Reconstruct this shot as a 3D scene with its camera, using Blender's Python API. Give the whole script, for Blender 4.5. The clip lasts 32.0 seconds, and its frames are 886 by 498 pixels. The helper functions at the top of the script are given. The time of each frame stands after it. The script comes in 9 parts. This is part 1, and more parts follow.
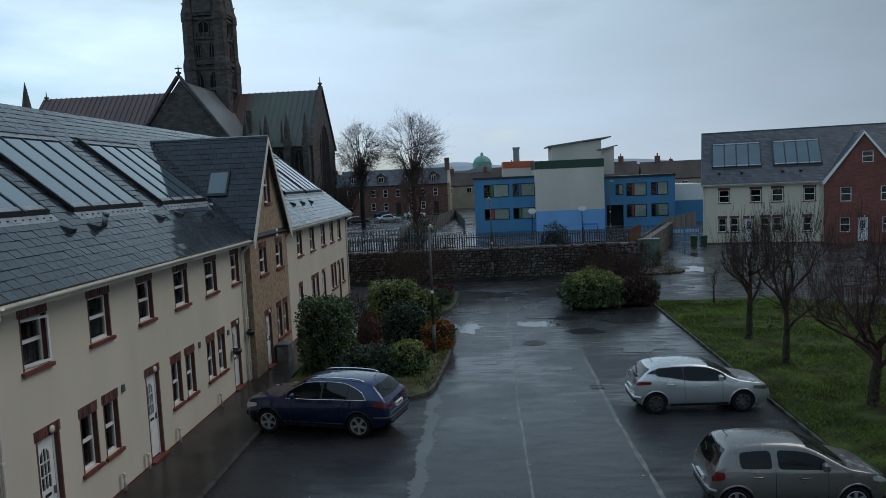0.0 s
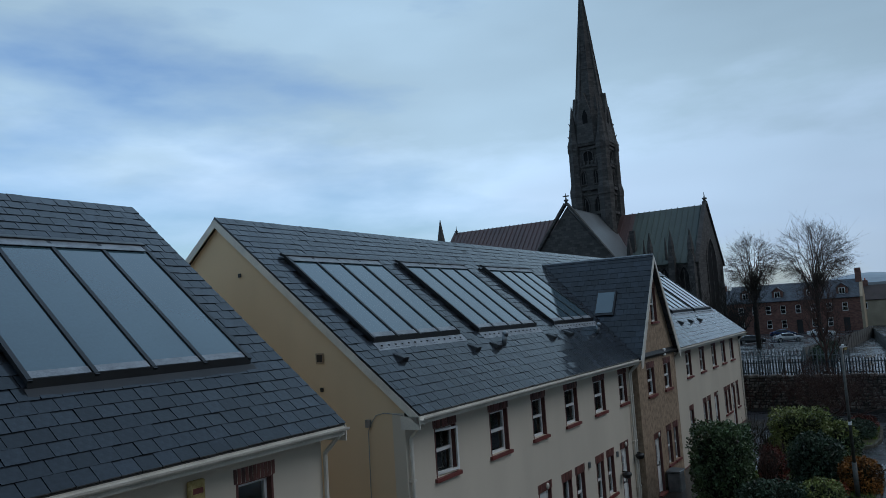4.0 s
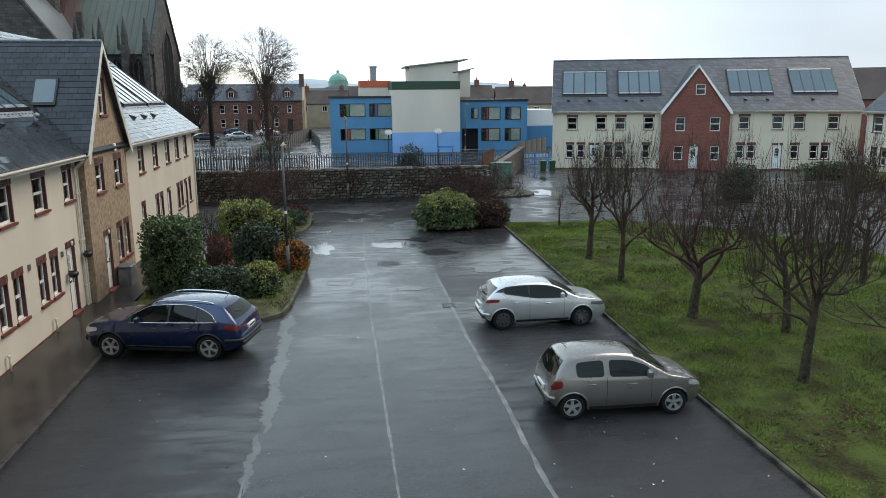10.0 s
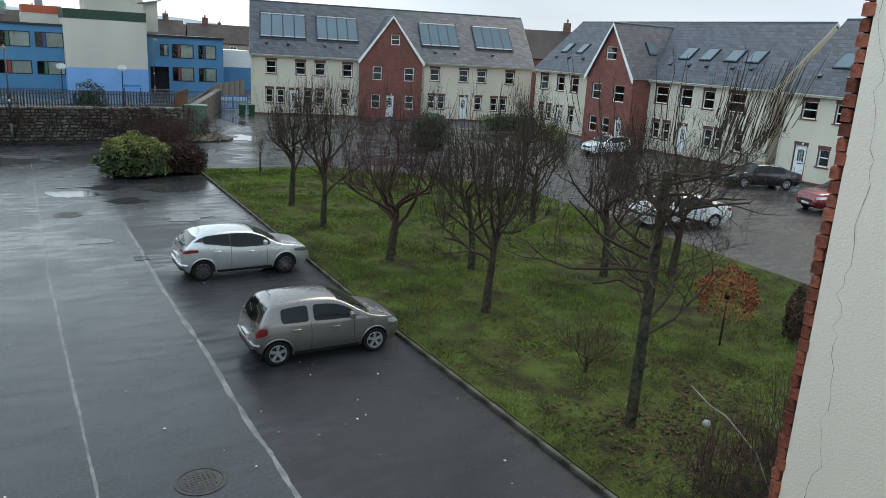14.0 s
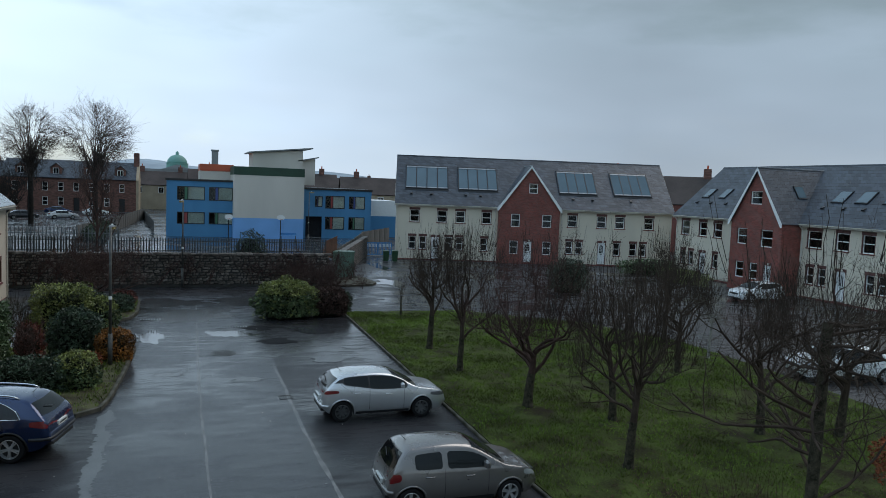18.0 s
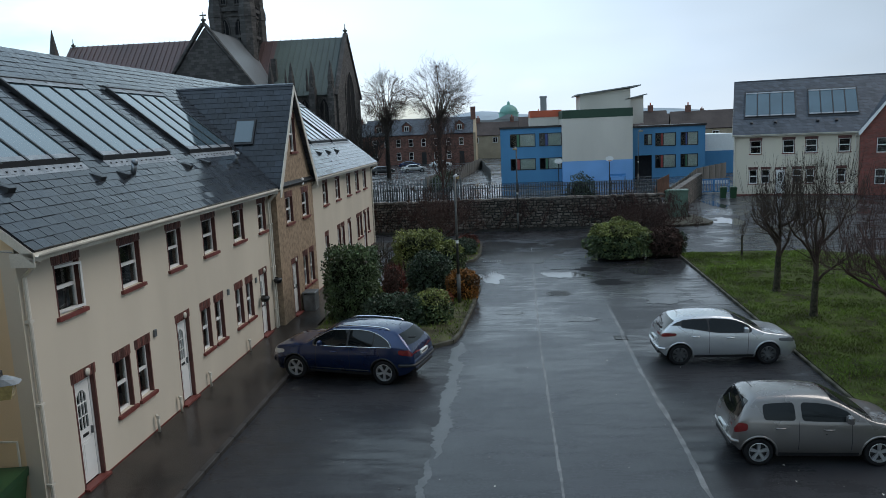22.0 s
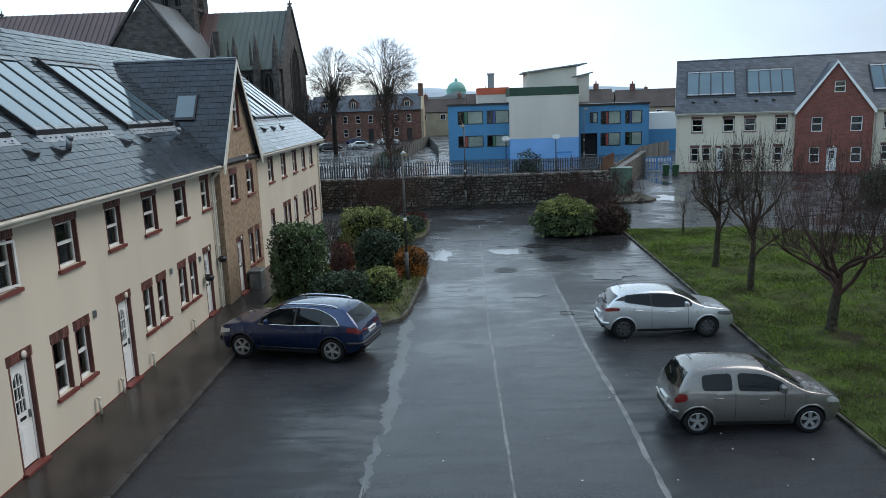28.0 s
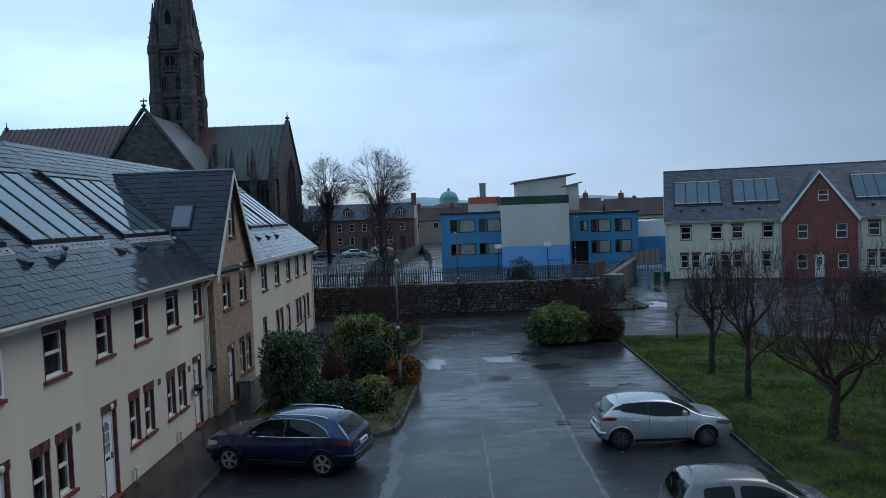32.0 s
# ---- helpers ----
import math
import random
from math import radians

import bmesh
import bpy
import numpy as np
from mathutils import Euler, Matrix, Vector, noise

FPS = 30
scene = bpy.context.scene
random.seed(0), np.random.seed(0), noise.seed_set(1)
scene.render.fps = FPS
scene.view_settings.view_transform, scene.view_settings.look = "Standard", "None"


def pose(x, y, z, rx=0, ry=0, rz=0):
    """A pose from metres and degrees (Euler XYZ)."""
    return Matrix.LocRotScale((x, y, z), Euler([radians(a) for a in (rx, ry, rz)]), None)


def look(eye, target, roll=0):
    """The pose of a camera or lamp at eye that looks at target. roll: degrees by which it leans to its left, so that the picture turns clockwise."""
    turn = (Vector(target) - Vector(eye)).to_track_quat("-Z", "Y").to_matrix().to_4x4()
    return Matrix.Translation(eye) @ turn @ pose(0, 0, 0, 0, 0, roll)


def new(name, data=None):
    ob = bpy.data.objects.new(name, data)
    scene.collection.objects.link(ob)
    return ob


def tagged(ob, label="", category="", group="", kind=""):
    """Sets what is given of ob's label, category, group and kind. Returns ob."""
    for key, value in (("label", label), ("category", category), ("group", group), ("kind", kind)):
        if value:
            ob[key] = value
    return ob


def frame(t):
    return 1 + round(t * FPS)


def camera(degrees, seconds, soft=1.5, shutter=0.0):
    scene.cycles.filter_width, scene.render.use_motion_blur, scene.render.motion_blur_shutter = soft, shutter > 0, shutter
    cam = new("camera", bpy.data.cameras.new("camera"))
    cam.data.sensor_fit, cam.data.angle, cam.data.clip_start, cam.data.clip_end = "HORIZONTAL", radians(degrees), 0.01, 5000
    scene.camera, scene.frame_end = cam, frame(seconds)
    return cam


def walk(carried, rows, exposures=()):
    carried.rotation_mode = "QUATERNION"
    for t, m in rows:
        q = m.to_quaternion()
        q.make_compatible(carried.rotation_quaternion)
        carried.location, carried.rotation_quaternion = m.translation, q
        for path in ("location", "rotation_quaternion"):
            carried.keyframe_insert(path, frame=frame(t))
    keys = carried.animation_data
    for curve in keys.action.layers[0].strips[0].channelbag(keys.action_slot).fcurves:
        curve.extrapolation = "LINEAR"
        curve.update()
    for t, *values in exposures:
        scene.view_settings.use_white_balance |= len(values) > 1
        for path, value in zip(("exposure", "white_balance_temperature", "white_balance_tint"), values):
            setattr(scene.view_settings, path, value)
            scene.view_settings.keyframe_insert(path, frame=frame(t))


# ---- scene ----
# ---- camera ----
cam = camera(61.42, 32.0, soft=0.6)
EYE = 7.2
PATH = [
    (0.0, 2.90, -5.28, 2.57),
    (0.5, 2.88, -2.75, 2.53),
    (1.0, 2.61, 0.41, 2.66),
    (1.5, 2.29, 2.43, 2.69),
    (2.0, 3.32, 3.97, 2.39),
    (2.5, 15.48, 5.03, 1.83),
    (3.0, 28.30, 5.89, 2.57),
    (3.5, 32.92, 6.19, 3.44),
    (5.5, 18.39, -0.84, 3.80),
    (6.0, 12.82, -3.19, 3.07),
    (6.5, 8.08, -4.14, 2.33),
    (7.0, 6.05, -5.21, 1.92),
    (7.5, 3.31, -6.86, 1.58),
    (8.0, 1.88, -8.10, 1.27),
    (8.5, 0.75, -9.07, 1.09),
    (9.0, -0.27, -9.31, 1.00),
    (9.5, -4.97, -9.73, 0.59),
    (10.0, -7.93, -11.59, 0.48),
    (10.5, -14.04, -13.68, -0.39),
    (11.0, -20.48, -14.05, -1.60),
    (11.5, -27.31, -14.14, -2.88),
    (12.0, -29.34, -14.68, -3.20),
    (12.5, -29.71, -15.07, -3.42),
    (13.0, -30.14, -15.17, -3.51),
    (13.5, -30.17, -15.23, -3.50),
    (14.0, -30.10, -15.14, -3.20),
    (14.5, -27.87, -15.11, -2.68),
    (15.0, -25.17, -15.08, -2.14),
    (15.5, -19.91, -14.91, -1.32),
    (17.5, -19.35, -6.76, -2.53),
    (18.0, -19.69, -4.59, -2.23),
    (18.5, -19.44, -3.46, -1.91),
    (19.0, -18.19, -3.06, -1.51),
    (19.5, -13.69, -3.24, -0.96),
    (20.0, -9.22, -3.96, -0.37),
    (20.5, -4.45, -7.03, 0.44),
    (21.0, -3.09, -7.77, 0.86),
    (21.5, -0.71, -8.57, 1.33),
    (22.0, 4.86, -9.02, 2.43),
    (22.5, 11.67, -8.93, 3.65),
    (23.0, 17.47, -8.61, 1.55),
    (23.5, 18.23, -9.25, 1.95),
    (24.0, 15.85, -10.52, 1.74),
    (24.5, 12.84, -11.33, 1.28),
    (25.0, 10.09, -12.06, 1.09),
    (25.5, 5.78, -11.75, 1.55),
    (27.5, 1.23, -5.61, 2.23),
    (28.0, 0.90, -10.90, 2.00),
    (28.5, 0.79, -12.11, 1.71),
    (29.0, 0.87, -13.44, 1.33),
    (29.5, 1.03, -14.45, 0.97),
    (30.0, 0.91, -14.42, 0.81),
    (30.5, 0.75, -13.02, 0.89),
    (31.0, 0.44, -9.89, 1.17),
    (31.5, 0.30, -5.21, 1.75),
    (32.0, 0.35, -2.71, 2.14),
]
EXPOSURES = [(0.0, 0.12, 6330, 11), (1.0, -0.08, 5880, 11), (2.0, -0.22, 5600, 11), (3.5, -0.31, 5780, 11), (5.5, 0.30, 5930, 11), (6.0, 0.30, 6050, 12), (7.0, 0.68, 6450, 13), (8.0, 0.85, 6650, 13), (9.0, 1.22, 6850, 13), (10.0, 1.42, 7200, 14), (11.0, 1.70, 7200, 14), (13.0, 1.46, 7200, 14), (15.5, 1.25, 7200, 14), (17.5, 0.60, 6420, 12), (18.0, 0.49, 6420, 12), (19.0, 0.56, 6200, 12), (20.0, 0.62, 6200, 12), (21.0, 0.81, 6550, 13), (22.0, 0.70, 6550, 13), (23.0, 0.57, 6550, 13), (23.5, 0.47, 6550, 13), (24.0, 1.0, 6550, 13), (25.5, 1.32, 6550, 13), (27.5, 0.57, 6470, 13), (28.0, 1.15, 6550, 13), (29.0, 1.45, 6550, 13), (29.5, 1.55, 6550, 13), (30.0, 1.4, 6550, 13), (31.0, 0.64, 6400, 12), (31.5, 0.25, 5700, 11), (32.0, 0.21, 5620, 11)]
REACH = 0.15


def held(yaw, pitch, roll):
    """The camera at arm's reach from the point round which it is turned."""
    a, e = radians(yaw), radians(pitch)
    return pose(-REACH * math.sin(a) * math.cos(e), REACH * (math.cos(a) * math.cos(e) - 1), EYE + REACH * math.sin(e), 90 + pitch, roll, yaw)


walk(cam, [(t, held(yaw, pitch, roll)) for t, yaw, pitch, roll in PATH], EXPOSURES)

import functools

# ================= world, sun, light =================
world = bpy.data.worlds.new("sky_world")
scene.world = world
world.use_nodes = True
wn, wl = world.node_tree.nodes, world.node_tree.links
wn.clear()
sky = wn.new("ShaderNodeTexSky")
sky.sky_type, sky.sun_disc = "NISHITA", False
sky.sun_elevation, sky.sun_rotation = radians(50), radians(70)
sky.air_density, sky.dust_density, sky.ozone_density = 1.0, 2.0, 1.5
bg_sky = wn.new("ShaderNodeBackground")
bg_sky.inputs["Strength"].default_value = 0.18
tint = wn.new("ShaderNodeMix")
tint.data_type, tint.blend_type = "RGBA", "MULTIPLY"
tint.inputs[0].default_value = 1.0
wl.new(sky.outputs[0], tint.inputs[6])
tint.inputs[7].default_value = (0.93, 1.0, 0.98, 1)
wl.new(tint.outputs[2], bg_sky.inputs[0])
# cloud layer over the sky: soft banks stretched along the horizon
tc = wn.new("ShaderNodeTexCoord")
cmap = wn.new("ShaderNodeMapping")
cmap.inputs["Scale"].default_value = (1.3, 1.3, 4.2)
cmap.inputs["Location"].default_value = (0.35, 0.2, 0.1)
wl.new(tc.outputs["Generated"], cmap.inputs[0])
cn = wn.new("ShaderNodeTexNoise")
cn.inputs["Scale"].default_value, cn.inputs["Detail"].default_value = 2.3, 6
cn.inputs["Roughness"].default_value = 0.5
wl.new(cmap.outputs[0], cn.inputs["Vector"])
side = wn.new("ShaderNodeVectorMath")
side.operation = "DOT_PRODUCT"
side.inputs[1].default_value = (0.80, 0.25, 2.3)
wl.new(tc.outputs["Generated"], side.inputs[0])
cov = wn.new("ShaderNodeMath")
cov.operation = "MULTIPLY_ADD"
cov.inputs[1].default_value = 0.42
wl.new(side.outputs["Value"], cov.inputs[0])
wl.new(cn.outputs["Fac"], cov.inputs[2])
ramp = wn.new("ShaderNodeValToRGB")
ramp.color_ramp.elements[0].position, ramp.color_ramp.elements[1].position = 0.40, 0.66
wl.new(cov.outputs[0], ramp.inputs[0])
# cloud tone: pale low down, slate-grey higher up
sep = wn.new("ShaderNodeSeparateXYZ")
wl.new(tc.outputs["Generated"], sep.inputs[0])
tone = wn.new("ShaderNodeValToRGB")
e = tone.color_ramp.elements
e[0].position, e[0].color = 0.0, (0.51, 0.61, 0.69, 1)
e[1].position, e[1].color = 1.0, (0.29, 0.42, 0.56, 1)
for at, col in ((0.10, (0.475, 0.595, 0.71, 1)), (0.19, (0.46, 0.59, 0.70, 1)), (0.25, (0.37, 0.49, 0.56, 1)), (0.42, (0.32, 0.43, 0.50, 1)), (0.62, (0.29, 0.41, 0.51, 1))):
    tone.color_ramp.elements.new(at).color = col
drift = wn.new("ShaderNodeTexNoise")
drift.inputs["Scale"].default_value, drift.inputs["Detail"].default_value, drift.inputs["Roughness"].default_value = 2.6, 5, 0.55
wl.new(cmap.outputs[0], drift.inputs["Vector"])
ragged = wn.new("ShaderNodeMath")
ragged.operation = "MULTIPLY_ADD"
ragged.inputs[1].default_value = 0.26
wl.new(drift.outputs["Fac"], ragged.inputs[0])
low_z = wn.new("ShaderNodeMath")
low_z.operation = "SUBTRACT"
low_z.inputs[1].default_value = 0.13
wl.new(sep.outputs["Z"], low_z.inputs[0])
wl.new(low_z.outputs[0], ragged.inputs[2])
wl.new(ragged.outputs[0], tone.inputs[0])
bg_cloud = wn.new("ShaderNodeBackground")
thick = wn.new("ShaderNodeMapRange")
thick.inputs["From Min"].default_value, thick.inputs["From Max"].default_value = -0.5, 0.55
thick.inputs["To Min"].default_value, thick.inputs["To Max"].default_value = 1.48, 0.56
wl.new(sep.outputs["X"], thick.inputs[0])
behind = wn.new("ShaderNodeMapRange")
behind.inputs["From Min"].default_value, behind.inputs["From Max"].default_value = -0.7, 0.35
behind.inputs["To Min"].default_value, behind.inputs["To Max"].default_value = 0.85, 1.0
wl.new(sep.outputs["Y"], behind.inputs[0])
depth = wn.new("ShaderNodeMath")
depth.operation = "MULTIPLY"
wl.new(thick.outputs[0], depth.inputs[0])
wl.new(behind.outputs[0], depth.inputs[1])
bank = wn.new("ShaderNodeTexNoise")
bank.inputs["Scale"].default_value, bank.inputs["Detail"].default_value, bank.inputs["Roughness"].default_value = 1.5, 3, 0.5
wl.new(cmap.outputs[0], bank.inputs["Vector"])
swell = wn.new("ShaderNodeMapRange")
swell.inputs["From Min"].default_value, swell.inputs["From Max"].default_value = 0.32, 0.68
swell.inputs["To Min"].default_value, swell.inputs["To Max"].default_value = 0.88, 1.12
wl.new(bank.outputs["Fac"], swell.inputs[0])
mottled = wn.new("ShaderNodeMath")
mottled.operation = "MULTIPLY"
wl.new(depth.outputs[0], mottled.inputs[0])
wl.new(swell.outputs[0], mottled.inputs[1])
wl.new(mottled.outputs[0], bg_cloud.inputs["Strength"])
wl.new(tone.outputs[0], bg_cloud.inputs[0])
mixw = wn.new("ShaderNodeMixShader")
wl.new(ramp.outputs[0], mixw.inputs[0])
wl.new(bg_sky.outputs[0], mixw.inputs[1])
wl.new(bg_cloud.outputs[0], mixw.inputs[2])
wo = wn.new("ShaderNodeOutputWorld")
wl.new(mixw.outputs[0], wo.inputs[0])

sun_data = bpy.data.lights.new("sun", "SUN")
sun_data.energy, sun_data.angle, sun_data.color = 0.8, radians(40), (1.0, 0.96, 0.9)
sun_ob = new("sun", sun_data)
sun_ob.matrix_world = look((57, 21, 70), (0, 0, 0))

# ================= materials =================
MATS = {}


def pbr(name, base, rough=0.6, dark=0.75, light=1.12, scale=1.5, fine=25.0, bump=0.15, metal=0.0, island=False,
        spec=0.5, rvar=0.12, streak=False, coat=0.0, hue=None, coat_rough=0.06):
    """A two-scale procedural surface: broad stains, fine grain, bump, uneven roughness."""
    if name in MATS:
        return MATS[name]
    if rough >= 0.7:
        spec = min(spec, 0.15)
    m = bpy.data.materials.new(name)
    m.use_nodes = True
    n, l = m.node_tree.nodes, m.node_tree.links
    b = n["Principled BSDF"]
    co = n.new("ShaderNodeTexCoord")
    mp = n.new("ShaderNodeMapping")
    l.new(co.outputs["Object"], mp.inputs[0])
    if streak:
        mp.inputs["Scale"].default_value = (1, 1, 0.25)
    big, small = n.new("ShaderNodeTexNoise"), n.new("ShaderNodeTexNoise")
    big.inputs["Scale"].default_value, big.inputs["Detail"].default_value = scale, 5
    small.inputs["Scale"].default_value, small.inputs["Detail"].default_value = fine, 3
    l.new(mp.outputs[0], big.inputs["Vector"])
    l.new(co.outputs["Object"], small.inputs["Vector"])
    add = n.new("ShaderNodeMath")
    add.operation = "MULTIPLY_ADD"
    add.inputs[1].default_value = 0.45
    l.new(small.outputs["Fac"], add.inputs[0])
    l.new(big.outputs["Fac"], add.inputs[2])
    r = n.new("ShaderNodeValToRGB")
    r.color_ramp.elements[0].position, r.color_ramp.elements[1].position = 0.55, 0.90
    lo = hue if hue else base
    r.color_ramp.elements[0].color = (*[min(1, c * dark) for c in lo], 1)
    r.color_ramp.elements[1].color = (*[min(1, c * light) for c in base], 1)
    l.new(add.outputs[0], r.inputs[0])
    out = r.outputs[0]
    if island:
        geo, oi = n.new("ShaderNodeNewGeometry"), n.new("ShaderNodeObjectInfo")
        s2 = n.new("ShaderNodeMath")
        s2.operation = "ADD"
        l.new(geo.outputs["Random Per Island"], s2.inputs[0])
        l.new(oi.outputs["Random"], s2.inputs[1])
        fr = n.new("ShaderNodeMath")
        fr.operation = "FRACT"
        l.new(s2.outputs[0], fr.inputs[0])
        hs = n.new("ShaderNodeHueSaturation")
        mr = n.new("ShaderNodeMapRange")
        mr.inputs["To Min"].default_value, mr.inputs["To Max"].default_value = 0.5, 1.5
        l.new(fr.outputs[0], mr.inputs[0])
        l.new(mr.outputs[0], hs.inputs["Value"])
        l.new(out, hs.inputs["Color"])
        out = hs.outputs[0]
    l.new(out, b.inputs["Base Color"])
    rr = n.new("ShaderNodeMapRange")
    rr.inputs["To Min"].default_value, rr.inputs["To Max"].default_value = max(0.02, rough - rvar), min(1, rough + rvar)
    l.new(big.outputs["Fac"], rr.inputs[0])
    l.new(rr.outputs[0], b.inputs["Roughness"])
    b.inputs["Metallic"].default_value = metal
    b.inputs["Specular IOR Level"].default_value = spec
    b.inputs["Coat Weight"].default_value = coat
    b.inputs["Coat Roughness"].default_value = coat_rough
    if bump:
        bp = n.new("ShaderNodeBump")
        bp.inputs["Strength"].default_value, bp.inputs["Distance"].default_value = bump, 0.02
        l.new(small.outputs["Fac"], bp.inputs["Height"])
        l.new(bp.outputs[0], b.inputs["Normal"])
    MATS[name] = m
    return m


def glass(name, tint=(0.8, 0.86, 0.86), rough=0.02):
    if name in MATS:
        return MATS[name]
    m = bpy.data.materials.new(name)
    m.use_nodes = True
    b = m.node_tree.nodes["Principled BSDF"]
    b.inputs["Base Color"].default_value = (*tint, 1)
    b.inputs["Roughness"].default_value = rough
    b.inputs["Transmission Weight"].default_value = 1.0
    b.inputs["IOR"].default_value = 1.5
    MATS[name] = m
    return m


def asphalt(name, lo, hi, coat, film=(0.07, 0.42), dry=0.4, stretch=(0.55, 1.5, 1.0)):
    """Rain-wet tarmac: dark aggregate under a broken film of water, thicker in the low parts."""
    m = bpy.data.materials.new(name)
    m.use_nodes = True
    n, l = m.node_tree.nodes, m.node_tree.links
    b = n["Principled BSDF"]
    co = n.new("ShaderNodeTexCoord")
    mp = n.new("ShaderNodeMapping")
    mp.inputs["Scale"].default_value = stretch
    l.new(co.outputs["Object"], mp.inputs[0])

    def tex(scale, detail, vec, rough=0.55):
        t = n.new("ShaderNodeTexNoise")
        t.inputs["Scale"].default_value, t.inputs["Detail"].default_value, t.inputs["Roughness"].default_value = scale, detail, rough
        l.new(vec, t.inputs["Vector"])
        return t.outputs["Fac"]

    def ramp_(fac, p0, p1, c0, c1):
        r = n.new("ShaderNodeValToRGB")
        e = r.color_ramp.elements
        e[0].position, e[1].position, e[0].color, e[1].color = p0 / 2, p1 / 2, c0, c1
        half = n.new("ShaderNodeMath")
        half.operation = "MULTIPLY"
        half.inputs[1].default_value = 0.5
        l.new(fac, half.inputs[0])
        l.new(half.outputs[0], r.inputs[0])
        return r.outputs[0]

    def mix_(a, k, c):
        q = n.new("ShaderNodeMath")
        q.operation = "MULTIPLY_ADD"
        q.inputs[1].default_value = k
        l.new(a, q.inputs[0])
        l.new(c, q.inputs[2])
        return q.outputs[0]

    broad, mid = tex(0.20, 4, co.outputs["Object"]), tex(1.2, 9, mp.outputs[0], 0.68)
    grit, fine = tex(14, 7, co.outputs["Object"], 0.8), tex(75, 3, co.outputs["Object"])
    drawn = n.new("ShaderNodeMapping")
    drawn.inputs["Scale"].default_value = (0.9, 4.2, 1.0)
    drawn.inputs["Rotation"].default_value = (0, 0, 0.12)
    l.new(co.outputs["Object"], drawn.inputs[0])
    streaks = tex(0.8, 8, drawn.outputs[0], 0.7)
    tone = mix_(fine, 0.35, mix_(grit, 0.95, mix_(mid, 0.35, broad)))
    l.new(ramp_(tone, 1.08, 1.46, (*lo, 1), (*hi, 1)), b.inputs["Base Color"])
    wet = mix_(streaks, 0.70, mix_(mid, 0.55, broad))
    wet = mix_(grit, 0.50, wet)
    l.new(ramp_(wet, 1.23, 1.45, (coat, coat, coat, 1), (coat * dry, coat * dry, coat * dry, 1)), b.inputs["Coat Weight"])
    l.new(ramp_(wet, 1.21, 1.47, (film[0], film[0], film[0], 1), (film[1], film[1], film[1], 1)), b.inputs["Coat Roughness"])
    b.inputs["Coat IOR"].default_value = 1.33
    b.inputs["Specular IOR Level"].default_value = 0.15
    b.inputs["Roughness"].default_value = 0.55
    bp = n.new("ShaderNodeBump")
    bp.inputs["Strength"].default_value, bp.inputs["Distance"].default_value = 0.5, 0.008
    l.new(mix_(grit, 0.8, fine), bp.inputs["Height"])
    l.new(bp.outputs[0], b.inputs["Normal"])
    ripple = n.new("ShaderNodeBump")
    ripple.inputs["Strength"].default_value, ripple.inputs["Distance"].default_value = 0.5, 0.008
    l.new(grit, ripple.inputs["Height"])
    l.new(ripple.outputs[0], b.inputs["Coat Normal"])
    return m


def courses(name, base, mortar, w, h, rough=0.6, bump=0.4, gap=0.012, vary=0.35):
    """Coursed masonry or slates for surfaces that stay far off, laid along local x and z."""
    if name in MATS:
        return MATS[name]
    m = bpy.data.materials.new(name)
    m.use_nodes = True
    n, l = m.node_tree.nodes, m.node_tree.links
    b = n["Principled BSDF"]
    co = n.new("ShaderNodeTexCoord")
    sp, cb = n.new("ShaderNodeSeparateXYZ"), n.new("ShaderNodeCombineXYZ")
    l.new(co.outputs["Object"], sp.inputs[0])
    ad = n.new("ShaderNodeMath")
    ad.operation = "ADD"
    l.new(sp.outputs["X"], ad.inputs[0])
    l.new(sp.outputs["Y"], ad.inputs[1])
    l.new(ad.outputs[0], cb.inputs["X"])
    l.new(sp.outputs["Z"], cb.inputs["Y"])
    t = n.new("ShaderNodeTexBrick")
    t.inputs["Scale"].default_value = 1.0
    t.inputs["Brick Width"].default_value, t.inputs["Row Height"].default_value = w, h
    t.inputs["Mortar Size"].default_value = gap
    t.inputs["Color1"].default_value = (*[c * (1 - vary) for c in base], 1)
    t.inputs["Color2"].default_value = (*[min(1, c * (1 + vary)) for c in base], 1)
    t.inputs["Mortar"].default_value = (*mortar, 1)
    l.new(cb.outputs[0], t.inputs["Vector"])
    ns = n.new("ShaderNodeTexNoise")
    ns.inputs["Scale"].default_value, ns.inputs["Detail"].default_value = 0.9, 6
    l.new(co.outputs["Object"], ns.inputs["Vector"])
    hs = n.new("ShaderNodeHueSaturation")
    mr = n.new("ShaderNodeMapRange")
    mr.inputs["To Min"].default_value, mr.inputs["To Max"].default_value = 0.6, 1.4
    l.new(ns.outputs["Fac"], mr.inputs[0])
    l.new(mr.outputs[0], hs.inputs["Value"])
    l.new(t.outputs["Color"], hs.inputs["Color"])
    l.new(hs.outputs[0], b.inputs["Base Color"])
    b.inputs["Roughness"].default_value = rough
    bp = n.new("ShaderNodeBump")
    bp.invert = True
    bp.inputs["Strength"].default_value, bp.inputs["Distance"].default_value = bump, 0.02
    l.new(t.outputs["Fac"], bp.inputs["Height"])
    l.new(bp.outputs[0], b.inputs["Normal"])
    MATS[name] = m
    return m


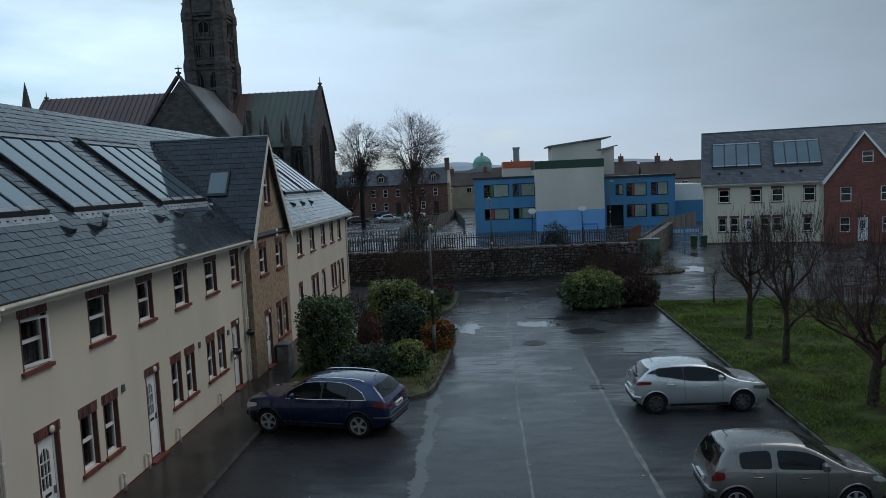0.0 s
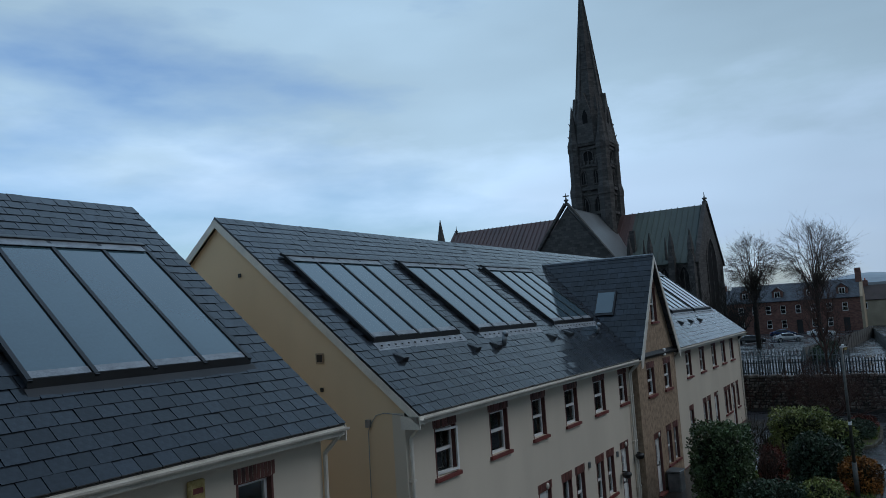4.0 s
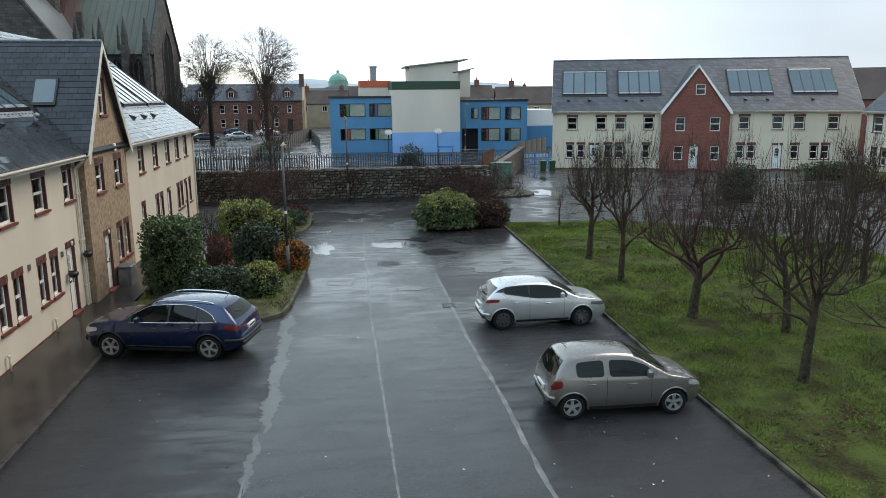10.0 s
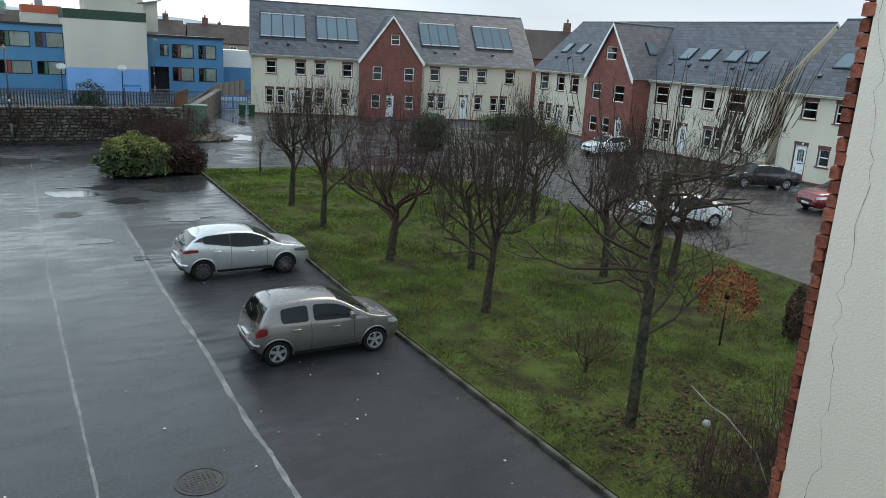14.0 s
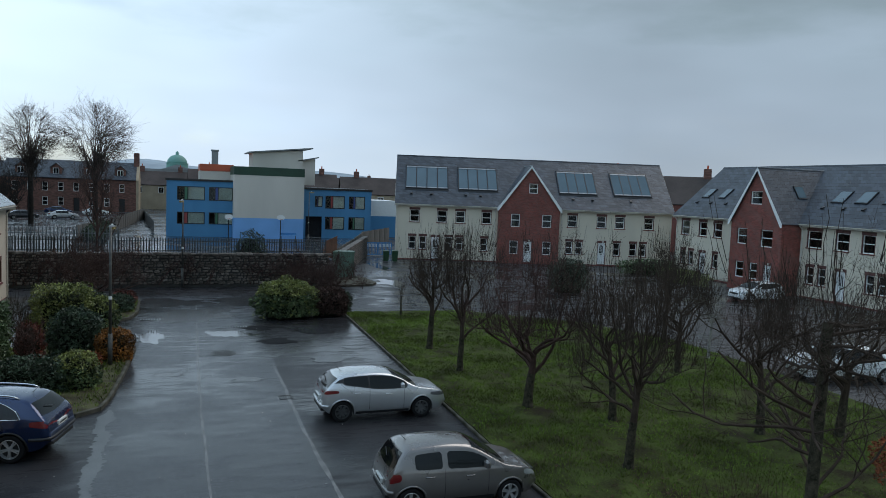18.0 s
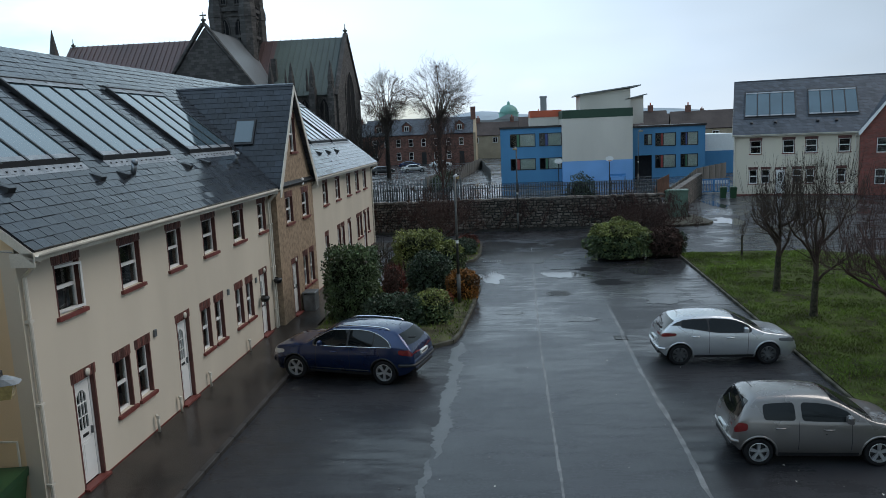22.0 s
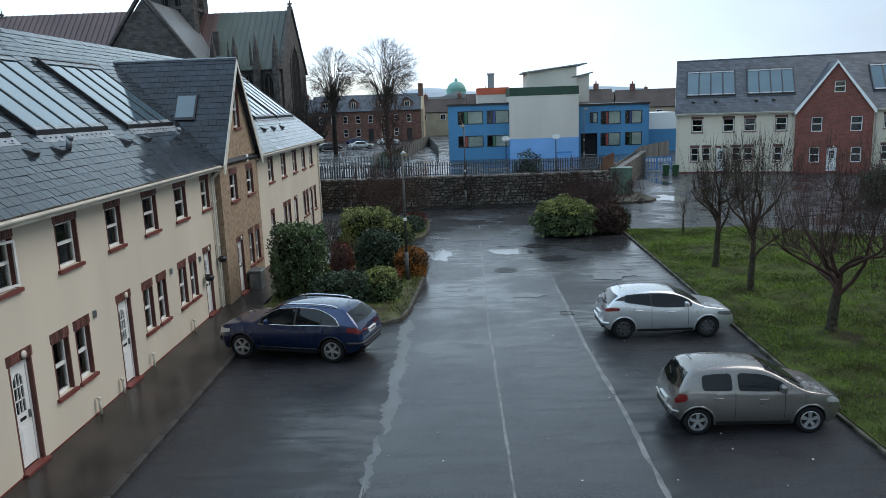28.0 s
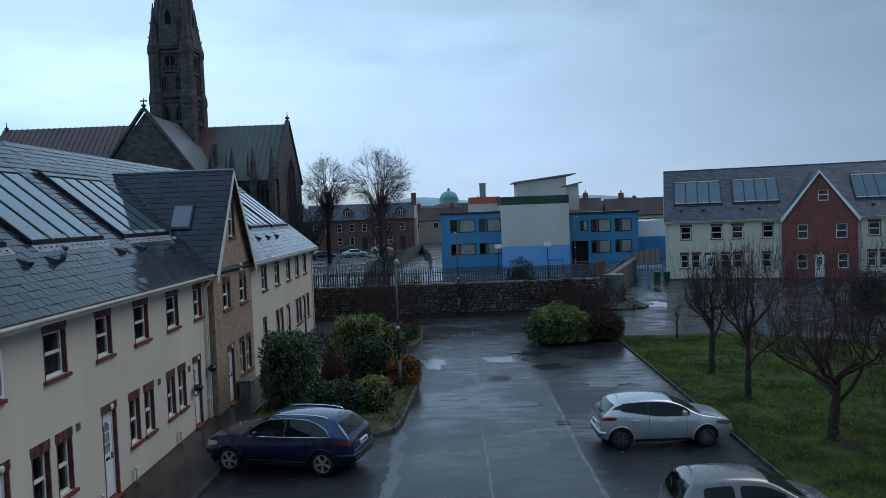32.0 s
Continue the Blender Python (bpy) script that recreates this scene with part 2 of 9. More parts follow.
M_ASPHALT = asphalt("wet_asphalt", (0.003, 0.003, 0.004), (0.031, 0.031, 0.034), 1.0, (0.05, 0.36), 0.36)
M_RENDER = pbr("cream_render", (0.60, 0.535, 0.44), 0.85, 0.93, 1.04, 0.7, 60, 0.2, streak=True)
M_RENDER_SIDE = pbr("buff_render", (0.70, 0.535, 0.345), 0.85, 0.93, 1.04, 0.6, 60, 0.2, streak=True)
M_RENDER_WHITE = pbr("pale_render", (0.63, 0.56, 0.45), 0.85, 0.93, 1.04, 0.6, 50, 0.2, streak=True)
M_PEBBLE = pbr("pebble_dash", (0.34, 0.25, 0.175), 0.9, 0.72, 1.25, 6.0, 60, 1.0)
M_SLATE = pbr("wet_slate", (0.013, 0.017, 0.023), 0.5, 0.5, 1.6, 0.8, 18, 0.16, island=True, rvar=0.15, spec=0.15, coat=1.0, coat_rough=0.08)
M_SLATE.node_tree.nodes["Principled BSDF"].inputs["Coat IOR"].default_value = 1.36
M_SLATE_FAR = courses("slate_courses", (0.050, 0.058, 0.072), (0.010, 0.011, 0.013), 0.45, 0.26, 0.42, 0.8)
M_BRICK = courses("red_brick", (0.21, 0.045, 0.032), (0.17, 0.10, 0.08), 0.225, 0.075, 0.75, 0.3)
M_BRICKTRIM = pbr("dark_red_trim", (0.115, 0.042, 0.034), 0.6, 0.7, 1.2, 3, 40, 0.3)
M_SILL = pbr("red_sill", (0.165, 0.042, 0.034), 0.55, 0.8, 1.15, 3, 30, 0.15)
M_WHITE = pbr("white_upvc", (0.80, 0.80, 0.78), 0.35, 0.93, 1.0, 3, 40, 0.03)
M_GUTTER = pbr("cream_gutter", (0.66, 0.62, 0.54), 0.4, 0.8, 1.05, 2, 30, 0.05)
M_GLASS = glass("window_glass")
# room slabs: indoor shade is painted in as a dark colour
M_DARK = pbr("interior_shade", (0.035, 0.036, 0.04), 0.9, 0.8, 1.1, 2, 20, 0)
M_SOLAR = pbr("solar_glass", (0.055, 0.095, 0.115), 0.08, 0.9, 1.1, 0.5, 20, 0.0, spec=0.9, rvar=0.03, coat=0.8, coat_rough=0.04)
M_BLACK = pbr("black_frame", (0.012, 0.012, 0.013), 0.4, 0.8, 1.2, 4, 40, 0.05)
M_LEAD = pbr("lead_flashing", (0.30, 0.32, 0.34), 0.35, 0.7, 1.1, 3, 25, 0.1, metal=0.6)
M_FLASH = pbr("pale_flashing", (0.30, 0.32, 0.34), 0.45, 0.6, 1.1, 4, 30, 0.25, metal=0.35, spec=0.6)
M_CONCRETE = pbr("kerb_concrete", (0.085, 0.078, 0.062), 0.7, 0.45, 1.3, 2.5, 30, 0.5, hue=(0.055, 0.058, 0.034), spec=0.3)
M_PATH = pbr("footpath", (0.024, 0.019, 0.016), 0.6, 0.4, 1.6, 0.8, 45, 0.6, rvar=0.2, spec=0.2, coat=0.42, coat_rough=0.2)
M_KERB_WET = pbr("wet_dark_kerb", (0.034, 0.031, 0.029), 0.5, 0.5, 1.5, 2.5, 40, 0.5, spec=0.3)
M_SOIL = pbr("bed_soil", (0.075, 0.075, 0.035), 0.85, 0.5, 1.4, 2, 30, 0.8, hue=(0.06, 0.045, 0.03))
M_CHURCH = courses("church_stone", (0.068, 0.062, 0.058), (0.035, 0.033, 0.031), 0.7, 0.33, 0.85, 0.4)
M_GREY_METAL = pbr("galvanised", (0.22, 0.24, 0.25), 0.45, 0.7, 1.1, 4, 30, 0.1, metal=0.7)

# ================= mesh helpers =================


class MB:
    """Collects boxes, prisms, tubes and sheets into one mesh."""

    def __init__(self):
        self.v, self.f, self.smooth = [], [], False

    def add(self, vs, fs, m=None):
        o = len(self.v)
        self.v += [tuple(m @ Vector(p)) for p in vs] if m else [tuple(p) for p in vs]
        self.f += [tuple(i + o for i in f) for f in fs]
        return self

    def box(self, x0, y0, z0, x1, y1, z1, m=None):
        vs = [(x0, y0, z0), (x1, y0, z0), (x1, y1, z0), (x0, y1, z0), (x0, y0, z1), (x1, y0, z1), (x1, y1, z1), (x0, y1, z1)]
        return self.add(vs, [(3, 2, 1, 0), (4, 5, 6, 7), (0, 1, 5, 4), (1, 2, 6, 5), (2, 3, 7, 6), (3, 0, 4, 7)], m)

    def rbox(self, x0, y0, z0, x1, y1, z1, r=0.03, m=None):
        """A box with chamfered upright edges and top."""
        a = [(x0 + r, y0), (x1 - r, y0), (x1, y0 + r), (x1, y1 - r), (x1 - r, y1), (x0 + r, y1), (x0, y1 - r), (x0, y0 + r)]
        cx, cy = (x0 + x1) / 2, (y0 + y1) / 2
        inn = [(cx + (x - cx) * (1 - 2 * r / (x1 - x0)), cy + (y - cy) * (1 - 2 * r / (y1 - y0))) for x, y in a]
        vs = [(x, y, z0) for x, y in a] + [(x, y, z1 - r) for x, y in a] + [(x, y, z1) for x, y in inn]
        fs = [tuple(range(7, -1, -1)), tuple(range(16, 24))]
        for k in (0, 8):
            fs += [(k + i, k + (i + 1) % 8, k + 8 + (i + 1) % 8, k + 8 + i) for i in range(8)]
        return self.add(vs, fs, m)

    def prism(self, poly, y0, y1, m=None):
        """A polygon in x and z, counter-clockwise seen from -y, drawn out from y0 to y1."""
        n = len(poly)
        vs = [(x, y0, z) for x, z in poly] + [(x, y1, z) for x, z in poly]
        fs = [tuple(range(n)), tuple(range(2 * n - 1, n - 1, -1))]
        fs += [(i, i + n, (i + 1) % n + n, (i + 1) % n) for i in range(n)]
        return self.add(vs, fs, m)

    def slab(self, poly, z0, z1, m=None):
        """A polygon in x and y, counter-clockwise from above, drawn up from z0 to z1."""
        n = len(poly)
        vs = [(x, y, z0) for x, y in poly] + [(x, y, z1) for x, y in poly]
        fs = [tuple(range(n - 1, -1, -1)), tuple(range(n, 2 * n))]
        fs += [(i, (i + 1) % n, (i + 1) % n + n, i + n) for i in range(n)]
        return self.add(vs, fs, m)

    def sheet(self, a, b, c, d, t, m=None):
        """A flat plate with corners a b c d and thickness t against its normal."""
        a, b, c, d = [Vector(p) for p in (a, b, c, d)]
        nn = (b - a).cross(d - a).normalized() * t
        vs = [a, b, c, d, a - nn, b - nn, c - nn, d - nn]
        return self.add(vs, [(0, 1, 2, 3), (7, 6, 5, 4), (0, 4, 5, 1), (1, 5, 6, 2), (2, 6, 7, 3), (3, 7, 4, 0)], m)

    def tube(self, p, q, r0, r1=None, n=8, caps=True, m=None):
        p, q = Vector(p), Vector(q)
        r1 = r0 if r1 is None else r1
        d = (q - p).normalized()
        u = d.cross(Vector((0, 0, 1)) if abs(d.z) < 0.9 else Vector((1, 0, 0))).normalized()
        w = d.cross(u)
        vs = []
        for c, r in ((p, r0), (q, r1)):
            vs += [c + (u * math.cos(k * 2 * math.pi / n) + w * math.sin(k * 2 * math.pi / n)) * r for k in range(n)]
        fs = [(i, (i + 1) % n, (i + 1) % n + n, i + n) for i in range(n)]
        if caps:
            fs += [tuple(range(n - 1, -1, -1)), tuple(range(n, 2 * n))]
        return self.add(vs, fs, m)

    def path(self, pts, r, n=8, m=None):
        for a, b in zip(pts, pts[1:]):
            self.tube(a, b, r, r, n, True, m)
        return self

    def lathe(self, prof, n=16, m=None, caps=True):
        """A profile of (radius, z) turned round the z axis."""
        vs = [(r * math.cos(k * 2 * math.pi / n), r * math.sin(k * 2 * math.pi / n), z) for r, z in prof for k in range(n)]
        fs = []
        for j in range(len(prof) - 1):
            fs += [(j * n + i, j * n + (i + 1) % n, (j + 1) * n + (i + 1) % n, (j + 1) * n + i) for i in range(n)]
        if caps:
            fs += [tuple(range(n - 1, -1, -1)), tuple(range((len(prof) - 1) * n, len(prof) * n))]
        return self.add(vs, fs, m)

    def pipe(self, pts, r, n=6, m=None):
        """One bent tube through all the points."""
        pts = [Vector(p) for p in pts]
        vs, fs = [], []
        for i, p in enumerate(pts):
            d = (pts[min(i + 1, len(pts) - 1)] - pts[max(i - 1, 0)]).normalized()
            u = d.cross(Vector((0, 0, 1)) if abs(d.z) < 0.95 else Vector((0, 1, 0))).normalized()
            w = d.cross(u)
            vs += [p + (u * math.cos(k * 2 * math.pi / n) + w * math.sin(k * 2 * math.pi / n)) * r for k in range(n)]
            if i:
                o = (i - 1) * n
                fs += [(o + k, o + (k + 1) % n, o + n + (k + 1) % n, o + n + k) for k in range(n)]
        fs += [tuple(range(n - 1, -1, -1)), tuple(range(len(vs) - n, len(vs)))]
        return self.add(vs, fs, m)

    def mesh(self, name, mat, smooth=False):
        me = bpy.data.meshes.new(name)
        me.from_pydata(self.v, [], self.f)
        if mat:
            me.materials.append(mat)
        if smooth:
            me.polygons.foreach_set("use_smooth", [True] * len(me.polygons))
        me.update()
        return me


def part(name, mb, mat, parent=None, label="", smooth=False, m=None):
    ob = new(name, mb.mesh(name, mat, smooth))
    if parent:
        ob.parent = parent
    if m:
        ob.matrix_basis = m
    return tagged(ob, label)


def thing(name, m, label, category, group="", kind=""):
    ob = new(name)
    ob.empty_display_size = 0.2
    ob.matrix_basis = m
    return tagged(ob, label, category, group, kind)


def solid(name, mb, mat, label, category="", group="", kind="", m=None, smooth=False):
    ob = part(name, mb, mat, None, "", smooth, m)
    return tagged(ob, label, category, group, kind)


# ================= ground =================
g = MB()
g.add([(-3000, -3000, 0), (3000, -3000, 0), (3000, 3000, 0), (-3000, 3000, 0)], [(0, 1, 2, 3)])
solid("ground", g, M_ASPHALT, "rain-wet dark grey tarmac car park and street", "ground", kind="structure")

# ================= houses =================


def wall_grid(mb, x0, x1, z0, z1, y0, y1, holes):
    """An upright wall between y0 and y1 with rectangular openings through it, as one closed shell."""
    holes = [(max(x0, a), min(x1, b), max(z0, c), min(z1, d)) for a, b, c, d in holes]
    xs = sorted({x0, x1, *[h[0] for h in holes], *[h[1] for h in holes]})
    zs = sorted({z0, z1, *[h[2] for h in holes], *[h[3] for h in holes]})
    nx, nz = len(xs) - 1, len(zs) - 1

    def full(i, j):
        if not (0 <= i < nx and 0 <= j < nz):
            return False
        mx, mz = (xs[i] + xs[i + 1]) / 2, (zs[j] + zs[j + 1]) / 2
        return not any(a < mx < b and c < mz < d for a, b, c, d in holes)

    o, w = len(mb.v), nx + 1
    mb.v += [(x, y, z) for y in (y0, y1) for z in zs for x in xs]
    back = w * (nz + 1)
    for i in range(nx):
        for j in range(nz):
            if not full(i, j):
                continue
            a, b, c, d = o + j * w + i, o + j * w + i + 1, o + (j + 1) * w + i + 1, o + (j + 1) * w + i
            mb.f += [(a, b, c, d), (d + back, c + back, b + back, a + back)]
            for ok, p, q in ((full(i, j - 1), b, a), (full(i + 1, j), c, b), (full(i, j + 1), d, c), (full(i - 1, j), a, d)):
                if not ok:
                    mb.f.append((p, q, q + back, p + back))


NEAR_BRICKS = [False]
BRICK_ONE = MB().box(-0.033, -0.006, 0, 0.033, 0.05, 0.222).mesh("brick", pbr("soldier_brick", (0.125, 0.046, 0.036), 0.6, 0.7, 1.2, 3, 40, 0.3, island=True))


def lintel_course(parent, x0, x1, z1, yf, bricks):
    """A soldier course of upright bricks over an opening; single bricks near the camera, one slab far off."""
    lt = part("lintel", MB().box(x0 - 0.05, yf + 0.002, z1 + 0.002, x1 + 0.05, yf + 0.05, z1 + 0.224), bricks, parent)
    if NEAR_BRICKS[0]:
        k = max(4, int((x1 - x0 + 0.1) / 0.075))
        for i in range(k):
            o = new("brick", BRICK_ONE)
            o.parent = parent
            o.matrix_basis = Matrix.Translation((x0 - 0.05 + (x1 - x0 + 0.1) * (i + 0.5) / k, yf - 0.002 * (i % 3), z1 + 0.003))
    else:
        lt.location.y = -0.008


def window_unit(parent, x0, x1, z0, z1, yf, sashes=1, lintel=True, open_top=False, bricks=M_BRICKTRIM, blind=None, sill=M_SILL, trim=True):
    """A recessed white window with brick head and reveals, red sill and real panes. The opening is x0..x1, z0..z1; yf is the wall's face."""
    w = new("window")
    w.parent = parent
    if trim:
        rv = MB()
        rv.box(x0 - 0.002, yf - 0.004, z0, x0 + 0.045, yf + 0.16, z1).box(x1 - 0.045, yf - 0.004, z0, x1 + 0.002, yf + 0.16, z1)
        rv.box(x0 + 0.045, yf - 0.002, z1 - 0.02, x1 - 0.045, yf + 0.16, z1)
        part("reveal", rv, bricks, w)
        if lintel:
            lintel_course(w, x0, x1, z1, yf, bricks)
        s = MB()
        s.prism([(x0 - 0.07, z0 - 0.085), (x1 + 0.07, z0 - 0.085), (x1 + 0.07, z0 - 0.004), (x0 - 0.07, z0 - 0.004)], yf - 0.075, yf + 0.14)
        part("sill", s, sill, w)
    yw = yf + 0.10
    xa, xb = x0 + 0.045, x1 - 0.045
    wid = (xb - xa) / sashes
    for k in range(sashes):
        a, b = xa + wid * k, xa + wid * (k + 1)
        fr = MB()
        t = 0.055
        fr.box(a, yw, z0, a + t, yw + 0.07, z1 - 0.02).box(b - t, yw, z0, b, yw + 0.07, z1 - 0.02)
        fr.box(a + t, yw, z0, b - t, yw + 0.07, z0 + 0.07).box(a + t, yw, z1 - 0.075, b - t, yw + 0.07, z1 - 0.02)
        zm = z0 + (z1 - z0) * 0.52
        fr.box(a + t, yw - 0.004, zm - 0.035, b - t, yw + 0.07, zm + 0.035)
        part("window_frame", fr, M_WHITE, w)
        for lo, hi in ((z0 + 0.07, zm - 0.035), (zm + 0.035, z1 - 0.075)):
            part("pane", MB().box(a + t, yw + 0.03, lo, b - t, yw + 0.036, hi), M_GLASS, w)
        if open_top:
            hy = Matrix.Translation((a + 0.02, yw - 0.01, 0)) @ Matrix.Rotation(radians(-14), 4, "Z")
            sa = MB()
            ww = b - a - 0.03
            sa.box(0, 0, z0 + 0.05, 0.05, 0.045, z1 - 0.05, hy).box(ww - 0.05, 0, z0 + 0.05, ww, 0.045, z1 - 0.05, hy)
            sa.box(0.05, 0, z0 + 0.05, ww - 0.05, 0.045, z0 + 0.1, hy).box(0.05, 0, z1 - 0.1, ww - 0.05, 0.045, z1 - 0.05, hy)
            part("open_sash", sa, M_WHITE, w, "white sash standing ajar")
    if blind:
        part("blind", MB().box(xa, yw + 0.16, z0 + (z1 - z0) * blind[1], xb, yw + 0.17, z1), blind[0], w, "pale blind behind the glass")
    return w


def door_unit(parent, x0, x1, z0, z1, yf, mat=None, fan=True):
    """A recessed panelled front door with arched glazing, step and brick head."""
    d = new("door")
    d.parent = parent
    mat = mat or M_WHITE
    rv = MB()
    rv.box(x0 - 0.002, yf - 0.004, z0, x0 + 0.05, yf + 0.16, z1).box(x1 - 0.05, yf - 0.004, z0, x1 + 0.002, yf + 0.16, z1)
    part("reveal", rv, M_BRICKTRIM, d)
    lintel_course(d, x0, x1, z1, yf, M_BRICKTRIM)
    yw = yf + 0.09
    xa, xb = x0 + 0.05, x1 - 0.05
    fr = MB()
    fr.box(xa, yw, z0, xa + 0.06, yw + 0.07, z1).box(xb - 0.06, yw, z0, xb, yw + 0.07, z1).box(xa + 0.06, yw, z1 - 0.07, xb - 0.06, yw + 0.07, z1)
    part("door_frame", fr, M_WHITE, d)
    a, b, top = xa + 0.065, xb - 0.065, z1 - 0.075
    leaf = MB()
    gx0, gx1, gz0, gz1 = a + 0.13, b - 0.13, z0 + 1.15, top - 0.18
    wall_grid(leaf, a, b, z0 + 0.02, top, yw + 0.015, yw + 0.06, [(gx0, gx1, gz0, gz1)])
    leaf.box(gx0, yw + 0.008, z0 + 0.2, gx1, yw + 0.02, z0 + 0.9)
    leaf.box(gx0 + 0.05, yw + 0.002, z0 + 0.26, gx1 - 0.05, yw + 0.012, z0 + 0.84)
    leaf.prism([(gx0, gz1 - 0.12), (gx0 + 0.1, gz1), (gx0, gz1)], yw + 0.012, yw + 0.05)
    leaf.prism([(gx1, gz1 - 0.12), (gx1, gz1), (gx1 - 0.1, gz1)], yw + 0.012, yw + 0.05)
    part("leaf", leaf, mat, d)
    bars = MB()
    for i in (1, 2):
        x = gx0 + (gx1 - gx0) * i / 3
        bars.box(x - 0.01, yw + 0.012, gz0, x + 0.01, yw + 0.04, gz1)
    for i in (1, 2):
        z = gz0 + (gz1 - gz0) * i / 3
        bars.box(gx0, yw + 0.014, z - 0.01, gx1, yw + 0.038, z + 0.01)
    part("glazing_bar", bars, M_WHITE, d)
    part("pane", MB().box(gx0, yw + 0.04, gz0, gx1, yw + 0.045, gz1), M_GLASS, d)
    part("letter_box", MB().box(a + 0.2, yw - 0.004, z0 + 1.0, b - 0.2, yw + 0.014, z0 + 1.06), M_BLACK, d, "dark letter box")
    part("handle", MB().box(b - 0.09, yw - 0.03, z0 + 0.98, b - 0.05, yw + 0.015, z0 + 1.14), M_GREY_METAL, d, "grey metal handle")
    part("step", MB().box(x0 - 0.03, yf - 0.12, 0.0, x1 + 0.03, yf + 0.09, z0), M_SILL, d, "red painted step")
    lamp = MB().lathe([(0.02, 0), (0.085, 0.005), (0.085, 0.03), (0.05, 0.05), (0.01, 0.055)], 12,
                      Matrix.Translation(((x0 + x1) / 2 + 0.12, yf - 0.01, z1 + 0.11)) @ Matrix.Rotation(radians(90), 4, "X"))
    part("bulkhead_lamp", lamp, M_GUTTER, d, "round white bulkhead lamp", True)
    return d


def roof_plane(u, s, h, ye, ze, yr, zr):
    """A place on the front slope: u along the house, s the share from eave to ridge, h above the slope."""
    d = Vector((0, yr - ye, zr - ze))
    nn = Vector((0, -d.z, d.y)).normalized()
    return Vector((u, ye, ze)) + d * s + nn * h


def slates(parent, u0, u1, ye, ze, yr, zr, skip, near, mat, w=0.30, gauge=0.25, keep=280, hidden=None):
    """Slates course by course; those in the stretch near are pieces of their own, the rest one mesh."""
    length = math.hypot(yr - ye, zr - ze)
    rows = int(length / gauge)
    rest = MB()
    one = MB().box(-w / 2 + 0.007, 0, 0, w / 2 - 0.007, gauge * 1.12, 0.022)
    one = one.mesh("slate", mat)
    ang = math.atan2(zr - ze, yr - ye)
    made = 0
    rng = random.Random(11)
    for r in range(rows):
        s = r / rows
        edges = [u0] + [u0 + w * (i + (0.5 if r % 2 else 1)) for i in range(int((u1 - u0) / w) + 1)]
        edges = [q for q in edges if q < u1 - 0.08] + [u1]
        for ua, ub in zip(edges, edges[1:]):
            u, hwid = (ua + ub) / 2, (ub - ua) / 2 - 0.006
            if any(a < u < b and c < s < d for a, b, c, d in skip) or (hidden and hidden(u, s)):
                continue
            p = roof_plane(u, s, 0.014 + rng.uniform(0, 0.006), ye, ze, yr, zr)
            m = Matrix.Translation(p) @ Matrix.Rotation(ang - 0.040 + rng.gauss(0, 0.009), 4, "X") @ Matrix.Rotation(rng.gauss(0, 0.012), 4, "Y") @ Matrix.Rotation(rng.uniform(-0.010, 0.010), 4, "Z")
            if made < keep and near[0] < u < near[1] and near[2] < s < near[3] and abs(ub - ua - w) < 0.01:
                ob = new("slate", one)
                ob.parent = parent
                ob.matrix_basis = m
                made += 1
            else:
                rest.box(-hwid, rng.uniform(-0.006, 0.006), 0, hwid, gauge * 1.12, 0.022, m)
    if rest.v:
        tagged(part("slate_cover", rest, mat, parent), kind="stuff")


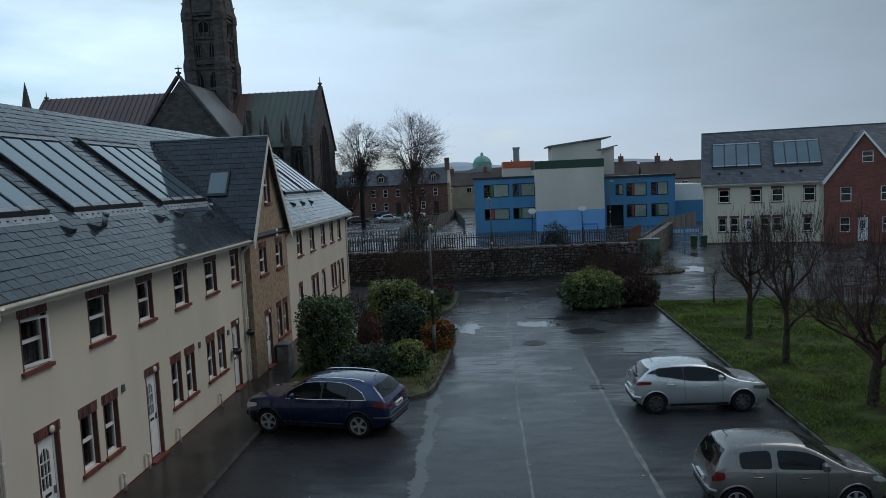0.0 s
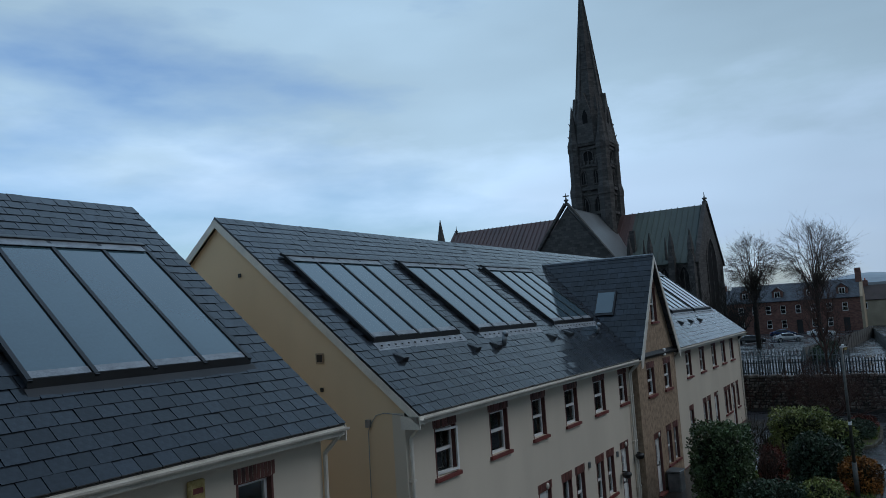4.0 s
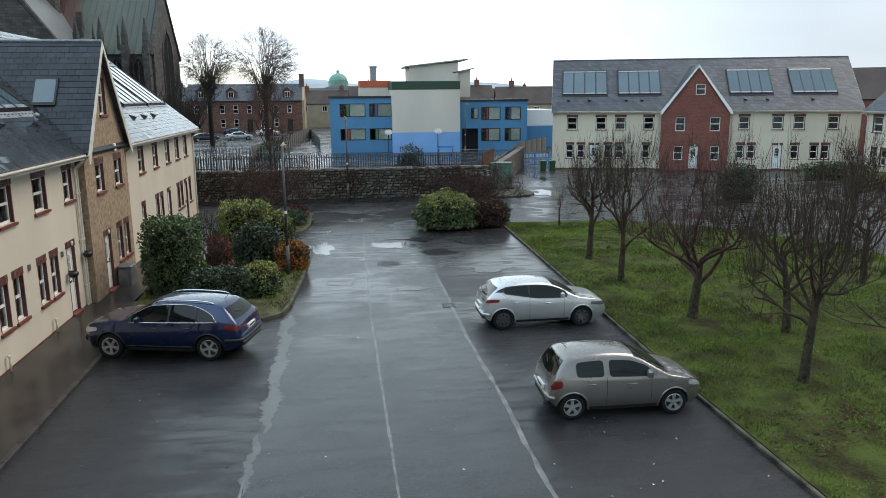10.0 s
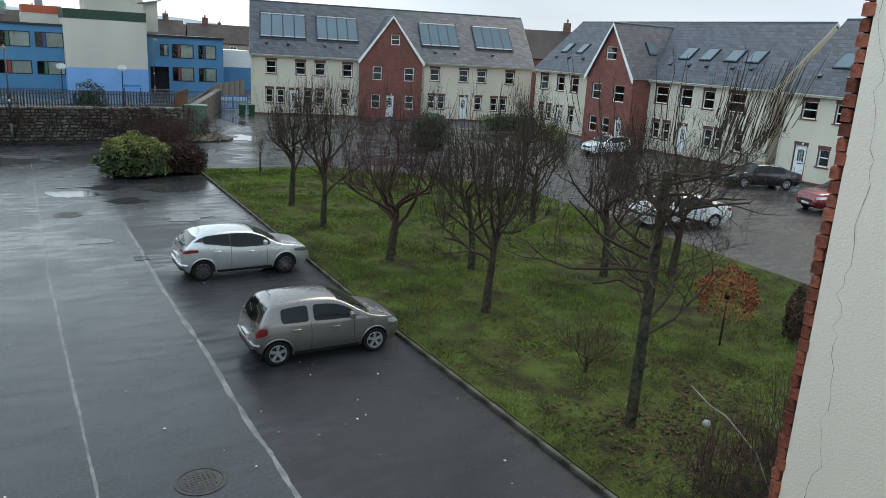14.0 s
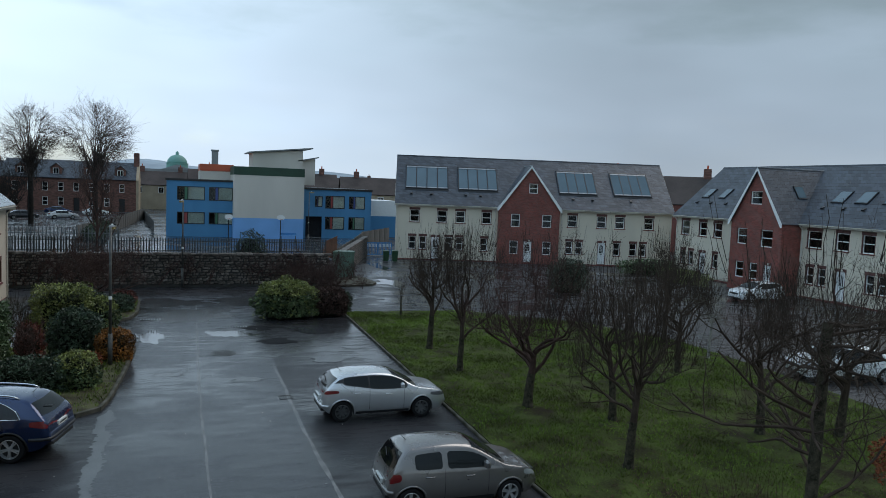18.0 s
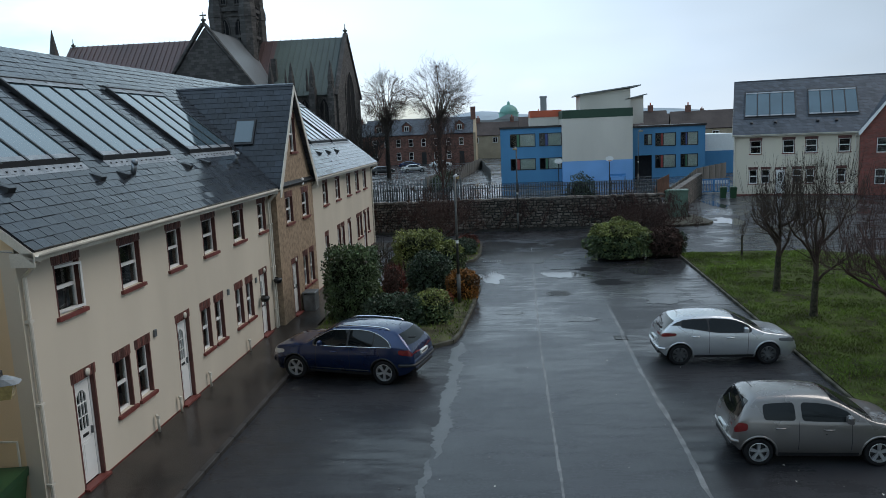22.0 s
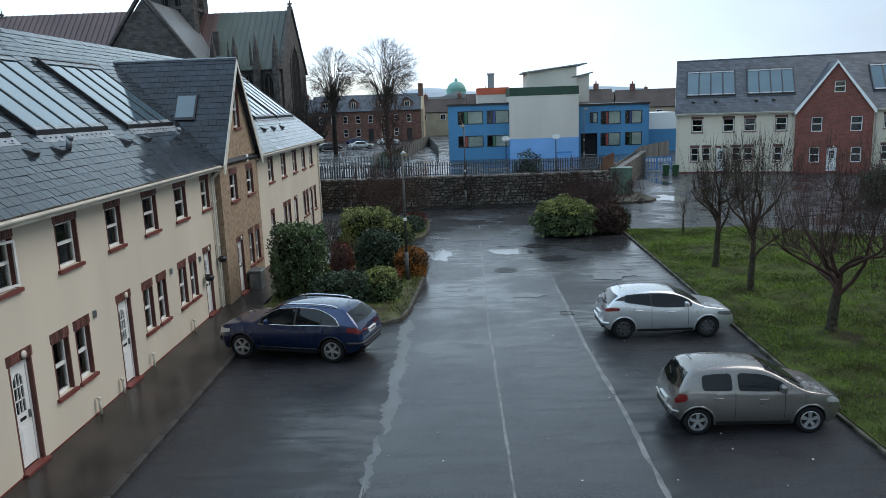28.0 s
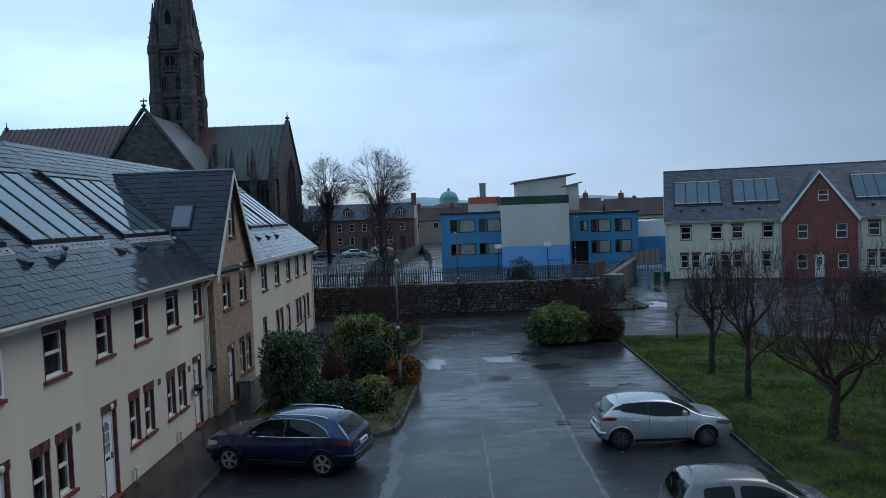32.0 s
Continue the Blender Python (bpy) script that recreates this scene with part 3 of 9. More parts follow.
def solar_array(house, u0, u1, s0, s1, roof, n=4):
    """A low black-framed collector: glass strips between dark bars, flashing above and below."""
    p = new("solar_panel")
    p.parent = house
    rp = lambda u, s, h: roof_plane(u, s, h, *roof)
    part("frame", MB().sheet(rp(u0, s0, 0.10), rp(u1, s0, 0.10), rp(u1, s1, 0.10), rp(u0, s1, 0.10), 0.08), M_BLACK, p)
    for k in range(n):
        a, b = u0 + (u1 - u0) * k / n + 0.05, u0 + (u1 - u0) * (k + 1) / n - 0.05
        part("glass_strip", MB().sheet(rp(a, s0 + 0.012, 0.115), rp(b, s0 + 0.012, 0.115), rp(b, s1 - 0.03, 0.115), rp(a, s1 - 0.03, 0.115), 0.012), M_SOLAR, p)
    for k in range(n + 1):
        a = u0 + (u1 - u0) * k / n
        part("bar", MB().sheet(rp(a - 0.035, s0, 0.14), rp(a + 0.035, s0, 0.14), rp(a + 0.035, s1, 0.14), rp(a - 0.035, s1, 0.14), 0.05), M_BLACK, p)
    apron = s0 > 0.3
    low = 0.042 if apron else 0.03
    part("kerb", MB().sheet(rp(u0 - 0.03, s0 - 0.006, 0.045), rp(u1 + 0.03, s0 - 0.006, 0.045), rp(u1 + 0.03, s0 + 0.004, 0.145), rp(u0 - 0.03, s0 + 0.004, 0.145), 0.02), M_BLACK, p, "black front edge")
    part("flashing", MB().sheet(rp(u0 - 0.08, s0 - low, 0.035), rp(u1 + 0.08, s0 - low, 0.035), rp(u1 + 0.08, s0 - 0.008, 0.055), rp(u0 - 0.08, s0 - 0.008, 0.055), 0.01), M_FLASH if apron else M_BLACK, p, "pale grey metal flashing apron" if apron else "black flashing")
    if apron:
        studs = MB()
        for k in range(14):
            c = rp(u0 + (u1 - u0) * (k + 0.5) / 14, s0 - low * 0.55, 0.055)
            studs.box(c.x - 0.018, c.y - 0.02, c.z - 0.02, c.x + 0.018, c.y + 0.02, c.z + 0.012)
        part("stud", studs, M_BLACK, p, "row of dark fixing studs")
    for k in range(n):
        a, b = u0 + (u1 - u0) * k / n + 0.05, u0 + (u1 - u0) * (k + 1) / n - 0.05
        part("sill_strip", MB().sheet(rp(a, s0 + 0.010, 0.122), rp(b, s0 + 0.010, 0.122), rp(b, s0 + 0.030, 0.122), rp(a, s0 + 0.030, 0.122), 0.006), M_FLASH, p, "pale metal strip at the glass's foot")
    part("flashing", MB().sheet(rp(u0 + 0.05, s1 - 0.035, 0.15), rp(u1 - 0.05, s1 - 0.035, 0.15), rp(u1 - 0.05, s1 - 0.004, 0.13), rp(u0 + 0.05, s1 - 0.004, 0.13), 0.01), M_FLASH, p, "pale grey metal cover strip")
    part("head", MB().sheet(rp(u0 - 0.06, s1 - 0.004, 0.16), rp(u1 + 0.06, s1 - 0.004, 0.16), rp(u1 + 0.06, s1 + 0.016, 0.12), rp(u0 - 0.06, s1 + 0.016, 0.12), 0.06), M_BLACK, p, "black upper edge")


def skylight(house, u0, u1, s0, s1, roof):
    p = new("roof_window")
    p.parent = house
    rp = lambda u, s, h: roof_plane(u, s, h, *roof)
    part("frame", MB().sheet(rp(u0, s0, 0.09), rp(u1, s0, 0.09), rp(u1, s1, 0.09), rp(u0, s1, 0.09), 0.1), M_BLACK, p)
    part("pane", MB().sheet(rp(u0 + 0.07, s0 + 0.012, 0.10), rp(u1 - 0.07, s0 + 0.012, 0.10), rp(u1 - 0.07, s1 - 0.012, 0.10), rp(u0 + 0.07, s1 - 0.012, 0.10), 0.012), M_SOLAR, p)


def roof_vent(house, u, s, roof, tall=False):
    c = roof_plane(u, s, 0.03, *roof)
    mb = MB()
    if tall:
        mb.tube(c, c + Vector((0, -0.05, 0.28)), 0.07, 0.07, 10).tube(c + Vector((0, -0.05, 0.28)), c + Vector((0, -0.12, 0.36)), 0.10, 0.06, 10)
        part("flue", mb, M_LEAD, house, "small grey metal flue", True)
    else:
        m = Matrix.Translation(c) @ Matrix.Rotation(math.atan2(roof[3] - roof[1], roof[2] - roof[0]), 4, "X")
        mb.add([(-.13, -.13, 0), (.13, -.13, 0), (.13, .2, 0), (-.13, .2, 0), (-.11, -.12, .12), (.11, -.12, .12), (.06, .12, .05), (-.06, .12, .05)],
               [(0, 1, 5, 4), (1, 2, 6, 5), (2, 3, 7, 6), (3, 0, 4, 7), (4, 5, 6, 7)], m)
        part("roof_vent", mb, M_BLACK, house, "small black tile vent")


def downpipe(house, u, z, y=-0.07, swan=0.42):
    mb = MB().path([(u, -swan, z), (u, -swan + 0.03, z - 0.12), (u, y, z - 0.42), (u, y, 0.05)], 0.04, 8)
    for k in (0.8, 2.4, 4.0):
        mb.box(u - 0.06, y - 0.045, k, u + 0.06, 0.0, k + 0.05)
    part("downpipe", mb, M_GUTTER, house)


def house(name, m, L, D, eave, ridge, windows, doors, panels=(), lights=(), vents=(), bays=(), pipes=(), wall_mat=None,
          side_mat=None, verge=0.12, group="", label="", near=None, plain_slate=False, skip_slates=()):
    """A terrace of two storeys and attic. Local x runs along the front, the front faces -y, z is up.
    bays: dicts of gabled fronts (x0, x1, out, apex, mat, holes)."""
    h = thing(name, m, label, "house", group)
    wall_mat, side_mat = wall_mat or M_RENDER, side_mat or M_RENDER_SIDE
    over, yr = 0.45, D / 2
    holes = [(a, b, c, d) for a, b, c, d, *_ in windows] + [(a, b, 0.0, d) for a, b, c, d in doors]
    segs, x = [], 0.0
    for b in sorted(bays, key=lambda q: q["x0"]):
        segs.append((x, b["x0"]))
        x = b["x1"]
    segs.append((x, L))
    for a, b in segs:
        wall = MB()
        wall_grid(wall, a, b, 0.12, eave + 0.05, 0, 0.3, [q for q in holes if a <= q[0] < b])
        part("wall", wall, wall_mat, h, "cream rendered front wall")
    for a, b in segs:
        pl = MB()
        cuts = sorted(q for q in holes if q[2] <= 0.13 and a <= q[0] < b)
        x = a
        for q in cuts:
            pl.box(x, -0.012, 0, q[0], 0.3, 0.12)
            x = q[1]
        pl.box(x, -0.012, 0, b, 0.3, 0.12)
        part("plinth", pl, M_SILL, h, "red painted plinth")
    # gable ends and back
    slope = (ridge - eave) / (yr + over)
    prof = [(0.3, 0.0), (D, 0.0), (D, eave + slope * over), (yr, ridge - 0.14), (0.002, eave + slope * over - 0.14), (0.002, eave + 0.052), (0.3, eave + 0.052)]
    turn = Matrix.Rotation(radians(90), 4, "Z")
    for xx in (0.0, L - 0.3):
        e = MB().prism([(p[0], p[1]) for p in prof], -xx - 0.3, -xx, turn)
        part("gable_wall", e, side_mat, h, "buff rendered gable wall")
    part("back_wall", MB().box(0.3, D - 0.3, 0, L - 0.3, D - 0.003, eave), side_mat, h)
    # floors and partition, coloured dark to stand for unlit rooms
    part("floor_slab", MB().box(0.3, 0.32, 0.02, L - 0.3, D - 0.3, 0.1).box(0.3, 0.55, 2.75, L - 0.3, D - 0.3, 2.95).box(0.3, 2.4, 0.1, L - 0.3, 2.5, eave), M_DARK, h, "dark slabs inside, the rooms' shade in their colour")
    # roof
    roof = (-over, eave + 0.02, yr, ridge)
    rf = MB()
    rf.sheet((-verge, -over, eave + 0.02), (L + verge, -over, eave + 0.02), (L + verge, yr, ridge), (-verge, yr, ridge), 0.13)
    rf.sheet((L + verge, D + over, eave + 0.02), (-verge, D + over, eave + 0.02), (-verge, yr, ridge), (L + verge, yr, ridge), 0.13)
    roof_ob = part("roof", rf, M_SLATE_FAR if plain_slate else M_BLACK, h, "wet blue-grey slate roof")
    rd = MB()
    k = int((L + 2 * verge) / 0.45)
    for i in range(k):
        a = -verge + (L + 2 * verge) * i / k
        b = -verge + (L + 2 * verge) * (i + 1) / k - 0.006
        rd.sheet((a, yr - 0.13, ridge - 0.10), (b, yr - 0.13, ridge - 0.10), (b, yr, ridge + 0.035), (a, yr, ridge + 0.035), 0.02)
        rd.sheet((b, yr + 0.13, ridge - 0.10), (a, yr + 0.13, ridge - 0.10), (a, yr, ridge + 0.035), (b, yr, ridge + 0.035), 0.02)
    part("ridge", rd, M_SLATE, h)
    # barge boards, fascia, gutter
    for xx in (-verge - 0.015, L + verge - 0.005):
        bb = MB()
        for yy in ((-over, yr), (D + over, yr)):
            bb.prism([(yy[0], eave - 0.20), (yy[1], ridge - 0.22), (yy[1], ridge - 0.015), (yy[0], eave + 0.005)][:: 1 if yy[0] < yy[1] else -1], -xx - 0.02, -xx, turn)
        bb.box(xx, -over - 0.01, eave - 0.26, xx + 0.03, 0.0, eave + 0.0)
        part("barge_board", bb, M_GUTTER, h, "cream painted barge board")
    cut = sorted((b["x0"] - 0.15, b["x1"] + 0.15) for b in bays)
    x, runs = -verge + 0.01, []
    for a, b in cut:
        runs.append((x, a))
        x = b
    runs.append((x, L + verge - 0.01))
    for a, b in runs:
        part("fascia", MB().box(a, -over + 0.01, eave - 0.16, b, -over + 0.035, eave + 0.0).box(a, -over + 0.035, eave - 0.15, b, 0, eave - 0.135), M_GUTTER, h)
        arc_ = [math.pi * (1 + i / 6) for i in range(7)]
        ring = [(-over - 0.055 + q * math.cos(t), eave - 0.02 + q * math.sin(t)) for q, ts in ((0.062, arc_), (0.055, arc_[::-1])) for t in ts]
        gt = MB().prism(ring, -b, -a, turn)
        part("gutter", gt, M_GUTTER, h)
    for u in pipes:
        downpipe(h, u, eave - 0.05)
    for q in windows:
        window_unit(h, q[0], q[1], q[2], q[3], 0.0, sashes=1, open_top=len(q) > 4 and q[4] == "open",
                    blind=(M_WHITE, 0.35) if len(q) > 4 and q[4] == "blind" else None)
    for q in doors:
        door_unit(h, *q, 0.0)
    for q in panels:
        solar_array(h, *q, roof)
    for q in lights:
        skylight(h, *q, roof)
    for q in vents:
        roof_vent(h, q[0], q[1], roof, len(q) > 2)
    for b in bays:
        bay_front(h, b, eave, ridge, yr, over, slope)
    if not plain_slate:
        def hidden(u, q):
            for b in bays:
                xc, k = (b["x0"] + b["x1"]) / 2, 2 * (b["apex"] - eave - 0.05) / (b["x1"] - b["x0"])
                if abs(u - xc) < (b["apex"] + 0.12 - (eave + q * (ridge - eave))) / k - 0.1:
                    return True
            return False
        sk = [(a - 0.05, b + 0.05, c - (0.02 if c > 0.3 else 0.0), d + 0.01) for a, b, c, d, *_ in panels] + list(skip_slates)
        slates(roof_ob, -verge, L + verge, *roof, sk, near or (0, 0, 0, 0), M_SLATE, hidden=hidden)
    return h


def bay_front(h, b, eave, ridge, yr, over, slope):
    """A gabled front standing out from the terrace, with its own small roof running back into the main slope."""
    x0, x1, out, apex, mat = b["x0"], b["x1"], b["out"], b["apex"], b["mat"]
    ze = b.get("eave", eave + 0.05)
    xc = (x0 + x1) / 2
    wl_ = MB()
    att = b.get("attic")
    wall_grid(wl_, x0, x1, 0, ze, -out, 0.3, [(q[0], q[1], q[2], q[3]) for q in b["windows"]] + [(q[0], q[1], 0.0, q[3]) for q in b["doors"]])
    k = (apex - ze) / (xc - x0)
    line = lambda x: ze + k * (min(x - x0, x1 - x))
    y0, y1 = -out, 0.3 - out
    if att:
        wa, wb, za, zb = att[:4]
        wl_.prism([(x0, ze), (wa, ze), (wa, line(wa))], y0, y1).prism([(wb, ze), (x1, ze), (wb, line(wb))], y0, y1)
        wl_.prism([(wa, ze), (wb, ze), (wb, za), (wa, za)], y0, y1)
        wl_.prism([(wa, zb), (wb, zb), (wb, line(wb)), (xc, apex), (wa, line(wa))], y0, y1)
        wl_.box(x0 + 0.4, y1 + 0.4, ze, x1 - 0.4, y1 + 0.45, ze + 0.1)
    else:
        wl_.prism([(x0, ze), (x1, ze), (xc, apex)], y0, y1)
    bay = new("gable_bay")
    bay.parent = h
    tagged(bay, b["label"])
    part("wall", wl_, mat, bay)
    for q in b["windows"]:
        window_unit(bay, q[0], q[1], q[2], q[3], -out, lintel=b.get("lintel", True), trim=b.get("trim", True))
    for q in b["doors"]:
        door_unit(bay, *q[:4], -out)
    if att:
        window_unit(bay, *att[:4], -out, lintel=b.get("lintel", True), trim=b.get("trim", True))
    # roof slopes
    fo, so = 0.22, 0.16
    zt = apex + 0.12
    yb = -over + (zt - eave) / slope
    zl = ze + 0.12 - so * k
    yl = -over + (zl - eave) / slope
    r = MB()
    r.sheet((x0 - so, max(yl, -over) + 0.25, zl), (x0 - so, -out - fo, zl), (xc, -out - fo, zt), (xc, yb + 0.2, zt), 0.1)
    r.sheet((x1 + so, -out - fo, zl), (x1 + so, max(yl, -over) + 0.25, zl), (xc, yb + 0.2, zt), (xc, -out - fo, zt), 0.1)
    part("roof", r, M_SLATE_FAR, bay, "dark slate gable roof")
    if b.get("slated"):
        rest = MB()
        rows = int(math.hypot(zt - zl, xc - x0 + so) / 0.25)
        ya = -out - fo
        for sgn, xe in ((-1, x0 - so), (1, x1 + so)):
            up_dir = Vector((xc - xe, 0, zt - zl)).normalized()
            along = Vector((0, 1, 0))
            nn = Vector((sgn * abs(up_dir.z), 0, abs(up_dir.x)))
            for r_ in range(rows):
                t0 = r_ / rows
                p0 = Vector((xe, 0, zl)).lerp(Vector((xc, 0, zt)), t0)
                y_end = (max(yl, -over) + 0.25) + (yb + 0.2 - max(yl, -over) - 0.25) * t0
                y = ya - 0.15 * (r_ % 2)
                while y < y_end - 0.05:
                    w0, w1 = max(y, ya) + 0.004, min(y + 0.30, y_end) - 0.004
                    if w1 > w0:
                        a_ = p0 + along * w0 + nn * 0.02
                        b_ = p0 + along * w1 + nn * 0.02
                        c_, d_ = b_ + up_dir * 0.27 - nn * 0.012, a_ + up_dir * 0.27 - nn * 0.012
                        if sgn > 0:
                            rest.sheet(a_, b_, c_, d_, 0.009)
                        else:
                            rest.sheet(b_, a_, d_, c_, 0.009)
                    y += 0.30
        tagged(part("slate_cover", rest, M_SLATE, bay), kind="stuff")
    v = MB()
    for xe in (x0 - so, x1 + so):
        v.tube((xe, max(yl, -over) + 0.22, zl + 0.02), (xc, yb + 0.15, zt + 0.02), 0.03, 0.03, 6)
    v.tube((xc, -out - fo, zt + 0.01), (xc, yb + 0.1, zt + 0.01), 0.05, 0.05, 6)
    part("valley", v, M_FLASH, bay, "grey valley flashing and ridge roll")
    bb = MB()
    yf = -out - fo
    bb.prism([(x0 - so - 0.02, zl - 0.28), (x0 - so + 0.12, zl - 0.28), (xc, zt - 0.26), (xc, zt - 0.02), (x0 - so - 0.02, zl + 0.0)], yf - 0.03, yf)
    bb.prism([(x1 + so - 0.12, zl - 0.28), (x1 + so + 0.02, zl - 0.28), (x1 + so + 0.02, zl + 0.0), (xc, zt - 0.02), (xc, zt - 0.26)], yf - 0.03, yf)
    part("barge_board", bb, M_WHITE if b.get("white") else M_GUTTER, bay, "pale painted barge board")
    for q in b.get("lights", ()):
        # roof window in the slope that faces the street end
        sgn = q[0]
        xs = x0 - so if sgn < 0 else x1 + so
        def rp(s, y, hh):
            x = xs + (xc - xs) * s
            z = zl + (zt - zl) * s
            n = Vector((sgn * (zt - zl), 0, abs(xc - xs))).normalized()
            return Vector((x, y, z)) + n * hh
        w = new("roof_window")
        w.parent = bay
        c = [rp(q[1], q[3], 0.08), rp(q[1], q[4], 0.08), rp(q[2], q[4], 0.08), rp(q[2], q[3], 0.08)]
        if sgn < 0:
            c = [c[1], c[0], c[3], c[2]]
        part("frame", MB().sheet(*c, 0.09), M_BLACK, w)
        i = 0.06
        c = [rp(q[1] + 0.02, q[3] + i, 0.095), rp(q[1] + 0.02, q[4] - i, 0.095), rp(q[2] - 0.02, q[4] - i, 0.095), rp(q[2] - 0.02, q[3] + i, 0.095)]
        if sgn < 0:
            c = [c[1], c[0], c[3], c[2]]
        part("pane", MB().sheet(*c, 0.012), M_SOLAR, w)


NEAR_BRICKS[0] = True
# near terrace along the footpath: local x is y - 12.55
Y0 = 12.55
up = [(13.62, 14.52, "open"), (16.1, 17.08, ""), (18.52, 19.4, ""), (20.8, 21.8, ""), (23.22, 24.25, ""), (25.7, 26.55, "")]
wins = [(a - Y0, b - Y0, 3.86, 4.9, k) for a, b, k in up]
for a, b in ((15.38, 16.1), (16.38, 17.08), (20.18, 20.88), (21.2, 21.9), (22.92, 23.62), (23.92, 24.6)):
    wins.append((a - Y0, b - Y0, 1.12, 2.36, ""))
for a in (35.2, 37.9, 40.6, 43.0, 45.3):
    wins.append((a - Y0, a + 1.0 - Y0, 3.86, 4.95, ""))
for a in (35.1, 37.75, 38.7, 42.7, 43.6, 46.0):
    wins.append((a - Y0, a + 0.72 - Y0, 1.12, 2.36, ""))
doors = [(13.78 - Y0, 14.6 - Y0, 0.15, 2.4), (18.58 - Y0, 19.4 - Y0, 0.15, 2.4), (25.33 - Y0, 26.13 - Y0, 0.15, 2.36), (40.3 - Y0, 41.15 - Y0, 0.15, 2.36), (44.75 - Y0, 45.6 - Y0, 0.15, 2.36)]
bay = dict(x0=27.0 - Y0, x1=32.2 - Y0, out=0.30, apex=9.12, mat=M_PEBBLE, label="brown pebble-dashed gabled front", slated=True,
           windows=[(28.1 - Y0, 29.08 - Y0, 3.85, 4.88), (30.4 - Y0, 31.42 - Y0, 3.85, 4.88), (30.0 - Y0, 30.72 - Y0, 0.95, 2.25), (31.0 - Y0, 31.72 - Y0, 0.95, 2.25)],
           doors=[(28.35 - Y0, 29.2 - Y0, 0.15, 2.2)], attic=(29.3 - Y0, 30.15 - Y0, 6.6, 7.95), lights=[(-1, 0.42, 0.66, 0.75, 1.55)])
house("terrace_house", pose(-8.93, Y0, 0, 0, 0, 90), 35.45, 10.4, 5.33, 10.0, wins, doors,
      panels=[(0.78, 4.5, 0.31, 0.765), (5.6, 9.35, 0.31, 0.765), (10.8, 14.5, 0.31, 0.765), (21.6, 25.4, 0.31, 0.80), (25.9, 30.1, 0.31, 0.80), (30.6, 34.8, 0.31, 0.80)],
      vents=[(1.13, 0.225), (4.47, 0.225), (5.65, 0.222), (6.14, 0.222, 1), (9.53, 0.229), (11.05, 0.235), (13.45, 0.213, 1), (23, 0.2), (25, 0.2), (27, 0.2), (29, 0.2)],
      bays=[bay], pipes=(0.1, 14.15, 14.35, 19.85, 35.35), near=(0, 9, 0.0, 0.27),
      label="cream rendered two-storey terrace with wet slate roof and solar panels", group="terraces round the court")
# neighbouring terrace, nearer the street lamp
house("terrace_house", pose(-9.0, -6.0, 0, 0, 0, 90), 16.08, 10.4, 5.5, 10.05,
      [(14.12, 14.9, 3.9, 4.92, ""), (11.2, 12.0, 3.9, 4.92, ""), (8, 8.8, 3.9, 4.92, ""), (11.9, 12.7, 1.0, 2.2, ""), (5, 5.8, 3.9, 4.92, "")],
      [(14.1, 14.88, 0.15, 2.2)], verge=0.14, panels=[(11.5, 15.35, 0.25, 0.757), (6.4, 10.3, 0.25, 0.757)], pipes=(16.1,), near=(10.5, 15.8, 0.0, 0.27),
      label="cream rendered terrace house with slate roof beside the gap", group="terraces round the court")
NEAR_BRICKS[0] = False
# terrace across the lawn, facing the court
bay1 = dict(x0=10.3, x1=16.5, out=0.45, apex=9.75, mat=M_BRICK, label="red brick gabled front", white=True, lintel=False, trim=False,
            windows=[(11.55, 12.5, 3.7, 5.0), (14.7, 15.7, 3.7, 5.0), (14.85, 15.75, 0.95, 2.3), (11.5, 12.4, 0.95, 2.3)], doors=[(12.9, 13.8, 0.15, 2.25)], attic=(13.25, 14.2, 7.1, 8.1))
w1 = [(a, a + 1.0, 3.85, 5.05, "") for a in (1.4, 4.15, 6.0, 8.65, 17.4, 20.4, 22.3, 25.3)]
w1 += [(a, a + 0.75, 1.1, 2.4, "") for a in (1.35, 2.4, 5.0, 6.1, 8.6, 17.3, 18.3, 22.2, 23.9, 24.9)]
house("terrace_house", pose(20.9, 72.0, 0, 0, 0, -17.0), 28.15, 10.4, 5.6, 10.65, w1, [(3.6, 4.45, 0.15, 2.35), (20.6, 21.45, 0.15, 2.35)],
      panels=[(0.9, 5.2, 0.30, 0.76), (6.3, 10.3, 0.30, 0.76), (16.7, 20.6, 0.30, 0.76), (22.4, 26.3, 0.30, 0.76)],
      vents=[(1.5, 0.2), (3.5, 0.2), (7, 0.2), (8.5, 0.2), (18, 0.2), (20, 0.2), (24, 0.2)], bays=[bay1], pipes=(0.1, 10.0, 16.8, 28.0), wall_mat=M_RENDER_WHITE, side_mat=M_RENDER, plain_slate=True,
      label="pale rendered terrace with red brick gable and solar panels", group="terraces round the court")
bay2 = dict(x0=9.6, x1=15.1, out=1.9, apex=9.75, mat=M_BRICK, label="red brick gabled front standing forward", white=True, lintel=False, trim=False,
            windows=[(10.3, 11.45, 3.72, 5.0), (12.9, 14.2, 3.65, 5.0), (10.3, 11.3, 1.0, 2.3), (11.9, 12.8, 1.0, 2.3)], doors=[(13.4, 14.3, 0.15, 2.25)], attic=(11.55, 12.85, 6.95, 8.0), lights=[(1, 0.45, 0.68, 0.6, 1.5)])
w2 = [(a, b, 3.85, 5.15, "") for a, b in ((0.7, 1.9), (3.2, 4.3), (5.2, 6.3), (15.7, 17.1), (18.3, 19.5), (20.5, 21.6), (22.8, 24.3))]
w2 += [(a, a + 0.75, 1.1, 2.4, "") for a in (0.8, 1.9, 5.2, 15.8, 16.9, 21.0, 22.0, 23.8)]
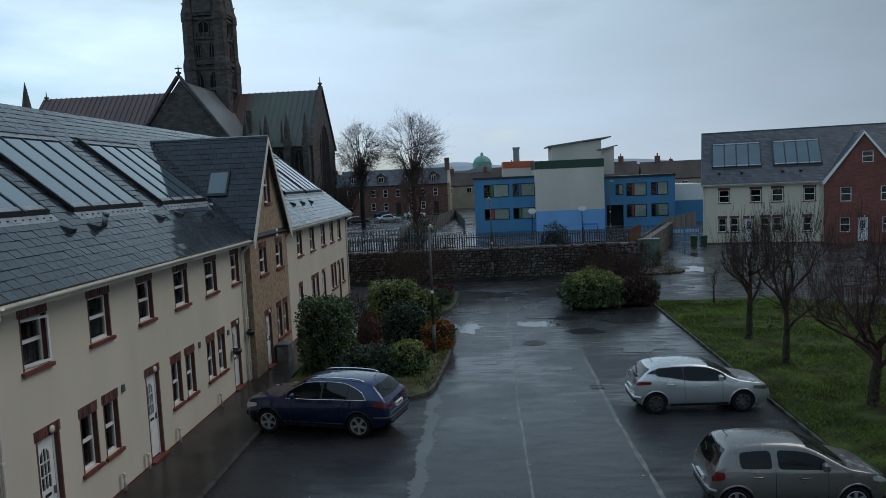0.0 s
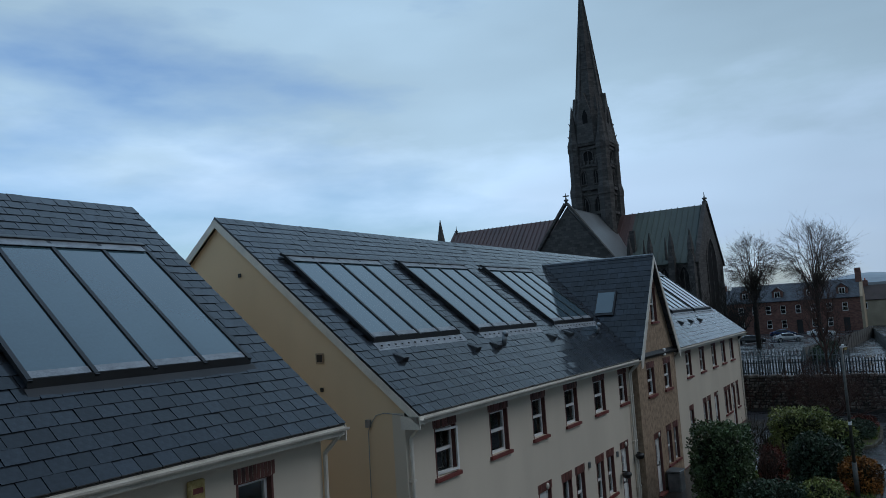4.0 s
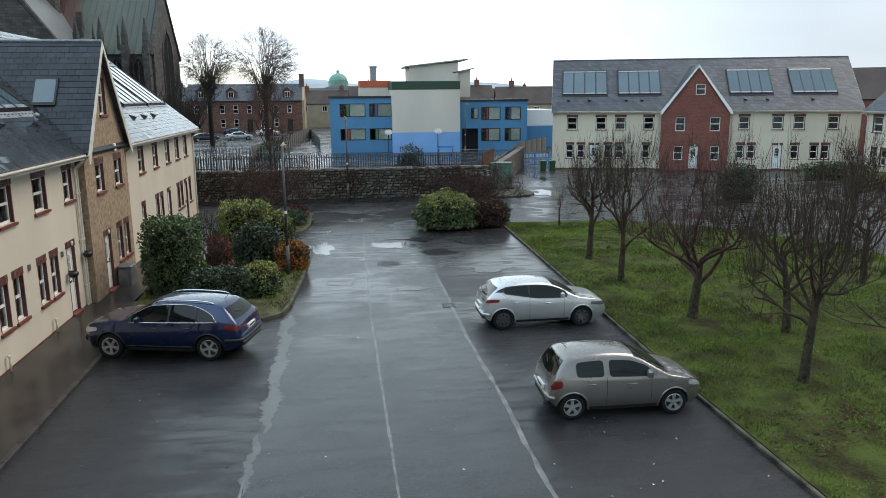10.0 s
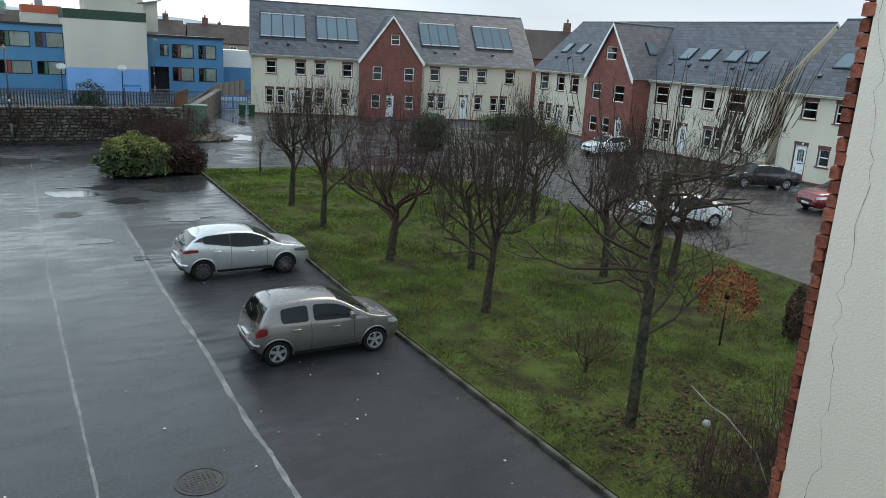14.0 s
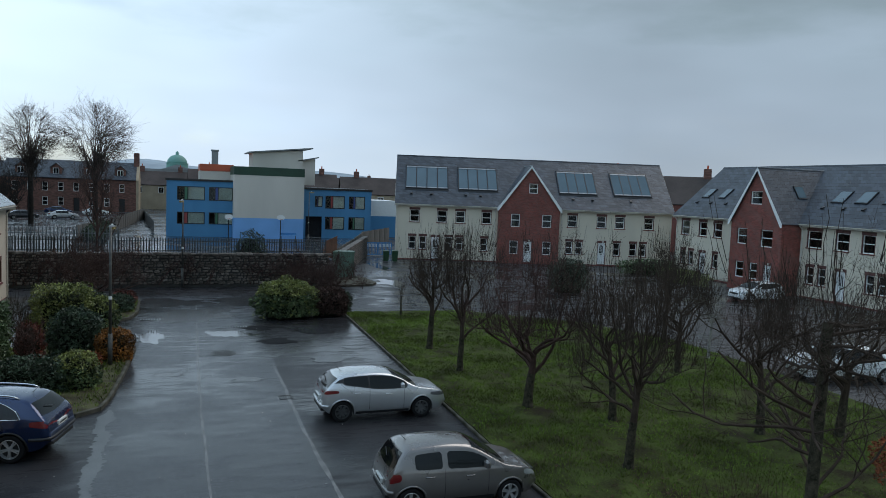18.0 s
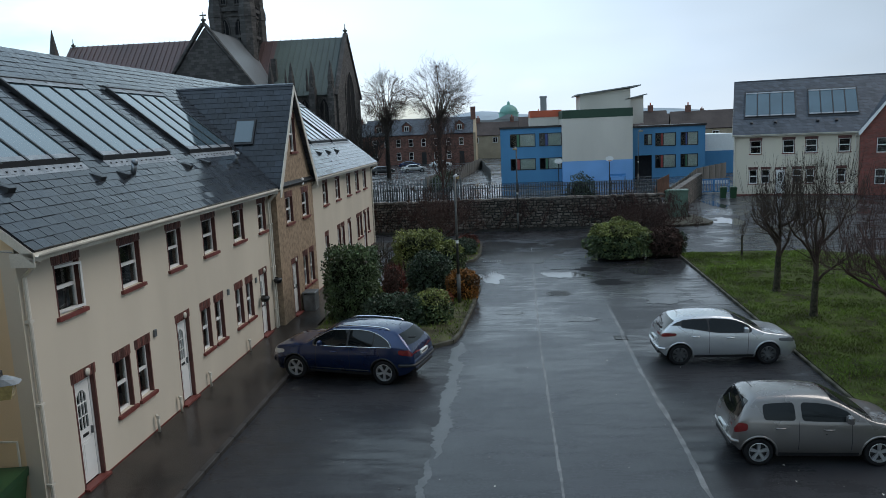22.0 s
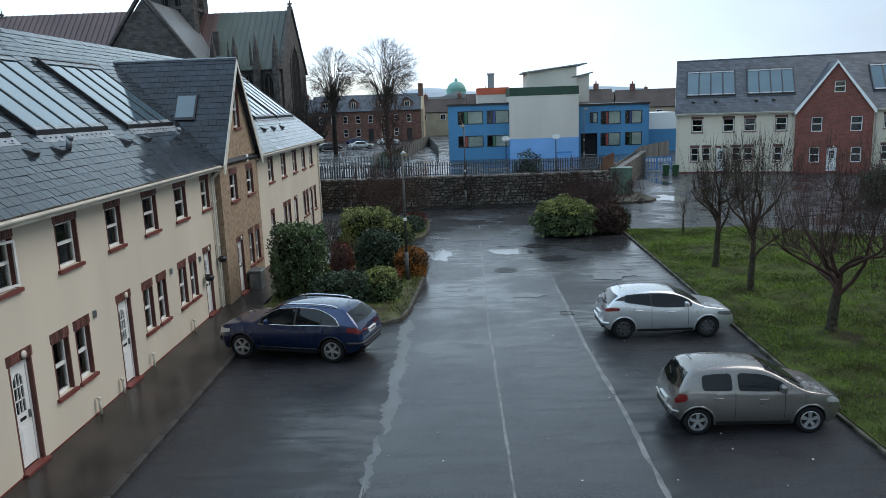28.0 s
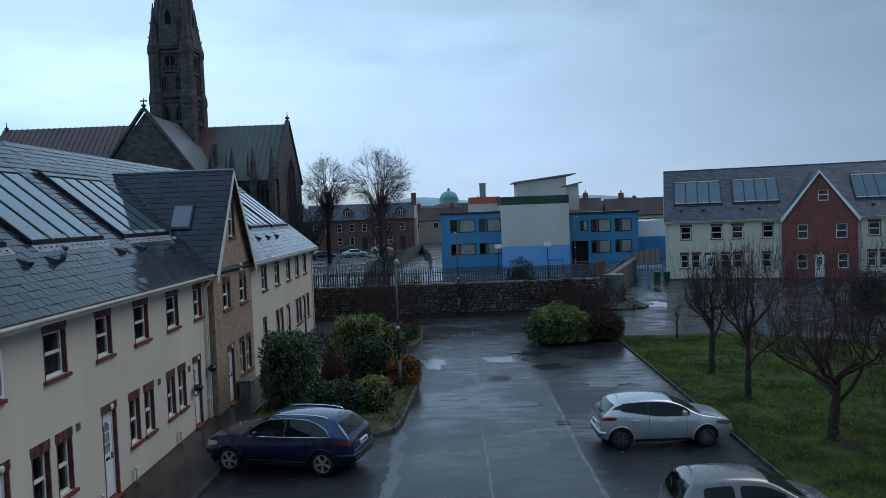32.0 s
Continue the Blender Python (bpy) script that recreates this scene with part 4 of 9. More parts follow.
house("terrace_house", pose(45.3, 59.6, 0, 0, 0, -90), 26.6, 10.4, 5.6, 10.35, w2, [(3.4, 4.3, 0.15, 2.35), (18.5, 19.4, 0.15, 2.35)],
      lights=[(1.4, 2.3, 0.36, 0.54), (3.6, 4.5, 0.36, 0.54), (16.2, 17.3, 0.35, 0.54), (18.3, 19.4, 0.35, 0.54), (20.6, 21.8, 0.35, 0.54), (22.5, 23.7, 0.35, 0.54)],
      vents=[(a, 0.26) for a in (1.5, 3.4, 5.4, 7.4, 16, 17.9, 19.6, 22, 23.6)], bays=[bay2], pipes=(0.1, 9.3, 15.3, 25.4), wall_mat=M_RENDER_WHITE, side_mat=M_RENDER, plain_slate=True,
      label="pale rendered terrace with roof windows and brick gable", group="terraces round the court")
house("terrace_house", pose(44.5, 31.6, 0, 0, 0, -90), 16.0, 10.4, 5.6, 10.5,
      [(1.25, 2.35, 4.05, 5.15, ""), (3.55, 4.7, 3.95, 5.15, ""), (7, 8, 3.95, 5.15, ""), (2.9, 3.7, 1.2, 2.3, ""), (4.1, 4.9, 1.2, 2.3, "")], [(1.2, 2.15, 0.15, 2.35)],
      lights=[(1.9, 3.1, 0.33, 0.53), (4.2, 5.4, 0.33, 0.53)], vents=[(1.6, 0.22), (3.6, 0.22)], pipes=(0.1,), wall_mat=M_RENDER_WHITE, side_mat=M_RENDER, plain_slate=True,
      label="pale rendered terrace house with white panelled door", group="terraces round the court")

# ================= kerbs, lawn, footpath, beds =================
M_GRASS = pbr("lawn_grass", (0.050, 0.066, 0.016), 0.9, 0.4, 1.3, 1.1, 18, 1.0, hue=(0.054, 0.043, 0.020), spec=0.1)


def kerb_run(name, pts, w=0.12, h=0.10, label="low concrete kerb", parent=None, step=0.9, mat=None):
    """Kerb stones end to end along a line."""
    k = thing(name, Matrix(), label, "kerb", kind="structure")
    for (ax, ay), (bx, by) in zip(pts, pts[1:]):
        d = Vector((bx - ax, by - ay, 0))
        n = max(1, round(d.length / step))
        ang = math.atan2(d.y, d.x)
        for i in range(n):
            c = Vector((ax, ay, 0)) + d * (i / n)
            part("kerb_stone", MB().rbox(0.004, -w / 2, 0.0, d.length / n - 0.004, w / 2, h, 0.015), mat or M_CONCRETE, k,
                 m=Matrix.Translation(c) @ Matrix.Rotation(ang, 4, "Z"))
    return k


LAWN = [(8.45, 1.0), (8.45, 16.0), (8.80, 29.0), (9.10, 40.9), (16.0, 40.6), (21.5, 36.0), (23.8, 30.6), (23.8, 25.5), (23.2, 14.0), (23.0, 1.0)]
solid("lawn", MB().slab(LAWN[::-1], 0.0, 0.09), M_GRASS, "wet green lawn with worn brown patches", "lawn", kind="structure")
kerb_run("lawn_kerb", [(8.38, 1.0), (8.38, 16.0), (8.73, 29.0), (9.03, 40.95), (16.0, 40.68)], 0.10, 0.09, "low mossy concrete kerb along the lawn")
solid("footpath", MB().slab([(-8.9, -6), (-6.9, -6), (-6.9, 26.5), (-7.4, 27.0), (-7.4, 48.0), (-8.9, 48.0)], 0.0, 0.10), M_PATH, "wet dark footpath along the terrace", "pavement", kind="structure")
kerb_run("footpath_kerb", [(-6.84, 4.0), (-6.84, 26.4)], 0.14, 0.107, "wet dark kerb of the footpath", mat=M_KERB_WET)
BED1 = [(-7.3, 24.3), (-2.7, 24.05), (-2.15, 24.6), (-1.95, 25.6), (-1.72, 29.0), (-1.55, 33.0), (-2.2, 33.8), (-7.3, 33.8)]
solid("planting_bed", MB().slab(BED1, 0.0, 0.11), M_SOIL, "planted bed of grass and soil behind a kerb", "flower bed", kind="structure")
kerb_run("bed_kerb", [(-7.3, 24.22), (-2.7, 23.98), (-2.08, 24.55), (-1.88, 25.6), (-1.65, 29.0), (-1.47, 33.0), (-2.1, 33.9)], 0.12, 0.13, step=0.8)
BED2 = [(-6.8, 38.8), (-3.0, 39.4), (-2.1, 40.6), (-1.85, 42.5), (-1.9, 46.0), (-6.8, 46.5)]
solid("planting_bed", MB().slab(BED2, 0.0, 0.11), M_SOIL, "far planted bed with low shrubs and grass", "flower bed", kind="structure")
kerb_run("bed_kerb", [(-6.8, 38.72), (-3.0, 39.32), (-2.03, 40.55), (-1.78, 42.5), (-1.83, 46.0)], 0.12, 0.13, step=0.8)

# ================= boundary wall and railing =================
M_STONE = pbr("rubble_stone", (0.140, 0.120, 0.103), 0.8, 0.3, 1.5, 3, 30, 0.7, island=True)
M_MORTAR = pbr("dark_mortar", (0.05, 0.047, 0.043), 0.9, 0.7, 1.2, 3, 40, 0.6)
WX0, WX1, WY = -13.0, 10.3, 52.3
bw = thing("boundary_wall", pose(WX0, WY, 0), "dark rubble stone boundary wall", "wall", kind="structure")
part("core", MB().box(0, 0.03, 0, WX1 - WX0, 0.5, 2.12), M_MORTAR, bw, "dark mortar core")
part("footing", MB().box(0, -0.08, 0, WX1 - WX0, 0.03, 0.16), M_MORTAR, bw, "rendered footing strip")

# ================= school =================
M_BLUE = pbr("blue_render", (0.085, 0.24, 0.42), 0.75, 0.85, 1.08, 0.3, 30, 0.1, streak=True)
M_SKYBLUE = pbr("sky_blue_paint", (0.20, 0.40, 0.72), 0.7, 0.88, 1.06, 0.3, 30, 0.1)
M_SCHOOLWHITE = pbr("off_white_render", (0.62, 0.57, 0.505), 0.8, 0.88, 1.05, 0.25, 30, 0.1, streak=True)
M_GREENBAND = pbr("dark_green_band", (0.022, 0.06, 0.035), 0.6, 0.8, 1.2, 0.5, 20, 0.05)
M_ORANGE = pbr("orange_band", (0.50, 0.10, 0.045), 0.6, 0.85, 1.1, 0.5, 20, 0.05)
M_REDP = pbr("red_panel", (0.30, 0.05, 0.045), 0.5, 0.9, 1.1, 1, 20, 0.02)
M_GREENP = pbr("green_panel", (0.05, 0.16, 0.09), 0.5, 0.9, 1.1, 1, 20, 0.02)
M_BLUEP = pbr("navy_panel", (0.05, 0.08, 0.25), 0.5, 0.9, 1.1, 1, 20, 0.02)
M_BLIND = pbr("window_blind", (0.70, 0.72, 0.64), 0.7, 0.85, 1.05, 2, 20, 0.02)
sc = thing("school", pose(0, 97, 0), "two-storey blue school with off-white hall block", "school")


def school_window(x0, x1, z0, z1, yf, panel):
    w = new("window")
    w.parent = sc
    fr = MB()
    t = 0.09
    fr.box(x0, yf - 0.05, z0, x1, yf + 0.1, z0 + t).box(x0, yf - 0.05, z1 - t, x1, yf + 0.1, z1)
    for x in (x0, x0 + (x1 - x0) * 0.24, x0 + (x1 - x0) * 0.37, x1 - t):
        fr.box(x, yf - 0.05, z0 + t, x + t, yf + 0.1, z1 - t)
    part("frame", fr, M_BLACK, w)
    part("pane", MB().box(x0 + t, yf + 0.02, z0 + t, x1 - t, yf + 0.03, z1 - t), M_GLASS, w)
    part("panel", MB().box(x0 + (x1 - x0) * 0.24 + t, yf - 0.02, z0 + t, x0 + (x1 - x0) * 0.37, yf + 0.015, z1 - t), panel, w, "coloured infill panel")
    part("blind", MB().box(x0 + (x1 - x0) * 0.40, yf + 0.045, z0 + t, x1 - t, yf + 0.05, z1 - t), M_BLIND, w, "pale blind behind the glass")


wing = MB()
hl = [(0.3, 3.6, 4.6, 6.3), (4.1, 7.0, 4.6, 6.3), (0.3, 3.6, 1.6, 3.1), (4.1, 7.0, 1.6, 3.1)]
wall_grid(wing, -0.95, 7.1, 0, 7.0, 2.0, 2.3, [(a, b, c, d) for a, b, c, d in hl])
part("wall", wing, M_BLUE, sc, "blue rendered wing")
part("wall", MB().box(-0.95, 2.3, 0, -0.65, 14, 7.0).box(7.1, 2.0, 0, 7.3, 14, 7.0), M_BLUE, sc)
hr = [(17.6, 18.6, 4.2, 5.6), (19.0, 21.6, 4.0, 5.7), (22.2, 24.4, 4.0, 5.7), (19.0, 21.6, 1.2, 2.9), (22.2, 24.4, 1.2, 2.9), (16.4, 18.6, 0.0, 2.9)]
wing = MB()
wall_grid(wing, 15.8, 25.0, 0, 6.45, 2.4, 2.7, hr)
wing.box(25.0, 2.4, 0, 25.3, 14, 6.45)
part("wall", wing, M_BLUE, sc, "blue rendered wing")
for i, q in enumerate(hl):
    school_window(*q, 2.0, (M_GREENP, M_BLUEP, M_REDP, M_GREENP)[i])
for i, q in enumerate(hr[:5]):
    school_window(*q, 2.4, (M_BLUEP, M_REDP, M_BLUEP, M_REDP, M_GREENP)[i])
# dark sheets behind the panes, coloured as the shade of the rooms
part("room", MB().box(-0.6, 3.4, 0.05, 7.0, 3.5, 6.9), M_DARK, sc, "dark slabs inside, the rooms' shade in their colour")
part("room", MB().box(15.9, 3.8, 0.05, 25, 3.9, 6.4), M_DARK, sc, "dark slabs inside, the rooms' shade in their colour")
part("roof", MB().box(-1.1, 1.85, 7.0, 7.0, 14, 7.25), M_BLACK, sc, "dark flat roof edge")
part("roof", MB().box(15.8, 2.2, 6.45, 25.4, 14, 6.7), M_BLACK, sc, "dark flat roof edge")
part("link_block", MB().box(25.31, 6, 0, 30.2, 14, 3.0), M_BLUE, sc, "low blue link block")
part("link_wall", MB().box(25.31, 6.02, 3.0, 30.2, 14, 5.2), M_WHITE, sc, "white panelled upper wall")
part("hall_wall", MB().box(7.0, 0, 2.6, 15.75, 10, 8.0), M_SCHOOLWHITE, sc, "off-white rendered hall wall")
part("hall_base", MB().box(6.995, -0.01, 0, 15.755, 10, 2.6), M_SKYBLUE, sc, "sky-blue painted hall base")
part("hall_band", MB().box(6.98, -0.03, 8.0, 15.77, 10, 9.05), M_GREENBAND, sc, "dark green band on the hall")
part("orange_band", MB().box(3.1, 7, 8.4, 7.4, 14, 9.3), M_ORANGE, sc, "orange parapet band")
part("upper_wall", MB().box(3.1, 7.05, 7.2, 7.3, 14, 8.4), M_SCHOOLWHITE, sc)
up_ = MB().prism([(9.9, 9.0), (16.6, 9.0), (16.6, 11.7), (9.9, 11.15)], 7, 13).prism([(16.6, 7.0), (18.4, 7.0), (18.4, 10.8), (16.6, 10.3)], 7.5, 13)
part("upper_wall", up_, M_SCHOOLWHITE, sc, "raised off-white clerestory")
part("upper_roof", MB().sheet((9.3, 6.5, 11.2), (17.9, 6.5, 12.15), (17.9, 13.5, 12.15), (9.3, 13.5, 11.2), 0.16).sheet((15.9, 7, 10.35), (18.8, 7, 10.95), (18.8, 13, 10.95), (15.9, 13, 10.35), 0.16), M_GREY_METAL, sc, "thin tilted metal roof")

# ================= church =================
M_COPPER = pbr("green_roof", (0.075, 0.092, 0.076), 0.5, 0.7, 1.25, 0.15, 6, 0.1, streak=True)
M_REDROOF = pbr("brown_roof", (0.105, 0.062, 0.056), 0.5, 0.7, 1.25, 0.15, 6, 0.1, streak=True)
M_GREYROOF = pbr("grey_roof", (0.15, 0.16, 0.165), 0.4, 0.7, 1.2, 0.15, 6, 0.1, streak=True)
ch = thing("church", pose(0, 0, 0), "large dark stone church with tall spire", "church")
RZ, EZ, CY, CX, HW = 21.4, 13.2, 112.0, -38.0, 8.0
turn90 = Matrix.Rotation(radians(90), 4, "Z")


def gable_block(x0, x1, cy, hw, ez, rz, z0=0):
    """A block whose ridge runs along x."""
    return MB().prism([(cy - hw, z0), (cy + hw, z0), (cy + hw, ez), (cy, rz), (cy - hw, ez)], -x1, -x0, turn90)


part("nave", gable_block(-66, -23.3, CY, HW, EZ, RZ - 0.15), M_CHURCH, ch, "dark stone nave")
part("aisle", MB().box(-64, CY - 13, 0, -26, CY - HW - 0.01, 7.5), M_CHURCH, ch, "lower dark stone aisle")
part("transept", MB().prism([(CX - 6.3, 0), (CX + 6.3, 0), (CX + 6.3, EZ), (CX, RZ - 0.15), (CX - 6.3, EZ)], 95.0, CY - 3), M_CHURCH, ch, "gabled transept")


def roof_pair(x0, x1, cy, hw, ez, rz, mat, lab):
    k = (rz - ez) / hw
    mb = MB().sheet((x0, cy - hw - 0.4, ez - 0.4 * k), (x1, cy - hw - 0.4, ez - 0.4 * k), (x1, cy, rz), (x0, cy, rz), 0.15)
    mb.sheet((x1, cy + hw + 0.4, ez - 0.4 * k), (x0, cy + hw + 0.4, ez - 0.4 * k), (x0, cy, rz), (x1, cy, rz), 0.15)
    rf_ = part("roof", mb, mat, ch, lab)
    n = int((x1 - x0) / 0.8)
    for i in range(n):
        x = x0 + (i + 0.5) * (x1 - x0) / n
        part("seam", MB().sheet((x - 0.05, cy - hw - 0.4, ez - 0.4 * k + 0.12), (x + 0.05, cy - hw - 0.4, ez - 0.4 * k + 0.12), (x + 0.05, cy, rz + 0.12), (x - 0.05, cy, rz + 0.12), 0.12), mat, rf_)


roof_pair(-66, -42.6, CY, HW, EZ + 0.5, RZ + 0.7, M_REDROOF, "brown-red metal roof")
roof_pair(-33.6, -23.6, CY, HW, EZ, RZ, M_COPPER, "dull green metal roof with seams")
roof_pair(-36, -33.6, CY, HW, EZ, RZ, M_REDROOF, "brown-red metal roof")
k = (RZ - EZ) / 6.3
tr = MB().sheet((CX + 6.7, 95.3, EZ - 0.4 * k), (CX + 6.7, CY, EZ - 0.4 * k), (CX, CY, RZ), (CX, 95.3, RZ), 0.15)
tr.sheet((CX - 6.7, CY, EZ - 0.4 * k), (CX - 6.7, 95.3, EZ - 0.4 * k), (CX, 95.3, RZ), (CX, CY, RZ), 0.15)
part("roof", tr, M_GREYROOF, ch, "grey metal transept roof")
for cx0, yy in ((CX, 94.9),):
    for sx in (-1, 1):
        part("coping", MB().sheet((cx0 + sx * 6.9, yy - 0.2, EZ - 0.6 * k), (cx0 + sx * 6.9, yy + 0.5, EZ - 0.6 * k), (cx0, yy + 0.5, RZ + 0.35), (cx0, yy - 0.2, RZ + 0.35), -0.3 * sx), M_CHURCH, ch, "stone gable coping")
for sy in (-1, 1):
    kk = (RZ - EZ) / HW
    part("coping", MB().sheet((-23.7, CY + sy * (HW + 0.6), EZ - 0.6 * kk), (-23.1, CY + sy * (HW + 0.6), EZ - 0.6 * kk), (-23.1, CY, RZ + 0.35), (-23.7, CY, RZ + 0.35), 0.3 * sy), M_CHURCH, ch, "stone gable coping")
# tower and spire
TX, TY = -38.95, 110.5
tower = new("tower")
tower.parent = ch
tagged(tower, "square stone tower with corner buttresses and pinnacles")
part("shaft", MB().box(TX - 2.6, TY - 2.6, 0, TX + 2.6, TY + 2.6, 33.2), M_CHURCH, tower)
part("upper_stage", MB().lathe([(3.35, 32.6), (2.75, 37.4), (2.2, 40.0)], 8, Matrix.Translation((TX, TY, 0)) @ Matrix.Rotation(radians(22.5), 4, "Z")), M_CHURCH, tower)
for z0, z1, o in ((32.2, 32.75, 0.38), (31.6, 32.0, 0.22), (28.9, 29.3, 0.2), (25.3, 25.8, 0.35), (24.6, 24.9, 0.2), (21.6, 22.0, 0.3)):
    part("string_course", MB().box(TX - 2.6 - o, TY - 2.6 - o, z0, TX + 2.6 + o, TY + 2.6 + o, z1), M_CHURCH, tower)
for i in range(9):
    for fx, fy in ((-2.4 + 0.6 * i, -2.72), (2.72, -2.4 + 0.6 * i)):
        part("merlon", MB().box(TX + fx - 0.16, TY + fy - 0.16, 29.3, TX + fx + 0.16, TY + fy + 0.16, 29.85), M_CHURCH, tower)
for sx in (-1, 1):
    for sy in (-1, 1):
        part("buttress", MB().lathe([(1.20, 0), (1.20, 24.4), (1.28, 24.5), (1.28, 25.4), (1.02, 26.4), (1.00, 31.4), (1.12, 31.7), (1.12, 32.6), (0.86, 33.4), (0.52, 35.6), (0.05, 38.9)], 8, Matrix.Translation((TX + sx * 2.25, TY + sy * 2.25, 0))), M_CHURCH, tower)
        for k in range(8):
            a, zz, rr = k * math.pi / 2 + (k // 4) * 0.78, 33.9 + (k // 4) * 1.9, 0.72 - 0.3 * (k // 4)
            part("crocket", MB().tube((TX + sx * 2.25 + rr * math.cos(a), TY + sy * 2.25 + rr * math.sin(a), zz), (TX + sx * 2.25 + (rr + 0.22) * math.cos(a), TY + sy * 2.25 + (rr + 0.22) * math.sin(a), zz + 0.35), 0.12, 0.05, 5), M_CHURCH, tower)
        part("pinnacle", MB().lathe([(0.40, 33.4), (0.36, 37.6), (0.46, 37.8), (0.04, 40.6)], 6, Matrix.Translation((TX + sx * 1.6, TY + sy * 1.6, 0))), M_CHURCH, tower)
M_LOUVRE = pbr("belfry_dark", (0.012, 0.012, 0.013), 0.9, 0.8, 1.2, 2, 20, 0)


def lancet(name, x, y, z0, z1, w, face, parent, mat):
    """A pointed dark opening with mullion, set on a wall that faces -y (face 0) or +x (face 1)."""
    hgt = z1 - z0
    pts = [(-w, 0), (w, 0), (w, hgt * 0.68), (w * 0.8, hgt * 0.82), (w * 0.45, hgt * 0.93), (0, hgt), (-w * 0.45, hgt * 0.93), (-w * 0.8, hgt * 0.82), (-w, hgt * 0.68)]
    m = Matrix.Translation((x, y, z0)) @ Matrix.Rotation(radians(90 * face), 4, "Z")
    wv = new(name)
    wv.parent = parent
    rim = MB()
    for (ax, az), (bx, bz) in zip(pts, pts[1:] + pts[:1]):
        rim.tube((ax, -0.05, az), (bx, -0.05, bz), 0.13, 0.13, 5, True, m)
    part("surround", rim, M_CHURCH, wv)
    part("opening", MB().prism(pts, -0.04, 0.02, m), mat, wv)
    part("mullion", MB().box(-0.06, -0.12, 0, 0.06, -0.04, hgt * 0.9, m), M_CHURCH, wv)


for fx, fy, fc in ((0, -2.61, 0), (2.61, 0, 1)):
    for o in (-1.0, 1.0):
        lancet("belfry_opening", TX + fx + (o if fc == 0 else 0), TY + fy + (o if fc == 1 else 0), 19.8, 24.4, 0.62, fc, tower, M_LOUVRE)
        lancet("belfry_opening", TX + fx + (o if fc == 0 else 0), TY + fy + (o if fc == 1 else 0), 26.2, 28.5, 0.4, fc, tower, M_LOUVRE)
    lancet("belfry_opening", TX + fx, TY + fy, 29.7, 31.5, 0.8, fc, tower, M_LOUVRE)
sp = MB().lathe([(2.45, 36.5), (2.08, 40.2), (1.52, 44.5), (1.60, 44.6), (1.60, 44.95), (1.46, 45.05), (0.09, 58.6), (0.05, 60.0)], 8, Matrix.Translation((TX, TY, 0)) @ Matrix.Rotation(radians(22.5), 4, "Z"))
part("spire", sp, M_CHURCH, ch, "tall octagonal stone spire")
for k in range(8):
    a = radians(45 * k + 22.5)
    rib = MB().tube((TX + 2.42 * math.cos(a), TY + 2.42 * math.sin(a), 37.0), (TX + 0.12 * math.cos(a), TY + 0.12 * math.sin(a), 58.4), 0.13, 0.05, 5)
    part("spire_rib", rib, M_CHURCH, ch, "rolled stone arris")
for z in (47.6, 51.5):
    for k in range(4):
        rz_ = 2.45 - (z - 36.5) * 0.1105
        lm = Matrix.Translation((TX, TY, z)) @ Matrix.Rotation(radians(90 * k), 4, "Z")
        part("spire_light", MB().prism([(-0.22, 0), (0.22, 0), (0.22, 0.55), (0, 0.95), (-0.22, 0.55)], -rz_ - 0.02, -rz_ + 0.6, lm), M_CHURCH, ch, "small gabled light")
for fx, fy, fc in ((0, -1, 0), (1, 0, 1), (0, 1, 2), (-1, 0, 3)):
    lm = Matrix.Translation((TX + fx * 1.95, TY + fy * 1.95, 34.2)) @ Matrix.Rotation(radians(90 * fc), 4, "Z")
    luc = part("lucarne", MB().prism([(-0.95, 0), (0.95, 0), (0.95, 3.4), (0, 6.4), (-0.95, 3.4)], -0.75, 2.0, lm), M_CHURCH, ch, "gabled spire window")
    part("lucarne_opening", MB().prism([(-0.4, 0.5), (0.4, 0.5), (0.4, 2.8), (0, 3.8), (-0.4, 2.8)], -0.79, -0.74, lm), M_LOUVRE, luc)
# windows, buttresses, finials of the nave
lancet("great_window", -23.28, CY, 5.5, 16.5, 3.0, 1, ch, M_LOUVRE)
for x in (-31.0, -28.0, -25.3):
    lancet("aisle_window", x, CY - HW - 0.02, 8.2, 12.4, 0.7, 0, ch, M_LOUVRE)
for x in (-32.4, -29.5, -26.6, -24.0):
    part("buttress", MB().prism([(x - 0.4, 0), (x + 0.4, 0), (x + 0.4, 13.5), (x, 14.6), (x - 0.4, 13.5)], CY - HW - 1.4, CY - HW), M_CHURCH, ch)
    part("pinnacle", MB().lathe([(0.42, 13.4), (0.42, 15.2), (0.03, 17.4)], 6, Matrix.Translation((x, CY - HW - 0.7, 0))), M_CHURCH, ch)


def finial(x, y, z, cross=False):
    f = MB().tube((x, y, z), (x, y, z + 1.0), 0.26, 0.10, 6).tube((x, y, z + 0.6), (x, y, z + 0.8), 0.34, 0.34, 8)
    f.tube((x, y, z + 0.9), (x, y, z + 1.7), 0.09, 0.03, 6)
    if cross:
        f.box(x - 0.42, y - 0.07, z + 1.2, x + 0.42, y + 0.07, z + 1.36)
    part("finial", f, M_CHURCH, ch, "stone finial")


